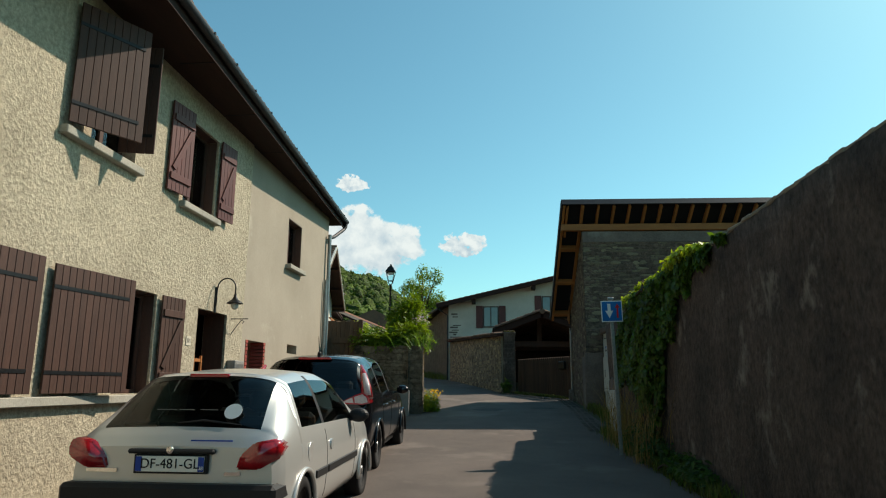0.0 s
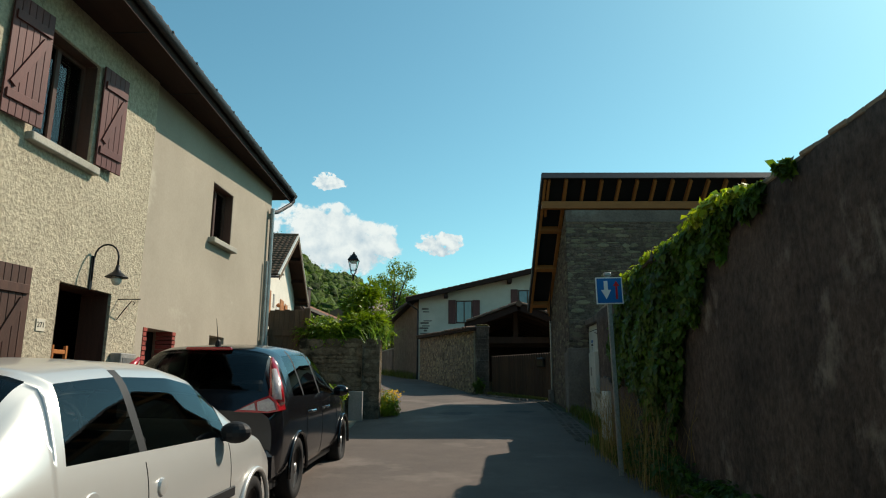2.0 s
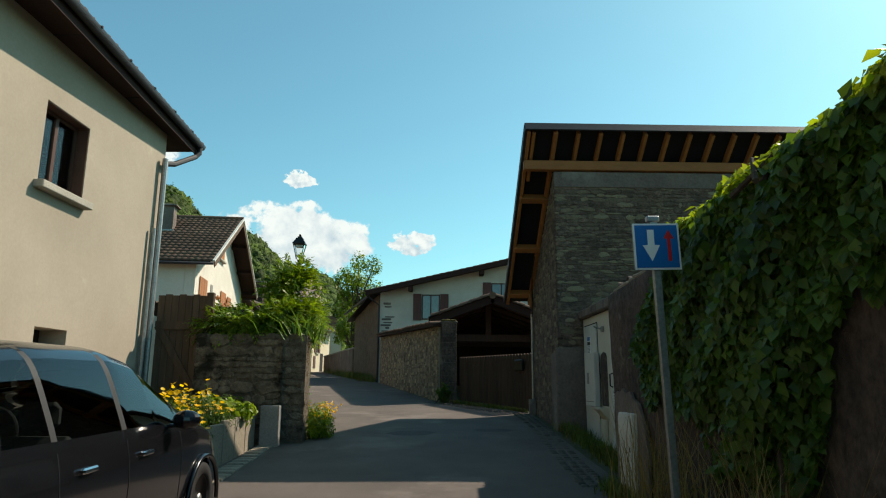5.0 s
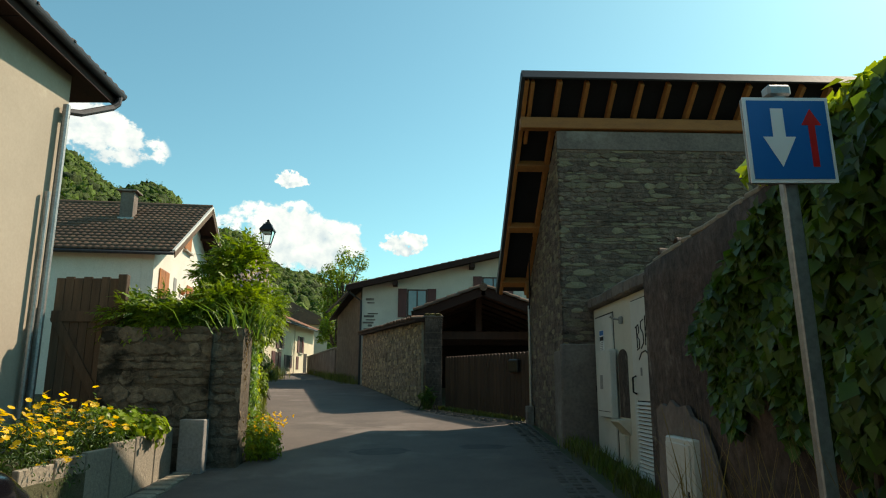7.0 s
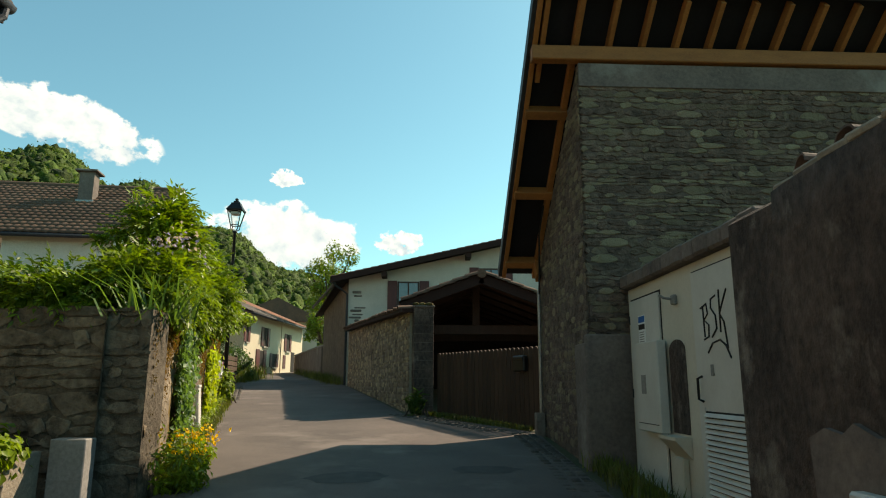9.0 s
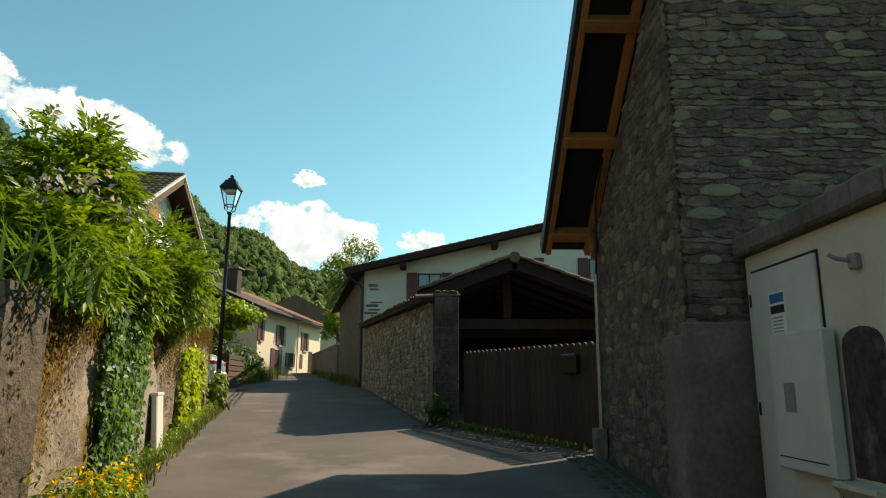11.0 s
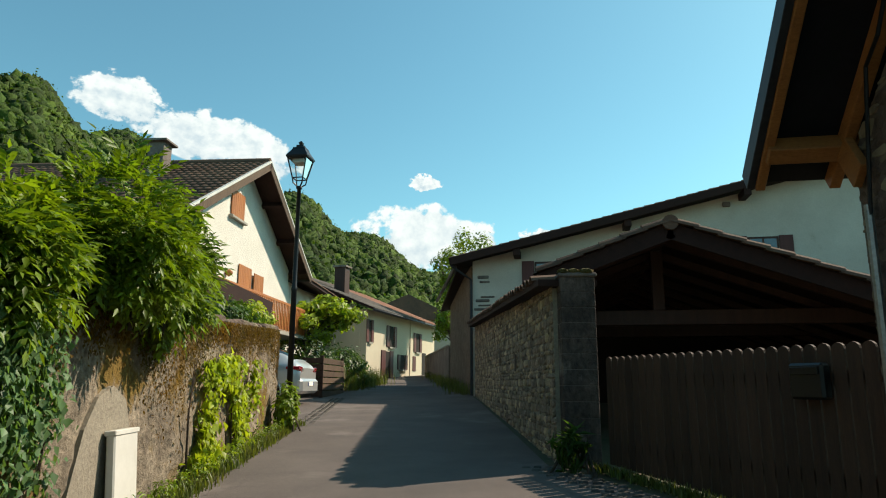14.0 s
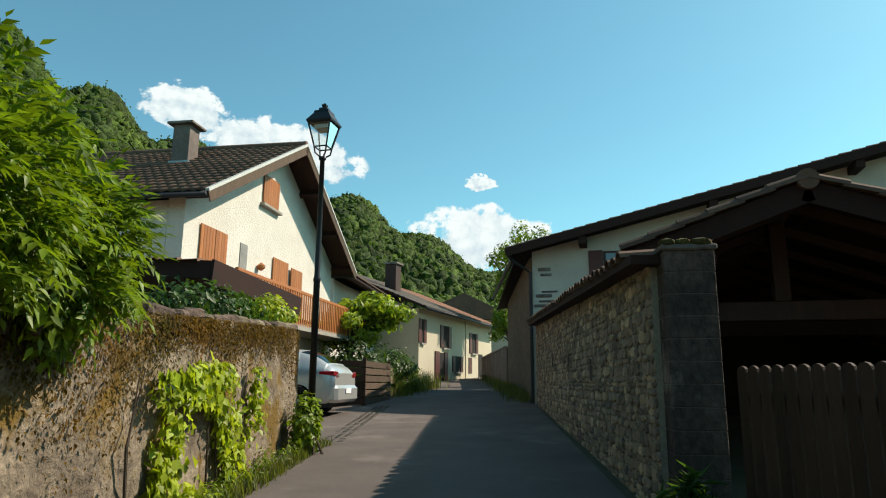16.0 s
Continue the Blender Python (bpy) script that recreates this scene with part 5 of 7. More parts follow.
part("boot_lettering", block(0.12, 0.44, 0.018, 0.024, 0.892, 0.902, pose(0, 0, 0, 0, 0, 0)), PLATE_BLUE, S)
part("maker_letters", block(-0.66, -0.42, -0.01, -0.004, 0.67, 0.695), CHROME, S)
part("model_digits", block(0.40, 0.52, -0.01, -0.004, 0.655, 0.68), CHROME, S)
part("side_strip", block(0.822, 0.84, 1.36, 2.6, 0.50, 0.57, bev=0.008), TRIM, S)
part("side_strip", block(0.822, 0.84, 0.95, 1.33, 0.50, 0.57, bev=0.008), TRIM, S)
part("door_handle", lathe([(0.05, 0), (0.045, 0.02), (0.01, 0.025)], 14, m=Matrix.Translation((0.815, 1.47, 0.74)) @ Matrix.Rotation(radians(90), 4, "Y")), SILVER, S)
part("fuel_flap", lathe([(0.085, 0), (0.08, 0.006)], 20, m=Matrix.Translation((0.822, 0.78, 0.74)) @ Matrix.Rotation(radians(90), 4, "Y")), SILVER, S)
part("front_bumper", block(-0.7, 0.7, 3.6, 3.86, 0.25, 0.5, bev=0.06), SILVER, S)
mirror_pair(S, 2.42, 0.95, 0.78, TRIM)

# black compact people carrier
P = car("people_carrier_car", "black five-door people carrier parked by the house wall", pose(-2.42, 9.2, 0.2, 1.6, 0, -0.5), BLACKCAR,
        [(0.0, 0.36, 0.86, 0.93, 0.78, 0.82, 0.70), (0.05, 0.3, 0.95, 1.03, 0.84, 0.875, 0.74), (0.15, 0.27, 1.0, 1.14, 0.87, 0.905, 0.73), (0.30, 0.25, 1.02, 1.36, 0.885, 0.915, 0.69), (0.46, 0.24, 1.02, 1.55, 0.89, 0.918, 0.655), (0.62, 0.24, 1.01, 1.60, 0.89, 0.92, 0.65), (1.3, 0.24, 0.99, 1.635, 0.89, 0.92, 0.65), (2.1, 0.24, 0.98, 1.62, 0.89, 0.92, 0.65), (2.5, 0.24, 0.98, 1.55, 0.89, 0.918, 0.64), (3.3, 0.24, 0.97, 1.08, 0.89, 0.91, 0.74), (3.8, 0.26, 0.88, 0.94, 0.86, 0.87, 0.72), (4.2, 0.28, 0.7, 0.76, 0.78, 0.78, 0.6), (4.34, 0.35, 0.52, 0.58, 0.55, 0.58, 0.45)],
        ((0.78, 0.325), (3.48, 0.325)), ((0.68, 1.12), (1.18, 1.95), (2.02, 2.95)), (0.16, 0.50), (2.52, 3.25), ((1.12, 1.18), (1.95, 2.02)))
part("rear_bumper", block(-0.86, 0.86, -0.08, 0.3, 0.28, 0.60, bev=0.06), BLACKCAR, P)
part("chrome_trim", block(-0.47, 0.47, -0.025, 0.02, 0.80, 0.845, bev=0.006), CHROME, P, "chrome boot strip")
number_plate(P, -0.035, 0.725, "AD-556-BJ", "38")
part("plate_recess", block(-0.3, 0.3, -0.034, 0.02, 0.655, 0.795, bev=0.005), TRIM, P)
bd = prism([(0, -0.065), (0.05, 0), (0, 0.065), (-0.05, 0)], 0.012, Matrix.Translation((0, -0.02, 0.99)))
part("badge", bd, CHROME, P, "plain chrome diamond badge")
for k in range(6):
    part("model_letter", block(-0.19 + k * 0.065, -0.145 + k * 0.065, 0.0, 0.006, 0.877, 0.905), CHROME, P)
for sx in (-1, 1):
    lens = part("tail_light", prism([(0.46 * sx, 0.955), (0.68 * sx, 1.065), (0.80 * sx, 1.11), (0.875 * sx, 1.06), (0.905 * sx, 0.965), (0.80 * sx, 0.945)], 0.26, Matrix.Translation((0, -0.012, 0))), LAMP_RED, P, "red framed tail light")
    part("reversing_lens", prism([(0.52 * sx, 0.975), (0.66 * sx, 1.04), (0.68 * sx, 0.97)], 0.03, Matrix.Translation((0, -0.022, 0))), LAMP_CLEAR, lens, "clear lens")
    part("indicator_lens", prism([(0.70 * sx, 0.97), (0.69 * sx, 1.05), (0.80 * sx, 1.085), (0.855 * sx, 1.045), (0.875 * sx, 0.98), (0.80 * sx, 0.96)], 0.03, Matrix.Translation((0, -0.022, 0))), LAMP_CLEAR, lens, "clear lens")
    bm = tube([(0.845 * sx, 0.10, 1.03), (0.815 * sx, 0.18, 1.18), (0.75 * sx, 0.29, 1.36), (0.70 * sx, 0.38, 1.47)], [0.085, 0.072, 0.05, 0.02], 10)
    part("tail_light_upper", bm, LAMP_RED, P, "tall red tail light", True)
    part("smoked_lens", tube([(0.862 * sx, 0.055, 1.06), (0.83 * sx, 0.125, 1.19), (0.765 * sx, 0.25, 1.35)], [0.05, 0.045, 0.03], 10), LAMP_CLEAR, P, "pale inner lens", True)
part("brake_light", block(-0.24, 0.24, 0.44, 0.5, 1.555, 1.585, bev=0.008), LAMP_RED, P)
part("rear_wiper", tube([(0.0, 0.14, 1.13), (-0.3, 0.13, 1.15)], 0.01, 6), TRIM, P)
part("antenna", tube([(0, 0.72, 1.6), (0, 0.71, 1.66), (0, 0.70, 1.68), (0, 0.62, 1.9)], [0.035, 0.028, 0.006, 0.002], 8), TRIM, P)
for y in (1.35, 2.15):
    part("door_handle", block(0.915, 0.945, y, y + 0.17, 0.86, 0.895, bev=0.01), CHROME, P)
part("front_bumper", block(-0.76, 0.76, 4.1, 4.38, 0.3, 0.55, bev=0.06), BLACKCAR, P)
mirror_pair(P, 2.75, 1.06, 0.90, BLACKCAR)

# silver hatchback in the drive
O = car("hatchback_car", "silver hatchback parked in the drive behind the lamp", pose(-5.62, 34.2, gz(34.2) + 0.0, 0, 0, 97), SILVER,
        [(0.0, 0.36, 0.86, 0.90, 0.74, 0.78, 0.64), (0.05, 0.3, 0.96, 1.02, 0.82, 0.85, 0.68), (0.2, 0.26, 0.99, 1.13, 0.86, 0.89, 0.66), (0.5, 0.24, 0.99, 1.34, 0.87, 0.9, 0.6), (0.85, 0.23, 0.98, 1.46, 0.87, 0.905, 0.58), (1.8, 0.22, 0.95, 1.51, 0.87, 0.905, 0.58), (2.3, 0.22, 0.94, 1.46, 0.87, 0.905, 0.58), (3.2, 0.22, 0.93, 1.02, 0.86, 0.89, 0.7), (3.9, 0.25, 0.8, 0.84, 0.82, 0.83, 0.66), (4.4, 0.32, 0.55, 0.6, 0.6, 0.6, 0.45)],
        ((0.82, 0.33), (3.5, 0.33)), ((0.85, 1.6), (1.67, 2.8)), (0.24, 0.8), (2.35, 3.1), ((1.6, 1.67),))
part("rear_bumper", block(-0.84, 0.84, -0.07, 0.25, 0.3, 0.68, bev=0.07), SILVER, O)
for sx in (-1, 1):
    bm = prism([(0.45 * sx, 0.86), (0.6 * sx, 0.97), (0.86 * sx, 0.98), (0.885 * sx, 0.9), (0.7 * sx, 0.82)], 0.36, Matrix.Translation((0, 0.0, 0)))
    bmesh.ops.bevel(bm, geom=bm.edges[:], offset=0.012, segments=1, affect="EDGES")
    part("tail_light", bm, LAMP_RED, O, "red tail light")
number_plate(O, -0.075, 0.55, "", "")
mirror_pair(O, 2.7, 1.02, 0.88, SILVER)

# ---- stone wall with plants, mossy lane wall ----
F = thing("wall_west", pose(-1.55, 17.75, gz(17.7), 0, 0, -90), "dark rubble garden wall with mossy stones", "wall", kind="structure")
BLACKENED = surf("blackened_stone", (0.21, 0.17, 0.12), (0.115, 0.092, 0.066), 2.2, 13, 0.97, 1.0, 0.035, rand=0.3, mix=1.0, dirt=(0.022, 0.02, 0.014), dirt_scale=1.7, dirt_at=0.53)
part("core", block(-0.45, -0.012, -1.85, 0.0, -0.4, 1.78), BLACKENED, F)
rubble(F, Matrix(), [q for q in courses(-1.85, 0.0, -0.1, 1.8, (0.07, 0.24), (0.12, 0.5), 11)], BLACKENED, 0.007, 150, lambda q: q[1], 11)
E0, E1 = Vector((-1.55, 17.78)), Vector((-4.22, 29.1))
EM = Matrix.Translation((E0.x, E0.y, 0)) @ Matrix.Rotation(math.atan2(-(E1 - E0).x, (E1 - E0).y), 4, "Z")
EW = thing("wall_lane", EM, "mossy rough rendered lane wall", "wall", kind="structure")
EL = (E1 - E0).length


def moss_top(u):
    return 2.42 + 0.052 * u


nu, nz_ = 130, 26
vs, fs = [], []
for i in range(nu + 1):
    u = EL * i / nu
    for k in range(nz_ + 1):
        z = 0.3 + (moss_top(u) - 0.3) * k / nz_
        d = 0.05 * noise.noise((u * 1.3, z * 1.3, 3)) + 0.045 * noise.noise((u * 5, z * 5, 1)) + 0.02 * noise.noise((u * 14, z * 14, 7)) - 0.03 * (k / nz_)
        vs.append((d, u, z + (0.06 * noise.noise((u * 2.5, 0, 0)) if k == nz_ else 0)))
    vs.append((-0.4, u, moss_top(u) - 0.02))
    vs.append((-0.4, u, 0.3))
m_ = nz_ + 3
for i in range(nu):
    for k in range(m_ - 1):
        fs.append((i * m_ + k, i * m_ + k + 1, (i + 1) * m_ + k + 1, (i + 1) * m_ + k))
arrays("render_face", vs, fs, MOSSY, EW, smooth=True)
part("end_face", block(-0.4, 0.0, EL - 0.03, EL, 0.5, moss_top(EL) - 0.03), MOSSY, EW)
for k in range(26):
    u = 3.2 + k * 0.33
    o = part("crest_stone", block(-0.17, 0.17, -0.14, 0.14, -0.06, 0.06, bev=0.03), STONE, EW)
    o.matrix_local = pose(-0.2, u, moss_top(u) + 0.03, random.uniform(-9, 9), random.uniform(-9, 9), random.uniform(-25, 25))
g = np.random.default_rng(9)
NM = 17000
pu = g.uniform(0.05, EL - 0.2, NM)
deep = 0.07 + 0.3 * np.clip(np.sin(pu * 1.7 + 0.6) * np.sin(pu * 0.6 + 1.2) + 0.3, 0.05, 1) + 0.12 * np.abs(np.sin(pu * 6.3))
pz = np.array([moss_top(u) for u in pu]) + 0.03 - np.abs(g.normal(0, 1, NM)) * deep
keep = np.abs(pu - 4.55) > 0.45 * (pz < 2.05)
pu, pz = pu[keep], pz[keep]
leaf_cloud("moss_fringe", np.stack([0.0 + g.uniform(0, 0.05, len(pu)), pu, pz], 1), np.tile([1.0, 0, 0.4], (len(pu), 1)), 0.034, leafy("dry_moss", (0.15, 0.08, 0.014), (0.07, 0.055, 0.012), 0.95), EW, droop=1.5, seed=12, kind="stuff")
part("cement_patch", prism([(0, 0.85), (0.9, 0.85), (0.98, 1.3), (0.93, 1.7), (0.8, 1.95), (0.55, 2.06), (0.3, 1.98), (0.12, 1.75), (-0.04, 1.3)], 0.05, Matrix.Translation((0.022, 4.1, 0)) @ Matrix.Rotation(radians(90), 4, "Z")), MORTAR, EW, "pale cement patch")
slab = thing("utility_slab", EM @ pose(0.1, 4.75, gz(22.4) - 0.03, 0, -4, 0), "cream plastic utility panel leaning on the mossy wall", "utility panel")
part("panel", block(0.0, 0.07, -0.22, 0.22, 0, 0.78, bev=0.012), WHITE_PLASTIC, slab)
part("lip", block(-0.01, 0.08, -0.23, 0.23, 0.76, 0.80, bev=0.006), WHITE_PLASTIC, slab)
ub = thing("utility_box", pose(-2.02, 17.5, gz(17.5)), "pale grey utility box against the stone wall", "utility box")
part("body", block(-0.15, 0.15, -0.1, 0.1, -0.05, 0.64, bev=0.008), PIPE, ub)
part("lid_line", block(-0.152, 0.152, -0.104, -0.1, 0.30, 0.31), PIPE, ub)
# planter of concrete edging along the house
PL = thing("flower_bed", pose(-2.28, 17.45, 0), "concrete edged flower bed along the house", "flower bed")
for k in range(6):
    y = -0.5 * k
    part("edging_slab", block(-0.03, 0.03, y - 0.49, y - 0.01, gz(17.4 + y) - 0.2, gz(17.4 + y) + 0.56 + random.uniform(-.015, .015), pose(0, 0, 0, 0, 0, -2), 0.008), MORTAR, PL)
part("soil", block(-1.9, -0.04, -3.1, 0.1, -0.2, 0.9), EARTH, PL)
# old stone kerb setts along the bed
for k in range(26):
    y = 12.2 + k * 0.21
    o = thing("kerb_sett", pose(-2.08 + 0.01 * math.sin(k), y, gz(y) + 0.0, 0, 0, random.uniform(-6, 6)), "small worn grey stone kerb sett", "kerb stone", "kerb setts")
    part("stone", block(-0.12, 0.12, -0.1, 0.1, -0.05, 0.03 + random.uniform(0, 0.012), bev=0.012), MORTAR, o)


# ---- plants ----
def shrub(name, label, blobs, n, size, mat, seed, ratio=0.42, droop=0.5, twigs=3, group=""):
    base = Vector((np.mean([b[0] for b in blobs]), np.mean([b[1] for b in blobs]), min(b[2] - b[5] for b in blobs)))
    t = thing(name, Matrix.Translation(base), label, "shrub", group)
    p, d = blob_points(blobs, n, seed)
    leaf_cloud("leaves", p - np.array(base), d + [0.1, 0, 0.4], size, mat, t, ratio=ratio, droop=droop, seed=seed)
    bm = bmesh.new()
    r = random.Random(seed)
    for k in range(twigs):
        b = r.choice(blobs)
        q = Vector((b[0] + r.uniform(-.5, .5) * b[3], b[1] + r.uniform(-.5, .5) * b[4], b[2] + r.uniform(0, .8) * b[5])) - base
        foot = Vector((r.uniform(-.3, .3), r.uniform(-.3, .3), 0))
        tube([foot, foot.lerp(q, 0.5) + Vector((r.uniform(-.1, .1), r.uniform(-.1, .1), 0.1)), q], [0.022, 0.014, 0.005], 6, bm)
    tagged(part("stem_tangle", bm, BARK, t), kind="stuff")
    return t


def pinnate(name, pts, nrm, length, mat, parent, seed, pairs=4):
    """Compound leaves: each a drooping midrib with paired narrow leaflets and one at the tip."""
    g = np.random.default_rng(seed)
    n = len(pts)
    t = np.asarray(nrm, float) * [1, 1, 0.7] + g.normal(0, 0.42, (n, 3)) + [0, 0, 0.05]
    t /= np.linalg.norm(t, axis=1)[:, None]
    up = np.array([0.15, 0, 1.0]) + g.normal(0, 0.3, (n, 3))
    up -= t * (up * t).sum(1)[:, None]
    up /= np.linalg.norm(up, axis=1)[:, None]
    side = np.cross(up, t)
    L = (length * g.uniform(0.6, 1.25, n))[:, None]
    vv = []
    for k in range(2 * pairs + 1):
        f = 1.0 if k == 2 * pairs else 0.25 + 0.7 * (k // 2) / pairs
        sg = 0 if k == 2 * pairs else (1 if k % 2 else -1)
        root = pts + t * L * f - up * L * 0.32 * f * f + np.array([0, 0, -0.12]) * L * f
        d = t * (0.62 if sg else 1.0) + side * sg * 0.8 - up * (0.30 + 0.3 * f) + g.normal(0, 0.13, (n, 3))
        d /= np.linalg.norm(d, axis=1)[:, None]
        w = np.cross(up, d)
        w /= np.linalg.norm(w, axis=1)[:, None] + 1e-9
        l = L * 0.42 * (1.0 - 0.25 * abs(f - 0.6))
        vv.append(np.stack([root, root + d * l * 0.42 + w * l * 0.2 + up * l * 0.05, root + d * l - up * l * 0.12, root + d * l * 0.42 - w * l * 0.2 + up * l * 0.05], 1))
    v = np.concatenate(vv, 0).reshape(-1, 3)
    i = np.arange(len(v) // 4)[:, None] * 4
    return arrays(name, v, np.concatenate([i + [0, 1, 2], i + [0, 2, 3]], 0), mat, parent)


def wisteria(label, blobs, n, seed, length=0.2):
    base = Vector((np.mean([b[0] for b in blobs]), np.mean([b[1] for b in blobs]), min(b[2] - b[5] for b in blobs)))
    t = thing("wisteria", Matrix.Translation(base), label, "shrub")
    p, d = blob_points(blobs, n, seed, 0.5)
    pinnate("leaves", p - np.array(base), d, length, LEAF, t, seed)
    bm = bmesh.new()
    r = random.Random(seed)
    for b in blobs[::2]:
        q = Vector(b[:3]) - base
        foot = Vector((r.uniform(-.3, .1), q.y * 0.5, 0))
        tube([foot, foot.lerp(q, 0.5) + Vector((r.uniform(-.1, .1), r.uniform(-.1, .1), 0.1)), q], [0.025, 0.016, 0.006], 6, bm)
    tagged(part("stem_tangle", bm, BARK, t), kind="stuff")
    return t


def lumps(bl, k, s, seed):
    out = list(bl)
    for i, b in enumerate(bl):
        out += sub_blobs(*b, k, seed + i, s)
    return out


wisteria("bushy green wisteria over the stone wall", lumps([(-2.75, 18.35, 2.6, 1.0, 0.5, 0.3), (-2.0, 18.7, 2.75, 0.5, 0.6, 0.4)], 9, 0.4, 3), 2600, 21)
wisteria("tall lush wisteria rising over the lane wall", lumps([(-2.15, 19.2, 3.3, 0.46, 0.42, 0.58), (-2.4, 20.7, 2.82, 0.38, 0.55, 0.34)], 10, 0.42, 13), 3000, 22)
wisteria("hanging wisteria clump on the mossy wall", lumps([(-2.52, 22.1, 3.2, 0.47, 0.66, 0.56), (-2.68, 23.0, 3.05, 0.37, 0.4, 0.46)], 9, 0.42, 23), 2600, 23)
r = np.random.default_rng(31)
iris = thing("iris_clump", pose(-1.75, 18.15, 2.35), "clump of iris with sword leaves and lilac flowers", "iris")
sp = np.stack([r.normal(0, 0.2, 300), r.normal(0.1, 0.24, 300), r.uniform(-0.05, 0.1, 300)], 1)
blades("leaves", sp, 0.38, leafy("iris_leaf", (0.12, 0.21, 0.05), (0.09, 0.16, 0.04)), iris, width=0.013, lean=1.1, seed=5)
fl = np.concatenate([r.normal((0.1 * (k % 3) - 0.05, 0.25 + 0.28 * (k % 4), 0.85 + 0.12 * (k % 2)), (0.05, 0.05, 0.07), (22, 3)) for k in range(6)])
leaf_cloud("flower_cluster", fl, r.normal(0, 1, (len(fl), 3)), 0.042, LILAC, iris, "lilac iris flowers", ratio=0.8, seed=6, kind="stuff")


def climber(name, label, m, u0, u1, z0, z1, n, size, mat, seed, out=0.09, ratio=0.8, shape=None):
    """A climbing plant flat against a wall; local x out, y along, z up."""
    t = thing(name, m, label, "climbing plant")
    gg = np.random.default_rng(seed)
    u, z = gg.uniform(u0, u1, n * 3), gg.uniform(z0, z1, n * 3)
    fu, fz = (u - u0) / (u1 - u0), (z - z0) / (z1 - z0)
    dens = np.sin(u * 4.1 + seed) * np.sin(z * 4.7 + 1.3) * 0.35 + np.sin(u * 11 + z * 9) * 0.2 + 0.75 - 0.9 * np.abs(fu - 0.5) ** 2 * 2
    if shape:
        dens = dens * np.array([shape(a, b) for a, b in zip(fu, fz)])
    keep = gg.uniform(0, 1, n * 3) < dens
    u, z = u[keep][:n], z[keep][:n]
    x = 0.03 + np.abs(gg.normal(0, out, len(u)))
    leaf_cloud("leaves", np.stack([x, u, z], 1), np.tile([1.0, 0.1, 0.35], (len(u), 1)), size, mat, t, ratio=ratio, droop=0.8, seed=seed)
    bm = bmesh.new()
    rr = random.Random(seed)
    for k in range(7):
        a = rr.uniform(u0, u1)
        tube([(0.03, a, z0), (0.05, a + rr.uniform(-.2, .2), (z0 + z1) / 2), (0.04, a + rr.uniform(-.3, .3), z1 - 0.1)], [0.012, 0.009, 0.004], 5, bm)
    tagged(part("stem_tangle", bm, BARK, t), kind="stuff")
    return t


climber("ivy", "dark blue-green ivy hanging on the mossy wall", EM, 2.0, 3.75, 0.85, 2.55, 5200, 0.065, LEAF_IVY, 41, 0.06)
climber("vine", "lime green vine climbing the mossy wall", EM, 6.5, 9.5, 1.1, 2.45, 1700, 0.10, LEAF_LIME, 42, 0.07, shape=lambda a, b: 1.3 if (abs(a - 0.62 + 0.3 * (b - 0.7)) < 0.12 and b > 0.1) or (b > 0.72 - 0.3 * a and b < 1.0 - 0.3 * abs(a - 0.4) and 0.1 < a < 0.6 and b > 0.68) or (abs(a - 0.15 - 0.12 * b) < 0.07 and b < 0.8) or (a > 0.9 and b > 0.4) or (b < 0.2 and a < 0.5) else 0.0)
def creeper(n, seed):
    """Leaf points of the wall creeper: its near edge slopes up along the crest, its foot hangs free."""
    gg = np.random.default_rng(seed)
    y, f = gg.uniform(7.4, 13.75, n), gg.uniform(0, 1, n)
    top = np.array([crest(v) for v in y]) + 0.03
    low = np.interp(y, (7.4, 8.7, 9.3, 9.75, 10.25, 10.5, 10.8, 11.6, 12.4, 13.3, 13.75), (3.3, 2.9, 2.6, 2.2, 1.8, 0.9, 0.75, 1.1, 1.55, 1.6, 2.0)) + 0.13 * np.sin(y * 9) + 0.09 * np.sin(y * 23 + 1)
    z = low + (top - low) * f
    keep = (gg.uniform(0, 1, n) < 0.35 + (top - low) / 2.2) & (z > low) & (y < np.interp(z, (1.6, 2.1, 2.4, 2.7, 2.9), (13.4, 13.6, 13.2, 12.4, 11.8))) & (gg.uniform(0, 1, n) < 0.72 + 0.35 * np.sin(y * 5 + z * 4) * np.sin(z * 6 - y * 3))
    y, z, low, top = y[keep], z[keep], low[keep], top[keep]
    thick = np.clip((z - low) * 0.3, 0.05, 0.2) * np.interp(y, (8, 10, 11.3, 12.2, 13.6), (0.5, 0.9, 1.0, 0.45, 0.3)) + 0.05 * np.sin(y * 6 + z * 8)
    x = np.array([wall_x(v) for v in y]) - 0.02 - np.clip(thick, 0.03, 0.3) * gg.uniform(0.35, 1.1, len(y))
    return np.stack([x, y, z], 1)


cp = creeper(30000, 43)
ivy = thing("creeper", pose(2.8, 10.6, 0.7), "thick green creeper covering the tall grey wall", "climbing plant")
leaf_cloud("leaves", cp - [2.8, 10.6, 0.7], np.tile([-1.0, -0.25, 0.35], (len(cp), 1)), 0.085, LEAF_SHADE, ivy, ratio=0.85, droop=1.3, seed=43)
bm = bmesh.new()
rr = random.Random(43)
for k in range(9):
    a = rr.uniform(10.6, 12.6)
    tube([(2.74, a, gz(a)), (2.7, a + rr.uniform(-.2, .2), 1.3), (2.7, a + rr.uniform(-.4, .4), 2.5)], [0.03, 0.02, 0.008], 6, bm)
bm.transform(Matrix.Translation((-2.8, -10.6, -0.7)))
tagged(part("stem_tangle", bm, BARK, ivy), kind="stuff")
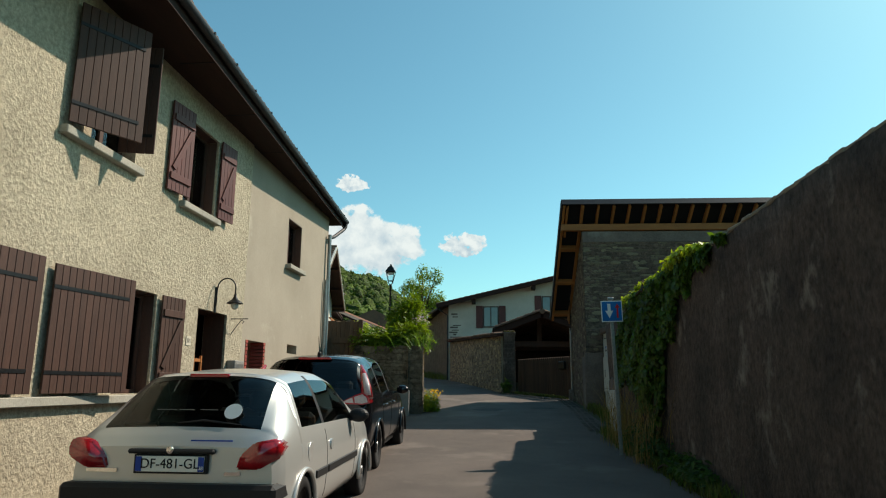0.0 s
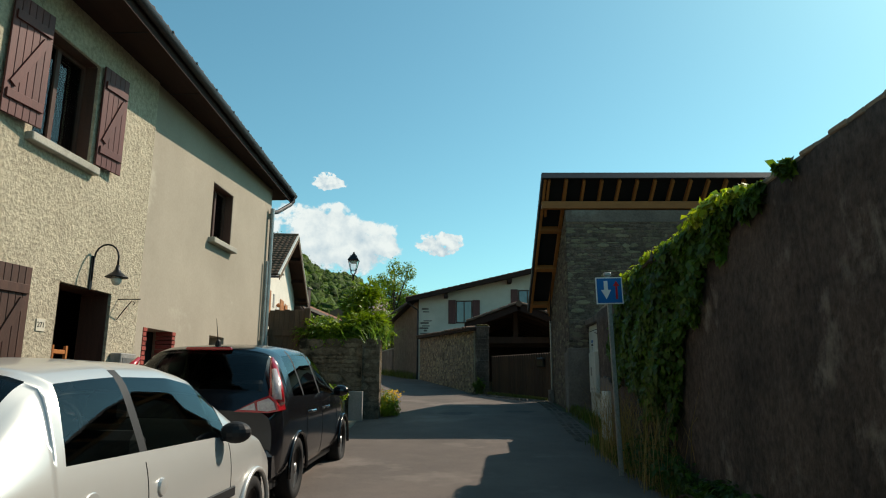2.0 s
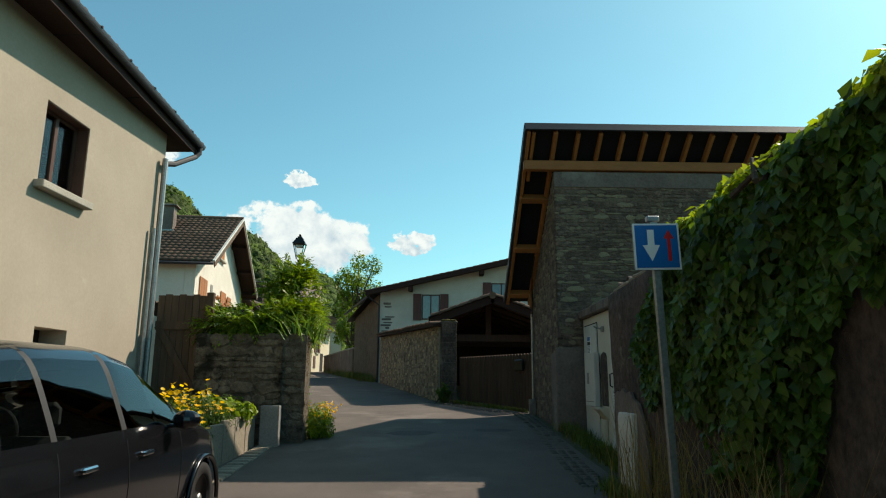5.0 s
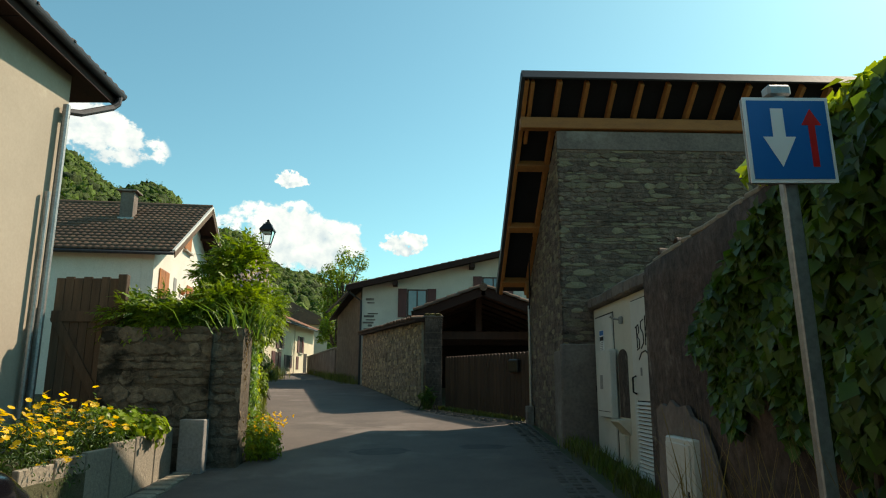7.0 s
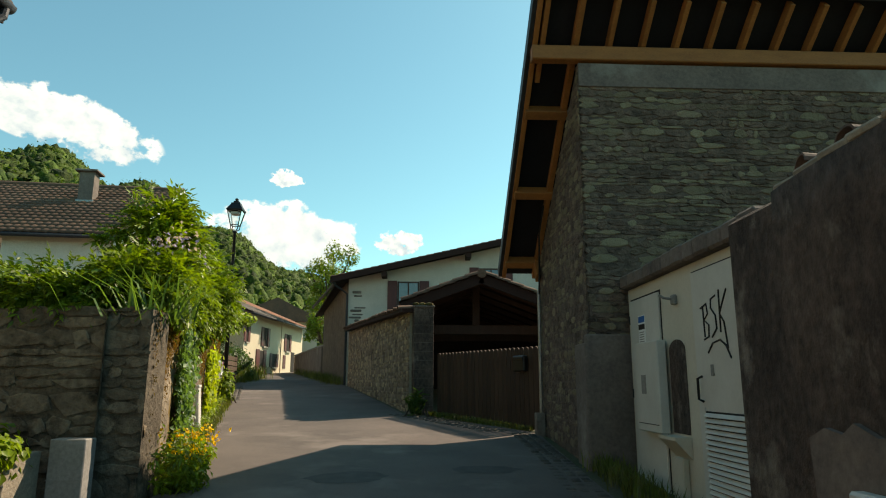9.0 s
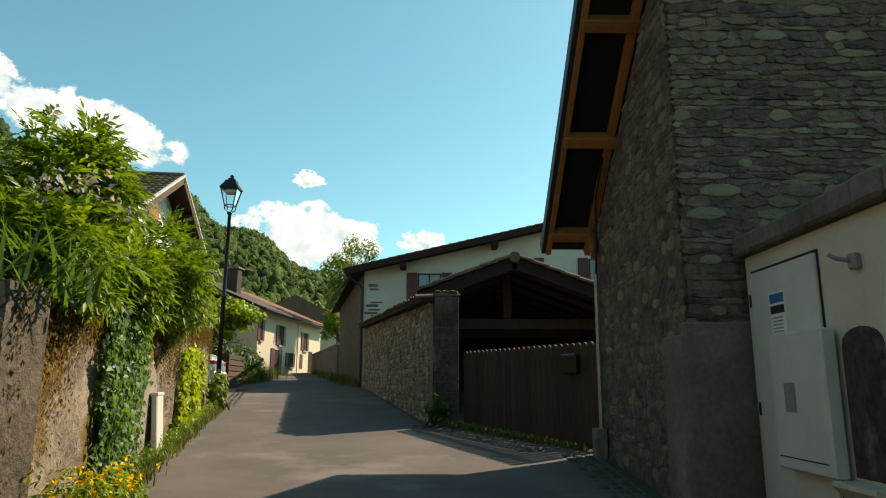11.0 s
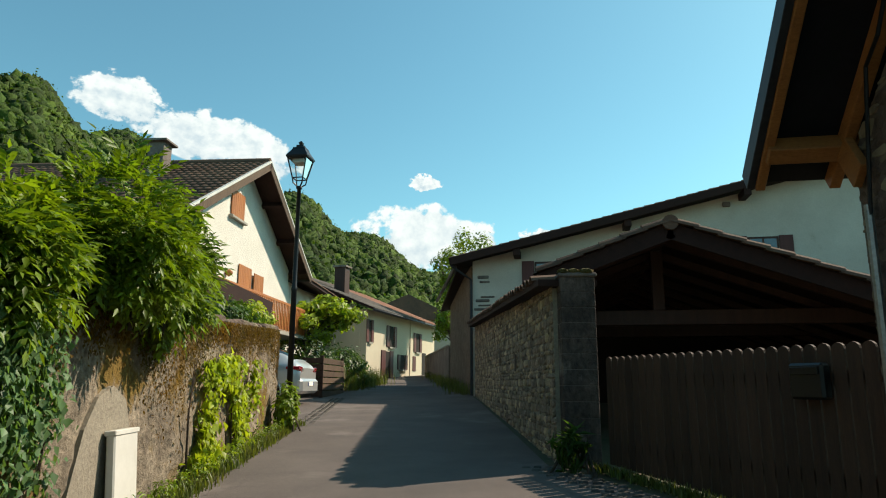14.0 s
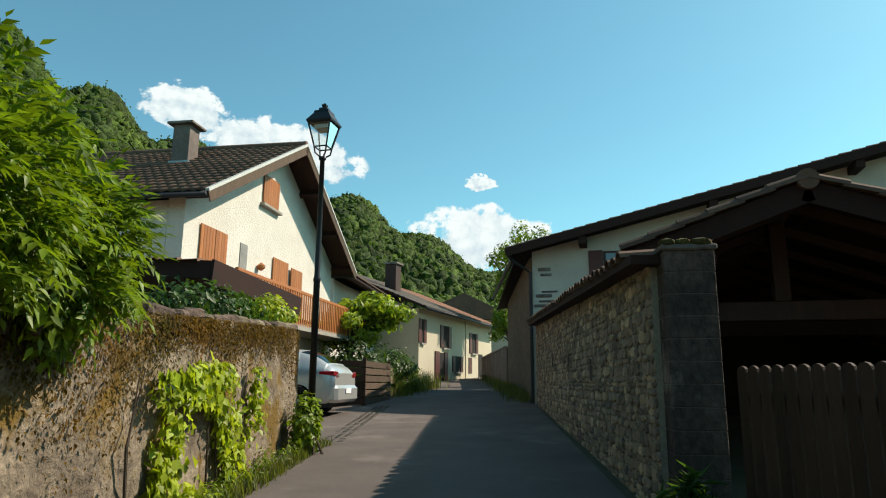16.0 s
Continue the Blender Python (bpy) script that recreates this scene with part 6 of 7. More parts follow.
# crest of the same creeper, its sunlight painted in with the lime leaf tone
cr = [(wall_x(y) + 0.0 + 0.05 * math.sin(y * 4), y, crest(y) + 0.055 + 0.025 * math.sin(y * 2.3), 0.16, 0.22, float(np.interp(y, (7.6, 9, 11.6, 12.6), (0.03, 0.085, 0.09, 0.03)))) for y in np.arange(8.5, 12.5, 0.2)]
shrub("creeper_crest", "yellow-green creeper along the wall crest, sunlight put into its colour", cr, 6500, 0.08, LEAF_LIME, 44, 0.8, 0.5, 6)

marig = thing("marigold_bush", pose(-2.75, 15.75, 0.92), "bushy yellow daisies overflowing the concrete bed", "flowers")
r = np.random.default_rng(55)
bl = lumps([(-0.1, 0.2, 0.2, 0.5, 0.75, 0.38), (0.05, -0.9, 0.15, 0.45, 0.7, 0.32)], 6, 0.4, 56)
p, d = blob_points(bl, 9000, 57, 0.3)
leaf_cloud("leaves", p, d + [0, 0, 0.5], 0.05, LEAF_DARK, marig, ratio=0.3, seed=58)
heads = p[(d[:, 2] > 0.1)][:270] * 1.04 + [0, 0, 0.06]
hb = bmesh.new()
rim = [hb.verts.new(((0.036 if k % 2 else 0.027) * math.cos(k * math.tau / 14), (0.036 if k % 2 else 0.027) * math.sin(k * math.tau / 14), 0.008)) for k in range(14)]
mid_ = hb.verts.new((0, 0, 0))
for k in range(14):
    hb.faces.new((mid_, rim[k], rim[(k + 1) % 14]))
head = finish("flower_head", hb, YELLOW)
for c in heads:
    o = new("flower_head", head)
    o.parent = marig
    o.matrix_local = pose(*c, r.normal(0, 20), r.normal(12, 20), 0)
shrub("ground_cover", "low green leafy plant beside the yellow flowers", lumps([(-2.65, 17.0, 1.2, 0.42, 0.5, 0.22)], 6, 0.45, 61), 1600, 0.09, LEAF, 62, 0.7)
shrub("corner_weeds", "weedy green tuft at the wall corner", lumps([(-1.4, 18.35, 0.98, 0.22, 0.5, 0.3), (-1.55, 19.2, 0.95, 0.2, 0.5, 0.2)], 6, 0.5, 71), 3000, 0.07, LEAF, 72, 0.35)
yf = thing("yellow_flowers", pose(-1.32, 18.6, 1.0), "small yellow flowers in the weeds", "flowers")
pp = np.stack([r.normal(0, 0.11, 60), r.normal(0, 0.22, 60), r.uniform(0.02, 0.3, 60)], 1)
leaf_cloud("petals", np.repeat(pp, 5, 0) + r.normal(0, 0.008, (300, 3)), r.normal(0, 1, (300, 3)) + [0, 0, 1], 0.035, YELLOW, yf, ratio=0.8, seed=73, kind="stuff")

r = np.random.default_rng(77)


def strip(n, x_of, y0, y1, spread):
    y = r.uniform(y0, y1, n)
    return np.stack([np.array([x_of(v) for v in y]) + r.normal(0, spread, n), y, np.array([gz(v) for v in y])], 1)


def lane_x(y):
    return float(np.interp(y, (17.8, 29.1), (-1.5, -4.1))) + 0.2


for nm, pts, h, mt in (("verge_grass", strip(4200, lambda y: lane_x(y) - 0.06, 18.2, 29.6, 0.07), 0.13, GRASS), ("wall_foot_grass", strip(3600, lambda y: 2.62 if y < 14.5 else 3.15, 7.5, 19.6, 0.09), 0.2, GRASS), ("dry_grass", strip(420, lambda y: 2.55, 10.2, 13.4, 0.12), 1.05, DRY), ("gate_grass", strip(1800, lambda y: float(np.interp(y, (22.9, 25.7), (2.95, 1.3))) - 0.12, 22.9, 25.7, 0.06), 0.09, GRASS), ("far_verge_grass", strip(2600, lambda y: float(np.interp(y, (39, 60), (-2.1, -7.3))), 39, 60, 0.25), 0.4, GRASS), ("verge_leaves", strip(1500, lambda y: -7.4 + (y - 44) * -0.1, 41, 49, 0.35), 0.7, GRASS)):
    o = blades(nm, pts, h, mt, None, seed=len(nm), width=0.008 if "dry" not in nm else 0.004)
    tagged(o, "tufts of roadside grass at the foot of the walls", "grass", kind="stuff")
wl = [(lane_x(y) - 0.13 + 0.05 * math.sin(y * 5), y, gz(y) + 0.05 + 0.06 * abs(math.sin(y * 3.3)), 0.09, 0.17, 0.08 + 0.10 * abs(math.sin(y * 2.1 + 1))) for y in np.arange(19.8, 28.6, 0.33)]
shrub("lane_weeds", "leafy green weeds along the mossy wall", wl, 4200, 0.045, LEAF, 78, 0.4)
shrub("nettles", "dark green weeds below the creeper", lumps([(2.6, 11.2, 0.5, 0.2, 1.3, 0.3), (2.62, 8.9, 0.35, 0.16, 0.8, 0.2)], 7, 0.45, 81), 4200, 0.09, LEAF_DARK, 82, 0.4)
shrub("lane_bush", "leafy bush at the end of the lane wall", lumps([(-3.86, 28.7, 1.65, 0.17, 0.3, 0.42)], 7, 0.5, 83), 1500, 0.09, LEAF, 84, 0.6)
fl2 = shrub("iris_by_pillar", "dark iris clump at the foot of the pillar", [(0.95, 25.35, 1.3, 0.16, 0.16, 0.25)], 220, 0.2, LEAF_DARK, 85, 0.12, -0.9, 3)
shrub("yellow_shrub", "yellow-flowering shrub behind the lane wall", lumps([(-5.0, 29.6, 3.3, 0.35, 0.5, 0.3)], 4, 0.5, 86), 900, 0.09, LEAF_LIME, 87, 0.6)
shrub("rose_bush", "green bush on the lane wall", lumps([(-4.2, 26.8, 3.1, 0.3, 1.2, 0.3)], 6, 0.5, 88), 2400, 0.08, LEAF_DARK, 89, 0.6)

# ---- street lamp ----
SLM = thing("street_lamp", pose(-4.05, 29.25, gz(29.2)), "black cast iron street lamp with a four-sided lantern", "street lamp")
part("base", lathe([(0.14, 0), (0.14, 0.1), (0.10, 0.16), (0.09, 0.55), (0.07, 0.62), (0.055, 0.7)], 16), IRON, SLM, smooth=True)
part("pole", lathe([(0.055, 0.7), (0.05, 2.5), (0.058, 2.52), (0.058, 2.56), (0.045, 2.6), (0.038, 4.5), (0.06, 4.52), (0.06, 4.56)], 16), IRON, SLM, smooth=True)
for k in range(4):
    a = math.pi / 4 + k * math.pi / 2
    c, s = math.cos(a), math.sin(a)
    part("stay", tube([(0.03 * c, 0.03 * s, 4.55), (0.13 * c, 0.13 * s, 4.62), (0.15 * c, 0.15 * s, 4.72), (0.27 * c, 0.27 * s, 5.12)], 0.014, 6), IRON, SLM)
    a2 = a + math.pi / 2
    part("rim_bar", tube([(0.27 * c, 0.27 * s, 5.12), (0.27 * math.cos(a2), 0.27 * math.sin(a2), 5.12)], 0.018, 6), IRON, SLM)
    part("rim_bar", tube([(0.15 * c, 0.15 * s, 4.72), (0.15 * math.cos(a2), 0.15 * math.sin(a2), 4.72)], 0.012, 6), IRON, SLM)
    bm = bmesh.new()
    vv = [bm.verts.new(q) for q in ((0.145 * c, 0.145 * s, 4.73), (0.145 * math.cos(a2), 0.145 * math.sin(a2), 4.73), (0.26 * math.cos(a2), 0.26 * math.sin(a2), 5.11), (0.26 * c, 0.26 * s, 5.11))]
    bm.faces.new(vv)
    part("pane", bm, WINDOW, SLM).visible_shadow = False
part("roof", lathe([(0.30, 5.12), (0.31, 5.15), (0.18, 5.3), (0.17, 5.34), (0.10, 5.36), (0.10, 5.40), (0.04, 5.42), (0.06, 5.46), (0.01, 5.5)], 4, m=Matrix.Rotation(math.pi / 4, 4, "Z")), IRON, SLM)
part("bulb_tray", block(-0.12, 0.12, -0.12, 0.12, 5.02, 5.1, bev=0.01), WHITE_PLASTIC, SLM)

# ---- priority sign ----
SG = thing("road_sign", pose(2.30, 11.45, gz(11.4) - 0.02, 0, -1.5, 2), "square blue priority sign with white and red arrows on a post", "road sign")
part("post", block(-0.03, 0.03, -0.02, 0.02, 0, 2.62, bev=0.006), GALV, SG)
part("post_cap", block(-0.05, 0.05, -0.03, 0.03, 2.6, 2.65, bev=0.01), GALV, SG)
part("plate_back", block(-0.18, 0.18, -0.045, -0.022, 2.22, 2.58, bev=0.008), GALV, SG)
part("white_edge", block(-0.18, 0.18, -0.050, -0.046, 2.22, 2.58), WHITE, SG)
part("blue_face", block(-0.165, 0.165, -0.0535, -0.0505, 2.235, 2.565), BLUE, SG)


def arrow(w, sh, tip, m):
    return prism([(-w, sh), (-w, 0.245), (w, 0.245), (w, sh), (tip, sh), (0, 0), (-tip, sh)], 0.002, m)


part("white_arrow", arrow(0.026, 0.125, 0.068, Matrix.Translation((-0.045, -0.0565, 2.285))), WHITE, SG)
part("red_arrow", arrow(0.014, 0.07, 0.042, Matrix.Translation((0.095, -0.0545, 2.53)) @ Matrix.Rotation(math.pi, 4, "Y")), RED, SG)

# ---- chalet with balcony ----
D = thing("house", pose(-8.5, 31.65, 0, 0, 0, 5.74), "white roughcast chalet with orange shutters and a balcony", "house")
AP, HW, EZ = 5.15, 5.2, 6.3
SD = 0.55
DZ = lambda y: EZ + SD * (HW - abs(y - AP))
XY = Matrix(((0, 1, 0, 0), (1, 0, 0, 0), (0, 0, 1, 0), (0, 0, 0, 1)))
part("gable_wall", prism([(0.2, 0.8), (10.0, 0.8), (10.0, DZ(10) - 0.1), (AP, DZ(AP) - 0.1), (0.2, DZ(0.2) - 0.1)], -0.4, XY), WHITE_RENDER, D, "white roughcast gable")
part("side_wall", block(-11, -0.41, 0.2, 0.6, 0.8, 6.15), WHITE_RENDER, D)
part("side_wall", block(-11, -0.41, 9.6, 10.0, 0.8, 6.15), WHITE_RENDER, D)
part("back_wall", prism([(0.2, 0.8), (10.0, 0.8), (10.0, DZ(10) - 0.1), (AP, DZ(AP) - 0.1), (0.2, DZ(0.2) - 0.1)], -0.4, Matrix.Translation((-10.6, 0, 0)) @ XY), WHITE_RENDER, D)
tD = math.atan(SD)
for sg in (1, -1):
    RM = Matrix.Translation((0.75, AP, DZ(AP))) @ (Matrix() if sg > 0 else Matrix.Diagonal((1, -1, 1, 1))) @ Matrix.Rotation(radians(-90), 4, "Z") @ Matrix.Rotation(tD, 4, "Y")
    # local x runs down the slope, local y from the gable backwards is negative
    Ls = HW / math.cos(tD) + 0.25
    RM = Matrix.Translation((0.75, AP, DZ(AP)))
    dirv = Vector((0, -sg * math.cos(tD), -math.sin(tD)))
    nrm = Vector((0, -sg * math.sin(tD), math.cos(tD)))
    back = Vector((-1, 0, 0)) * 1.0
    fr = Matrix.Translation((0.75, AP, DZ(AP))) @ Matrix((dirv, back, nrm)).transposed().to_4x4()
    part("roof_board", block(0, Ls, 0, 12, -0.06, 0.0, fr), SOFFIT, D)
    part("barge_board", block(0, Ls, -0.03, 0.0, -0.24, -0.02, fr, 0.004), GREY_WOOD, D)
    part("verge_trim", block(0, Ls, -0.05, 0.05, -0.015, 0.055, fr, 0.006), WHITE_PLASTIC, D, "white verge trim")
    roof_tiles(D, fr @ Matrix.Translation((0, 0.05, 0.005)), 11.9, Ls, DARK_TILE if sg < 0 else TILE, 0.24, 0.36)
    part("gutter", tube([fr @ Vector((Ls + 0.06, 0, -0.05)), fr @ Vector((Ls + 0.06, 12, -0.05))], 0.065), ZINC, D, smooth=True)
    for f in (0.3, 0.62, 0.92):
        part("purlin_end", block(f * Ls - 0.08, f * Ls + 0.08, 0.05, 0.8, -0.24, -0.065, fr), SOFFIT, D)
bm = bmesh.new()
part("ridge", tube([(0.75, AP, DZ(AP) + 0.04), (-11, AP, DZ(AP) + 0.04)], 0.11, 10), TILE, D)
ch = new("chimney")
ch.parent = D
part("chimney_shaft", block(-2.35, -1.85, 3.15, 3.65, 7.2, 9.2, bev=0.01), CEMENT, ch)
part("cap", block(-2.48, -1.72, 3.02, 3.78, 9.2, 9.27, bev=0.01), CEMENT, ch)
part("flashing", block(-2.4, -1.8, 3.1, 3.7, 7.5, 8.15, bev=0.01), GALV, ch)


def plank_leaf(parent, y0, y1, z0, z1, x=0.02, name="shutter"):
    sh = new(name)
    sh.parent = parent
    n = max(3, round((y1 - y0) / 0.14))
    for k in range(n):
        part("plank", block(x, x + 0.03, y0 + k * (y1 - y0) / n + 0.003, y0 + (k + 1) * (y1 - y0) / n - 0.003, z0, z1, bev=0.004), VARNISHED, sh)


plank_leaf(D, 0.85, 1.5, 4.3, 5.78)
plank_leaf(D, 1.52, 2.1, 4.3, 5.78)
plank_leaf(D, 4.85, 5.95, 3.85, 5.75)
plank_leaf(D, 6.1, 7.0, 3.85, 5.65, 0.06)
plank_leaf(D, 3.95, 5.0, 7.15, 7.95)
part("window_sill", block(0.0, 0.14, 3.85, 5.1, 7.02, 7.1, bev=0.008), CONCRETE, D)
part("vent_grille", block(0.003, 0.02, 2.85, 3.25, 5.1, 5.75), PIPE, D, "grey vent grille")
part("lamp_globe", lathe([(0.03, 0), (0.11, 0.08), (0.11, 0.14), (0.02, 0.22)], 12, m=Matrix.Translation((0.1, 3.95, 5.2))), VARNISHED, D)
bal = new("balcony")
bal.parent = D
part("deck", block(0.0, 1.15, 0.6, 9.0, 3.62, 3.78, bev=0.01), CONCRETE, bal)
part("top_rail", block(1.05, 1.13, 0.6, 9.0, 4.62, 4.70, bev=0.01), VARNISHED, bal)
part("low_rail", block(1.06, 1.12, 0.6, 9.0, 3.86, 3.93), VARNISHED, bal)
for k in range(52):
    part("baluster", block(1.13, 1.155, 0.64 + k * 0.161, 0.71 + k * 0.161, 3.74, 4.62), VARNISHED, bal)
for k in range(7):
    part("baluster", block(0.05 + 0.16 * k, 0.15 + 0.16 * k, 8.98, 9.0, 3.74, 4.62), VARNISHED, bal)
# no real opening: a flat sheet carries the shade as near-black colour
part("ground_door", block(0.0, 0.03, 3.2, 5.8, 1.4, 3.4), SHADE_AND_GAP, D, "flat near-black sheet as the shade of a garage opening")
CP = thing("carport", pose(-6.0, 28.6, 0, 0, 0, 5.7), "dark timber carport roof with worn tiles", "carport")
part("roof_board", block(-3.5, 0.3, -0.2, 3.4, 3.95, 4.05, pose(0, 0, 0, -2, 3, 0)), SOFFIT, CP)
part("fascia", block(0.3, 0.35, -0.25, 3.4, 3.72, 4.1, pose(0, 0, 0, -2, 3, 0)), SOFFIT, CP)
part("fascia", block(-3.5, 0.3, -0.26, -0.2, 3.8, 4.08, pose(0, 0, 0, -2, 3, 0)), SOFFIT, CP)
for y in (0.1, 3.1):
    for x in (-3.2, 0.05):
        part("post", block(x - 0.07, x + 0.07, y - 0.07, y + 0.07, gz(30), 3.85, bev=0.01), BROWN_WOOD, CP)
roof_tiles(CP, pose(-3.5, -0.2, 4.24, -2, 3, 0), 3.6, 3.8, TILE)
part("downpipe", tube([(0.3, 2.6, 3.9), (0.25, 2.6, 3.6), (0.0, 2.6, 3.45), (0.0, 2.6, 1.4)], 0.045), ZINC, CP)

# second house behind the chalet
D2 = thing("house", pose(-11.2, 45.5, 0, 0, 0, 8), "grey house with a tiled overhanging roof and white corner", "house")
part("wall", block(-8, 0, 0, 8, 1.2, 6.6), OLD_WHITE, D2)
part("corner_trim", block(-0.1, 0.02, -0.02, 0.25, 1.2, 6.6), WHITE_RENDER, D2)
part("roof", prism([(1.0, 6.55), (1.0, 6.68), (-4, 8.5), (-9, 6.68), (-9, 6.55), (-4, 8.35)], 9.6, Matrix.Translation((0, -0.8, 0))), SOFFIT, D2)
roof_tiles(D2, Matrix.Translation((-4, -0.8, 8.5)) @ Matrix.Rotation(math.atan2(1.82, 5), 4, "Y"), 9.6, 5.35, TILE)

# ---- cream house at the bend ----
G = thing("house", pose(-9.95, 54.0, 0, 0, 0, -6.4), "cream rendered village house with brown shutters at the bend", "house")
part("front_wall", block(-0.4, 0.0, 0, 7.5, 1.5, 6.25), CREAM, G)
part("front_wall", block(-0.4, 0.05, 7.5, 13.0, 1.5, 6.25), CREAM, G, "paler cream front")
part("end_wall", prism([(-11, 1.5), (-0.41, 1.5), (-0.41, 6.25), (-6, 8.6), (-11, 6.4)], 0.4), CREAM, G)
part("back_wall", block(-11.3, -11, 0, 13, 1.5, 6.2), CREAM, G)
part("roof", prism([(0.75, 6.1), (0.75, 6.22), (-6, 9.0), (-12, 6.5), (-12, 6.3), (-6, 8.85)], 14.2, Matrix.Translation((0, -0.9, 0))), SOFFIT, G)
tG = math.atan2(2.78, 6.75)
roof_tiles(G, Matrix.Translation((-6, -0.9, 9.0)) @ Matrix.Rotation(tG, 4, "Y"), 7.6, 7.3, surf("grey_roof_tile", (0.12, 0.105, 0.095), (0.09, 0.08, 0.07), 1.3, 20, 0.9, 0.3, rand=0.2))
roof_tiles(G, Matrix.Translation((-6, 6.7, 9.0)) @ Matrix.Rotation(tG, 4, "Y"), 6.6, 7.3, surf("red_roof_tile", (0.26, 0.13, 0.085), (0.2, 0.1, 0.07), 1.3, 20, 0.9, 0.3, rand=0.2))
part("gutter", tube([(0.8, -0.9, 6.13), (0.8, 13.3, 6.13)], 0.07), ZINC, G, smooth=True)
chg = new("chimney")
chg.parent = G
part("chimney_shaft", block(-2.9, -2.2, 1.6, 2.3, 7.0, 9.1, bev=0.01), BROWN_WOOD, chg)
part("cap", block(-3.0, -2.1, 1.5, 2.4, 9.1, 9.2), CEMENT, chg)


def far_window(parent, y, z0, z1, w, sw, x=0.0):
    win = new("window")
    win.parent = parent
    # flat near-black sheet on the wall paints the shade of an opening
    part("opening", block(x + 0.002, x + 0.012, y, y + w, z0, z1), SHADE_AND_GAP, win)
    part("window_sill", block(x, x + 0.12, y - 0.1, y + w + 0.1, z0 - 0.1, z0), CONCRETE, win)
    if sw:
        for a in (y - sw - 0.03, y + w + 0.03):
            part("shutter", block(x + 0.015, x + 0.06, a, a + sw, z0, z1, bev=0.005), RED_WOOD, win)


far_window(G, 3.6, 4.3, 5.6, 0.8, 0.45)
far_window(G, 8.6, 4.2, 5.5, 0.8, 0.42, 0.05)
far_window(G, 5.6, 2.95, 3.9, 0.9, 0.45)
far_window(G, 0.3, 4.4, 5.7, 0.3, 0.35)
part("door", block(0.0, 0.03, 3.0, 3.7, 2.3, 4.0), SHADE_AND_GAP, G)
part("door_shutter", block(0.0, 0.06, 2.3, 2.95, 2.3, 4.05), RED_WOOD, G)
part("door_shutter", block(0.0, 0.06, 3.75, 4.3, 2.3, 4.05), RED_WOOD, G)
part("door", block(0.05, 0.07, 10.0, 10.9, 2.4, 4.2), SHADE_AND_GAP, G)
part("small_shutter", block(0.05, 0.09, 8.0, 8.6, 2.9, 3.9), RED_WOOD, G)
G2 = thing("house", pose(-8.6, 76, 0, 0, 0, 20), "distant house with a brown tiled roof", "house")
part("wall", block(-8, 0, 0, 8, 2, 7.6), CREAM, G2)
part("roof", prism([(0.8, 7.6), (-4, 9.8), (-8.8, 7.6)], 9.4, Matrix.Translation((0, -0.7, 0))), TILE, G2)

# slatted wooden planter and small wall
PB_ = thing("slatted_planter", pose(-6.3, 37.15, gz(37.3), 0, 0, 6), "brown horizontal slatted timber planter", "planter")
for k in range(6):
    part("slat", block(-2.6, 0.0, 0, 0.04, 0.03 + k * 0.2, 0.2 + k * 0.2, bev=0.006), GATE_WOOD, PB_)
    part("slat", block(-0.04, 0.0, 0.045, 3.0, 0.03 + k * 0.2, 0.2 + k * 0.2, bev=0.006), GREY_WOOD, PB_)
for x, y in ((-0.06, 0.05), (-0.06, 2.9), (-2.5, 0.05)):
    part("post", block(x - 0.05, x + 0.05, y, y + 0.09, 0, 1.28, bev=0.006), GATE_WOOD, PB_)
lw = thing("low_wall", pose(-7.1, 41.2, gz(41), 0, 0, 8), "low stone wall end beside the verge", "wall")
part("body", block(-1.2, 0, 0, 2.2, -0.2, 1.0, bev=0.03), STONE, lw)


def tree(name, label, x, y, z, h, crown, n, size, mat, seed, lumps_n=16, s=0.36):
    """A tapered trunk with limbs and an uneven crown of small leaves."""
    t = thing(name, pose(x, y, z), label, "tree")
    rx, ry, rz, cz = crown
    rr = random.Random(seed)
    bl = sub_blobs(0, 0, cz, rx, ry, rz, lumps_n, seed, s)
    bm = tube([(0, 0, -0.2), (0.05, 0, h * 0.3), (-0.05, 0.05, h * 0.6), (0, 0, cz)], [h * 0.035, h * 0.028, h * 0.02, h * 0.008], 10)
    for b in bl:
        f = rr.uniform(0.3, 0.8)
        tube([(0, 0, cz * f), (b[0] * 0.5, b[1] * 0.5, cz * f + (b[2] - cz * f) * 0.6), (b[0], b[1], b[2])], [h * 0.012, h * 0.008, h * 0.003], 6, bm)
    part("trunk", bm, BARK, t)
    p, d = blob_points(bl, n, seed, 0.35)
    leaf_cloud("crown", p, d + [0, 0, 0.35], size, mat, t, ratio=0.6, seed=seed)
    return t


tree("fig_tree", "small green broadleaf tree beside the chalet, sunlight put into its leaf colour", -8.3, 40.6, gz(40), 3.2, (1.9, 1.7, 0.95, 2.55), 5200, 0.2, LEAF_SUNLIT, 91)
shrub("hedge_bush", "dense green garden bushes behind the planter", lumps([(-7.9, 40.2, 2.7, 1.3, 1.6, 0.9), (-7.6, 43.2, 2.6, 0.8, 1.6, 0.8)], 8, 0.45, 92), 8000, 0.13, LEAF_DARK, 93, 0.6)
tree("birch_tree", "airy light green tree behind the white house", -5.6, 62, 3, 10.5, (2.4, 2.4, 2.8, 6.9), 5500, 0.2, LEAF, 94, 20, 0.3)
tree("lilac_tree", "green shrubby tree by the bend", -5.4, 58, 2.6, 5.2, (1.5, 1.5, 1.9, 3.2), 4200, 0.18, LEAF, 95)

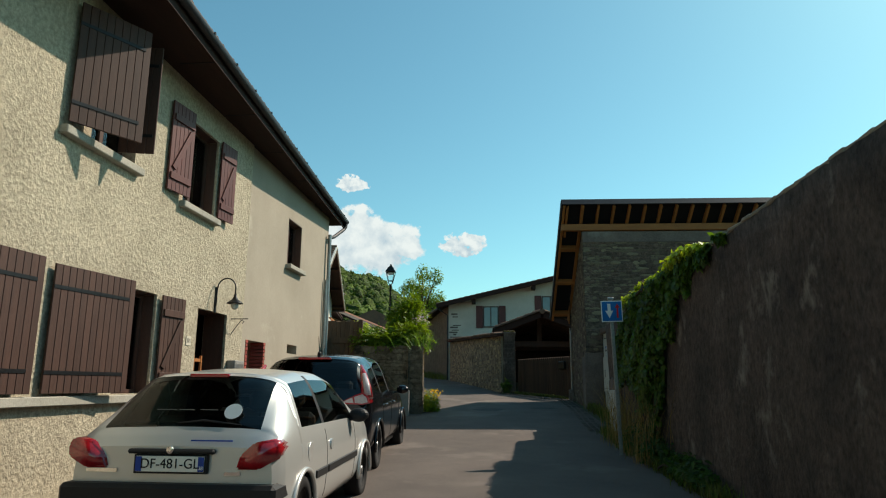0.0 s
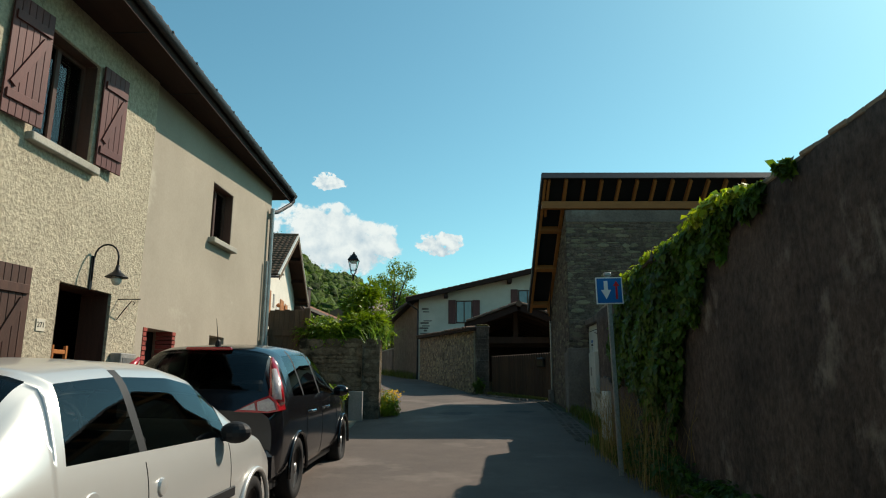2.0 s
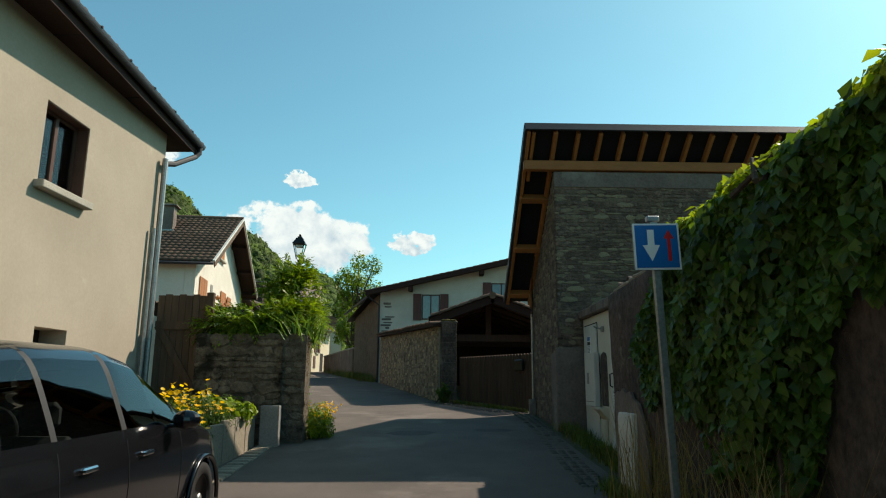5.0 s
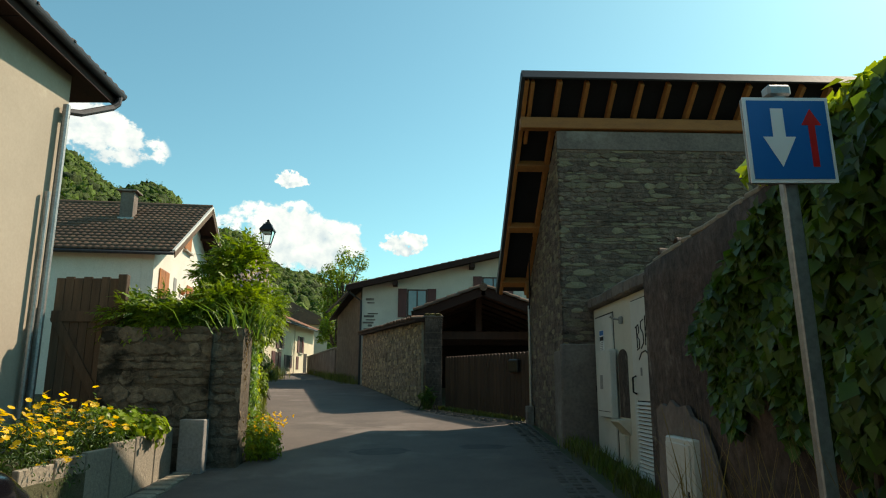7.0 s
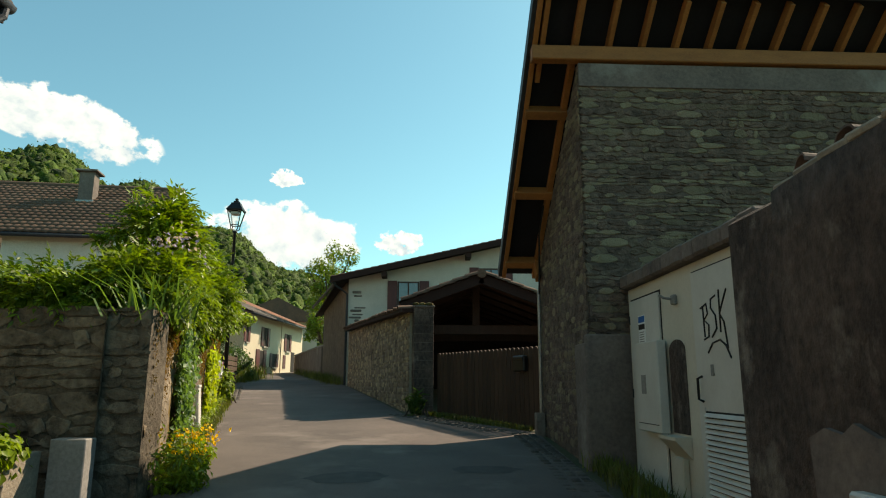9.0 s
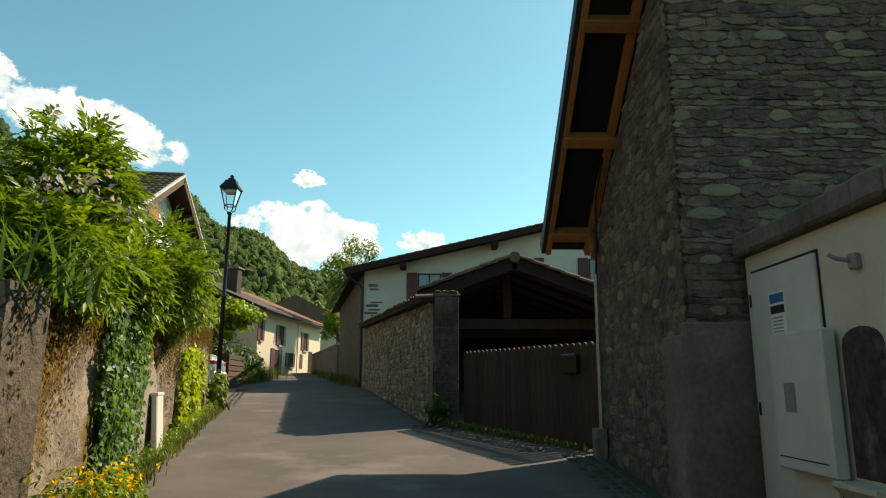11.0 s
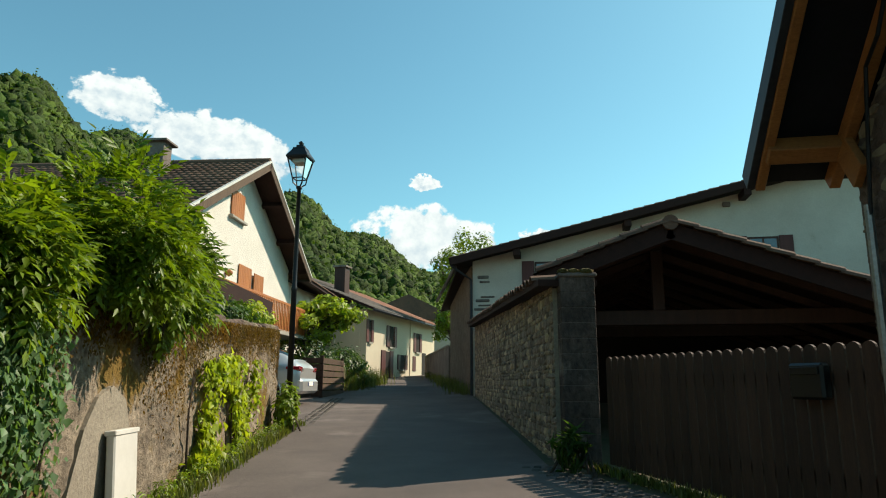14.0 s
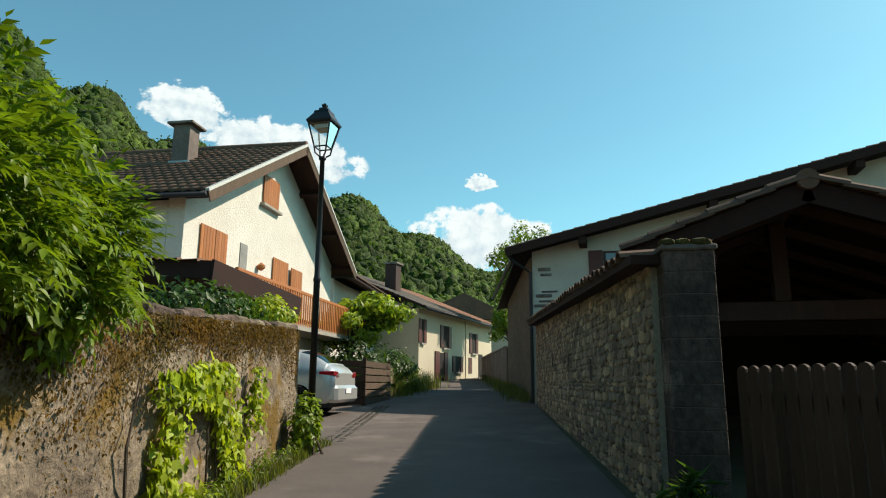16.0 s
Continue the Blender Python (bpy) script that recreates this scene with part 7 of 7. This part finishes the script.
# ---- wooded hill ----
AZ = ((-12, 2.0), (0, 4.5), (5, 6.5), (9.7, 9.6), (13, 11.2), (18, 13.6), (22, 15.7), (28, 17.4), (34.4, 18.6), (41.5, 21.2), (49, 24.5), (60, 27), (80, 27), (110, 20))


def crest_angle(a):
    return float(np.interp(a, [p for p, _ in AZ], [q for _, q in AZ]))


def hill_point(a, f):
    """A point of the hillside, a degrees west of north, f from foot to crest."""
    far = np.interp(a, (-12, 10, 30, 60, 110), (900, 700, 480, 330, 330))
    near = far * 0.28
    rad = near + (far - near) * f
    h = (far * math.tan(radians(crest_angle(a)))) * (f ** 0.85) * (1 + 0.05 * math.sin(a * 0.9) * f)
    return Vector((-rad * math.sin(radians(a)), 20 + rad * math.cos(radians(a)), 2 + h - 14 * f))


vs, fs = [], []
na, nf = 122, 14
for i in range(na + 1):
    for k in range(nf + 1):
        vs.append(tuple(hill_point(-12 + i, k / nf)))
    vs.append(tuple(hill_point(-12 + i, 1.0) + Vector((0, 60, -160))))
q = nf + 2
for i in range(na):
    for k in range(q - 1):
        fs.append((i * q + k, i * q + k + 1, (i + 1) * q + k + 1, (i + 1) * q + k))
hill = tagged(arrays("hill", vs, fs, FOREST, smooth=True), "steep green wooded hillside beyond the village", "hill", kind="structure")
ico = bmesh.new()
bmesh.ops.create_icosphere(ico, subdivisions=2, radius=1)
iv = np.array([v.co[:] for v in ico.verts])
it = np.array([[v.index for v in f.verts] for f in ico.faces])
ico.free()
g = np.random.default_rng(17)
cv, cf = [], []
NT = 11000
for k in range(NT):
    a = -10 + 112 * g.uniform() ** 1.15
    f = 1 - g.uniform(0, 1) ** 1.6 * 0.95
    c = hill_point(a, f)
    dist = math.hypot(c.x, c.y)
    sz = g.uniform(1.8, 4.2) * (0.75 + dist / 900)
    tall = g.uniform() < 0.10
    dv = iv + 0.22 * np.sin(iv[:, [1, 2, 0]] * 5.3 + g.uniform(0, 6, 3)) + g.normal(0, 0.14, iv.shape)
    sc = np.array([0.45, 0.45, 1.5]) if tall else np.array([1, 1, g.uniform(0.9, 1.3)])
    if tall:
        dv[:, :2] *= (1.1 - 0.5 * (dv[:, 2:3] + 1))
    cv.append(dv * sz * 0.85 * sc + np.array([c.x, c.y, c.z + sz * 0.55]))
    cf.append(it + k * len(iv))
tagged(arrays("hillside_trees", np.concatenate(cv), np.concatenate(cf), FOREST), "dense mixed green forest on the hillside", "forest", kind="stuff")

pick = g.integers(0, NT, 170000)
crown = np.stack(cv)[pick, g.integers(0, len(iv), 170000)]
mid = np.stack([c.mean(0) for c in cv])[pick]
out_ = crown - mid
out_ /= np.linalg.norm(out_, axis=1)[:, None] + 1e-9
far_leaf = leaf_cloud("hillside_foliage", mid + (crown - mid) * g.uniform(0.85, 1.4, (170000, 1)), out_ * 0.6 + [0, 0, 0.5], 1.35, leafy("forest_leaf", (0.06, 0.105, 0.010), (0.022, 0.046, 0.007), 0.8), None, ratio=0.8, seed=18, kind="stuff")
tagged(far_leaf, "leafy outer foliage of the hillside forest", "foliage")

# ---- clouds, far off ----
def glowing_cloud(seed, aspect):
    """Glowing billows with sun and shade painted in, thinning out to clear air towards a ragged edge."""
    m = bpy.data.materials.new("glowing_cloud")
    m.use_nodes = True
    nd, ln = m.node_tree.nodes, m.node_tree.links.new
    nd.remove(nd["Principled BSDF"])
    tc = nd.new("ShaderNodeTexCoord")

    def calc(op, a, b=None, c=None, clamp=False):
        x = nd.new("ShaderNodeMath")
        x.operation, x.use_clamp = op, clamp
        for sock, v in zip(x.inputs, (a, b, c)):
            if v is None:
                continue
            if isinstance(v, (int, float)):
                sock.default_value = v
            else:
                ln(v, sock)
        return x.outputs[0]

    def billow(shift, scale, detail):
        mp = nd.new("ShaderNodeMapping")
        mp.inputs["Scale"].default_value = (aspect, 1, 1)
        mp.inputs["Location"].default_value = (seed * 3.7 + shift[0], seed * 1.3, shift[1])
        ln(tc.outputs["Object"], mp.inputs["Vector"])
        n = nd.new("ShaderNodeTexNoise")
        n.inputs["Scale"].default_value, n.inputs["Detail"].default_value, n.inputs["Roughness"].default_value = scale, detail, 0.58
        ln(mp.outputs[0], n.inputs["Vector"])
        return n.outputs["Fac"]
    sep = nd.new("ShaderNodeSeparateXYZ")
    ln(tc.outputs["Object"], sep.inputs[0])
    u, v = sep.outputs["X"], sep.outputs["Z"]
    vlow = calc("MULTIPLY", calc("MINIMUM", v, 0.0), 1.25)
    vh = calc("MAXIMUM", v, 0.0)
    r2 = calc("ADD", calc("MULTIPLY", u, u), calc("ADD", calc("MULTIPLY", vlow, vlow), calc("MULTIPLY", vh, vh)))
    base = calc("SUBTRACT", 1.0, r2)
    n1, n2 = billow((0, 0), 1.7, 9.0), billow((-0.16, -0.2), 1.7, 5.0)
    big = billow((2.0, 1.0), 0.9, 2.0)
    d = calc("ADD", calc("MULTIPLY", calc("SUBTRACT", n1, 0.5), 3.3), calc("ADD", calc("MULTIPLY", calc("SUBTRACT", big, 0.5), 1.8), calc("SUBTRACT", calc("MULTIPLY", base, 1.35), 0.38)))
    d = calc("MINIMUM", d, calc("MULTIPLY", base, 2.5))
    a = nd.new("ShaderNodeMapRange")
    a.interpolation_type = "SMOOTHSTEP"
    a.inputs["From Min"].default_value, a.inputs["From Max"].default_value = 0.0, 0.34
    ln(d, a.inputs["Value"])
    # painted self-shadow: shifted noise whitens sunward billows and greys the others
    lit = calc("ADD", calc("MULTIPLY", calc("SUBTRACT", n1, n2), 2.6), calc("ADD", 0.68, calc("MULTIPLY", v, 0.35)), None, True)
    col = nd.new("ShaderNodeMix")
    col.data_type = "RGBA"
    col.inputs[6].default_value, col.inputs[7].default_value = (0.50, 0.63, 0.70, 1), (0.88, 0.94, 0.91, 1)
    ln(lit, col.inputs[0])
    em, tp, mx = nd.new("ShaderNodeEmission"), nd.new("ShaderNodeBsdfTransparent"), nd.new("ShaderNodeMixShader")
    em.inputs["Strength"].default_value = 0.86
    ln(col.outputs[2], em.inputs["Color"])
    ln(a.outputs[0], mx.inputs[0])
    ln(tp.outputs[0], mx.inputs[1])
    ln(em.outputs[0], mx.inputs[2])
    ln(mx.outputs[0], nd["Material Output"].inputs["Surface"])
    return m


def cloud(az, el, w, h, seed, roll=0.0):
    """A cloud on the sky backdrop 2 km off, az degrees west of north, el degrees up, w by h degrees."""
    R = 2200.0
    a, e = radians(az), radians(el)
    c = Vector((-R * math.sin(a), 20 + R * math.cos(a), R * math.tan(e)))
    sx, sz = R * math.tan(radians(w / 2)), R * math.tan(radians(h / 2))
    ob = arrays("backdrop_cloud", [(-1, 0, -1), (1, 0, -1), (1, 0, 1), (-1, 0, 1)], [(0, 1, 2, 3)], glowing_cloud(seed, w / h))
    ob.matrix_world = Matrix.Translation(c) @ Matrix.Rotation(a, 4, "Z") @ Matrix.Rotation(-e, 4, "X") @ Matrix.Rotation(radians(roll), 4, "Y") @ Matrix.Diagonal((sx, 1, sz, 1))
    return tagged(ob, "white heaped summer cloud in the blue sky", "cloud", kind="structure")


cloud(11.7, 12.0, 15.5, 9.0, 1)
cloud(11.7, 17.2, 3.6, 2.5, 2)
cloud(1.3, 12.2, 5.2, 3.2, 3)
cloud(29.4, 19.5, 16.0, 7.4, 4, 14)
cloud(37.8, 21.8, 9.0, 7.0, 5)

# ---- stones of the large walls ----
rubble(B, Matrix.Rotation(radians(-90), 4, "Z"), [q for q in courses(0.0, 7.5, 0.2, 5.66, (0.03, 0.12), (0.07, 0.38), 3)], STONE, 0.018, 290, lambda q: q[0] * 0.6 + abs(q[1] - 3.5) * 0.3, 3)
side = [q for q in courses(0.0, 3.1, 0.2, 6.0, (0.03, 0.13), (0.05, 0.3), 4) if q[1] + q[3] / 2 < 6.0 - 0.72 * q[0]]
rubble(B, Matrix.Translation((0.004, 0, 0)) @ Matrix.Diagonal((-1, 1, 1, 1)), side, STONE, 0.011, 0, lambda q: q[1], 4)
sw = [q for q in courses(0.0, SWL, 0.7, 3.95, (0.05, 0.13), (0.07, 0.26), 6) if q[1] + q[3] / 2 < 3.42 + 0.0425 * q[0] and q[1] > 0.75 + 0.04 * q[0]]
rubble(SW, Matrix.Translation((0.022, 0, 0)) @ Matrix.Diagonal((-1, 1, 1, 1)), sw, PALE_STONE, 0.022, 290, lambda q: q[0], 6)
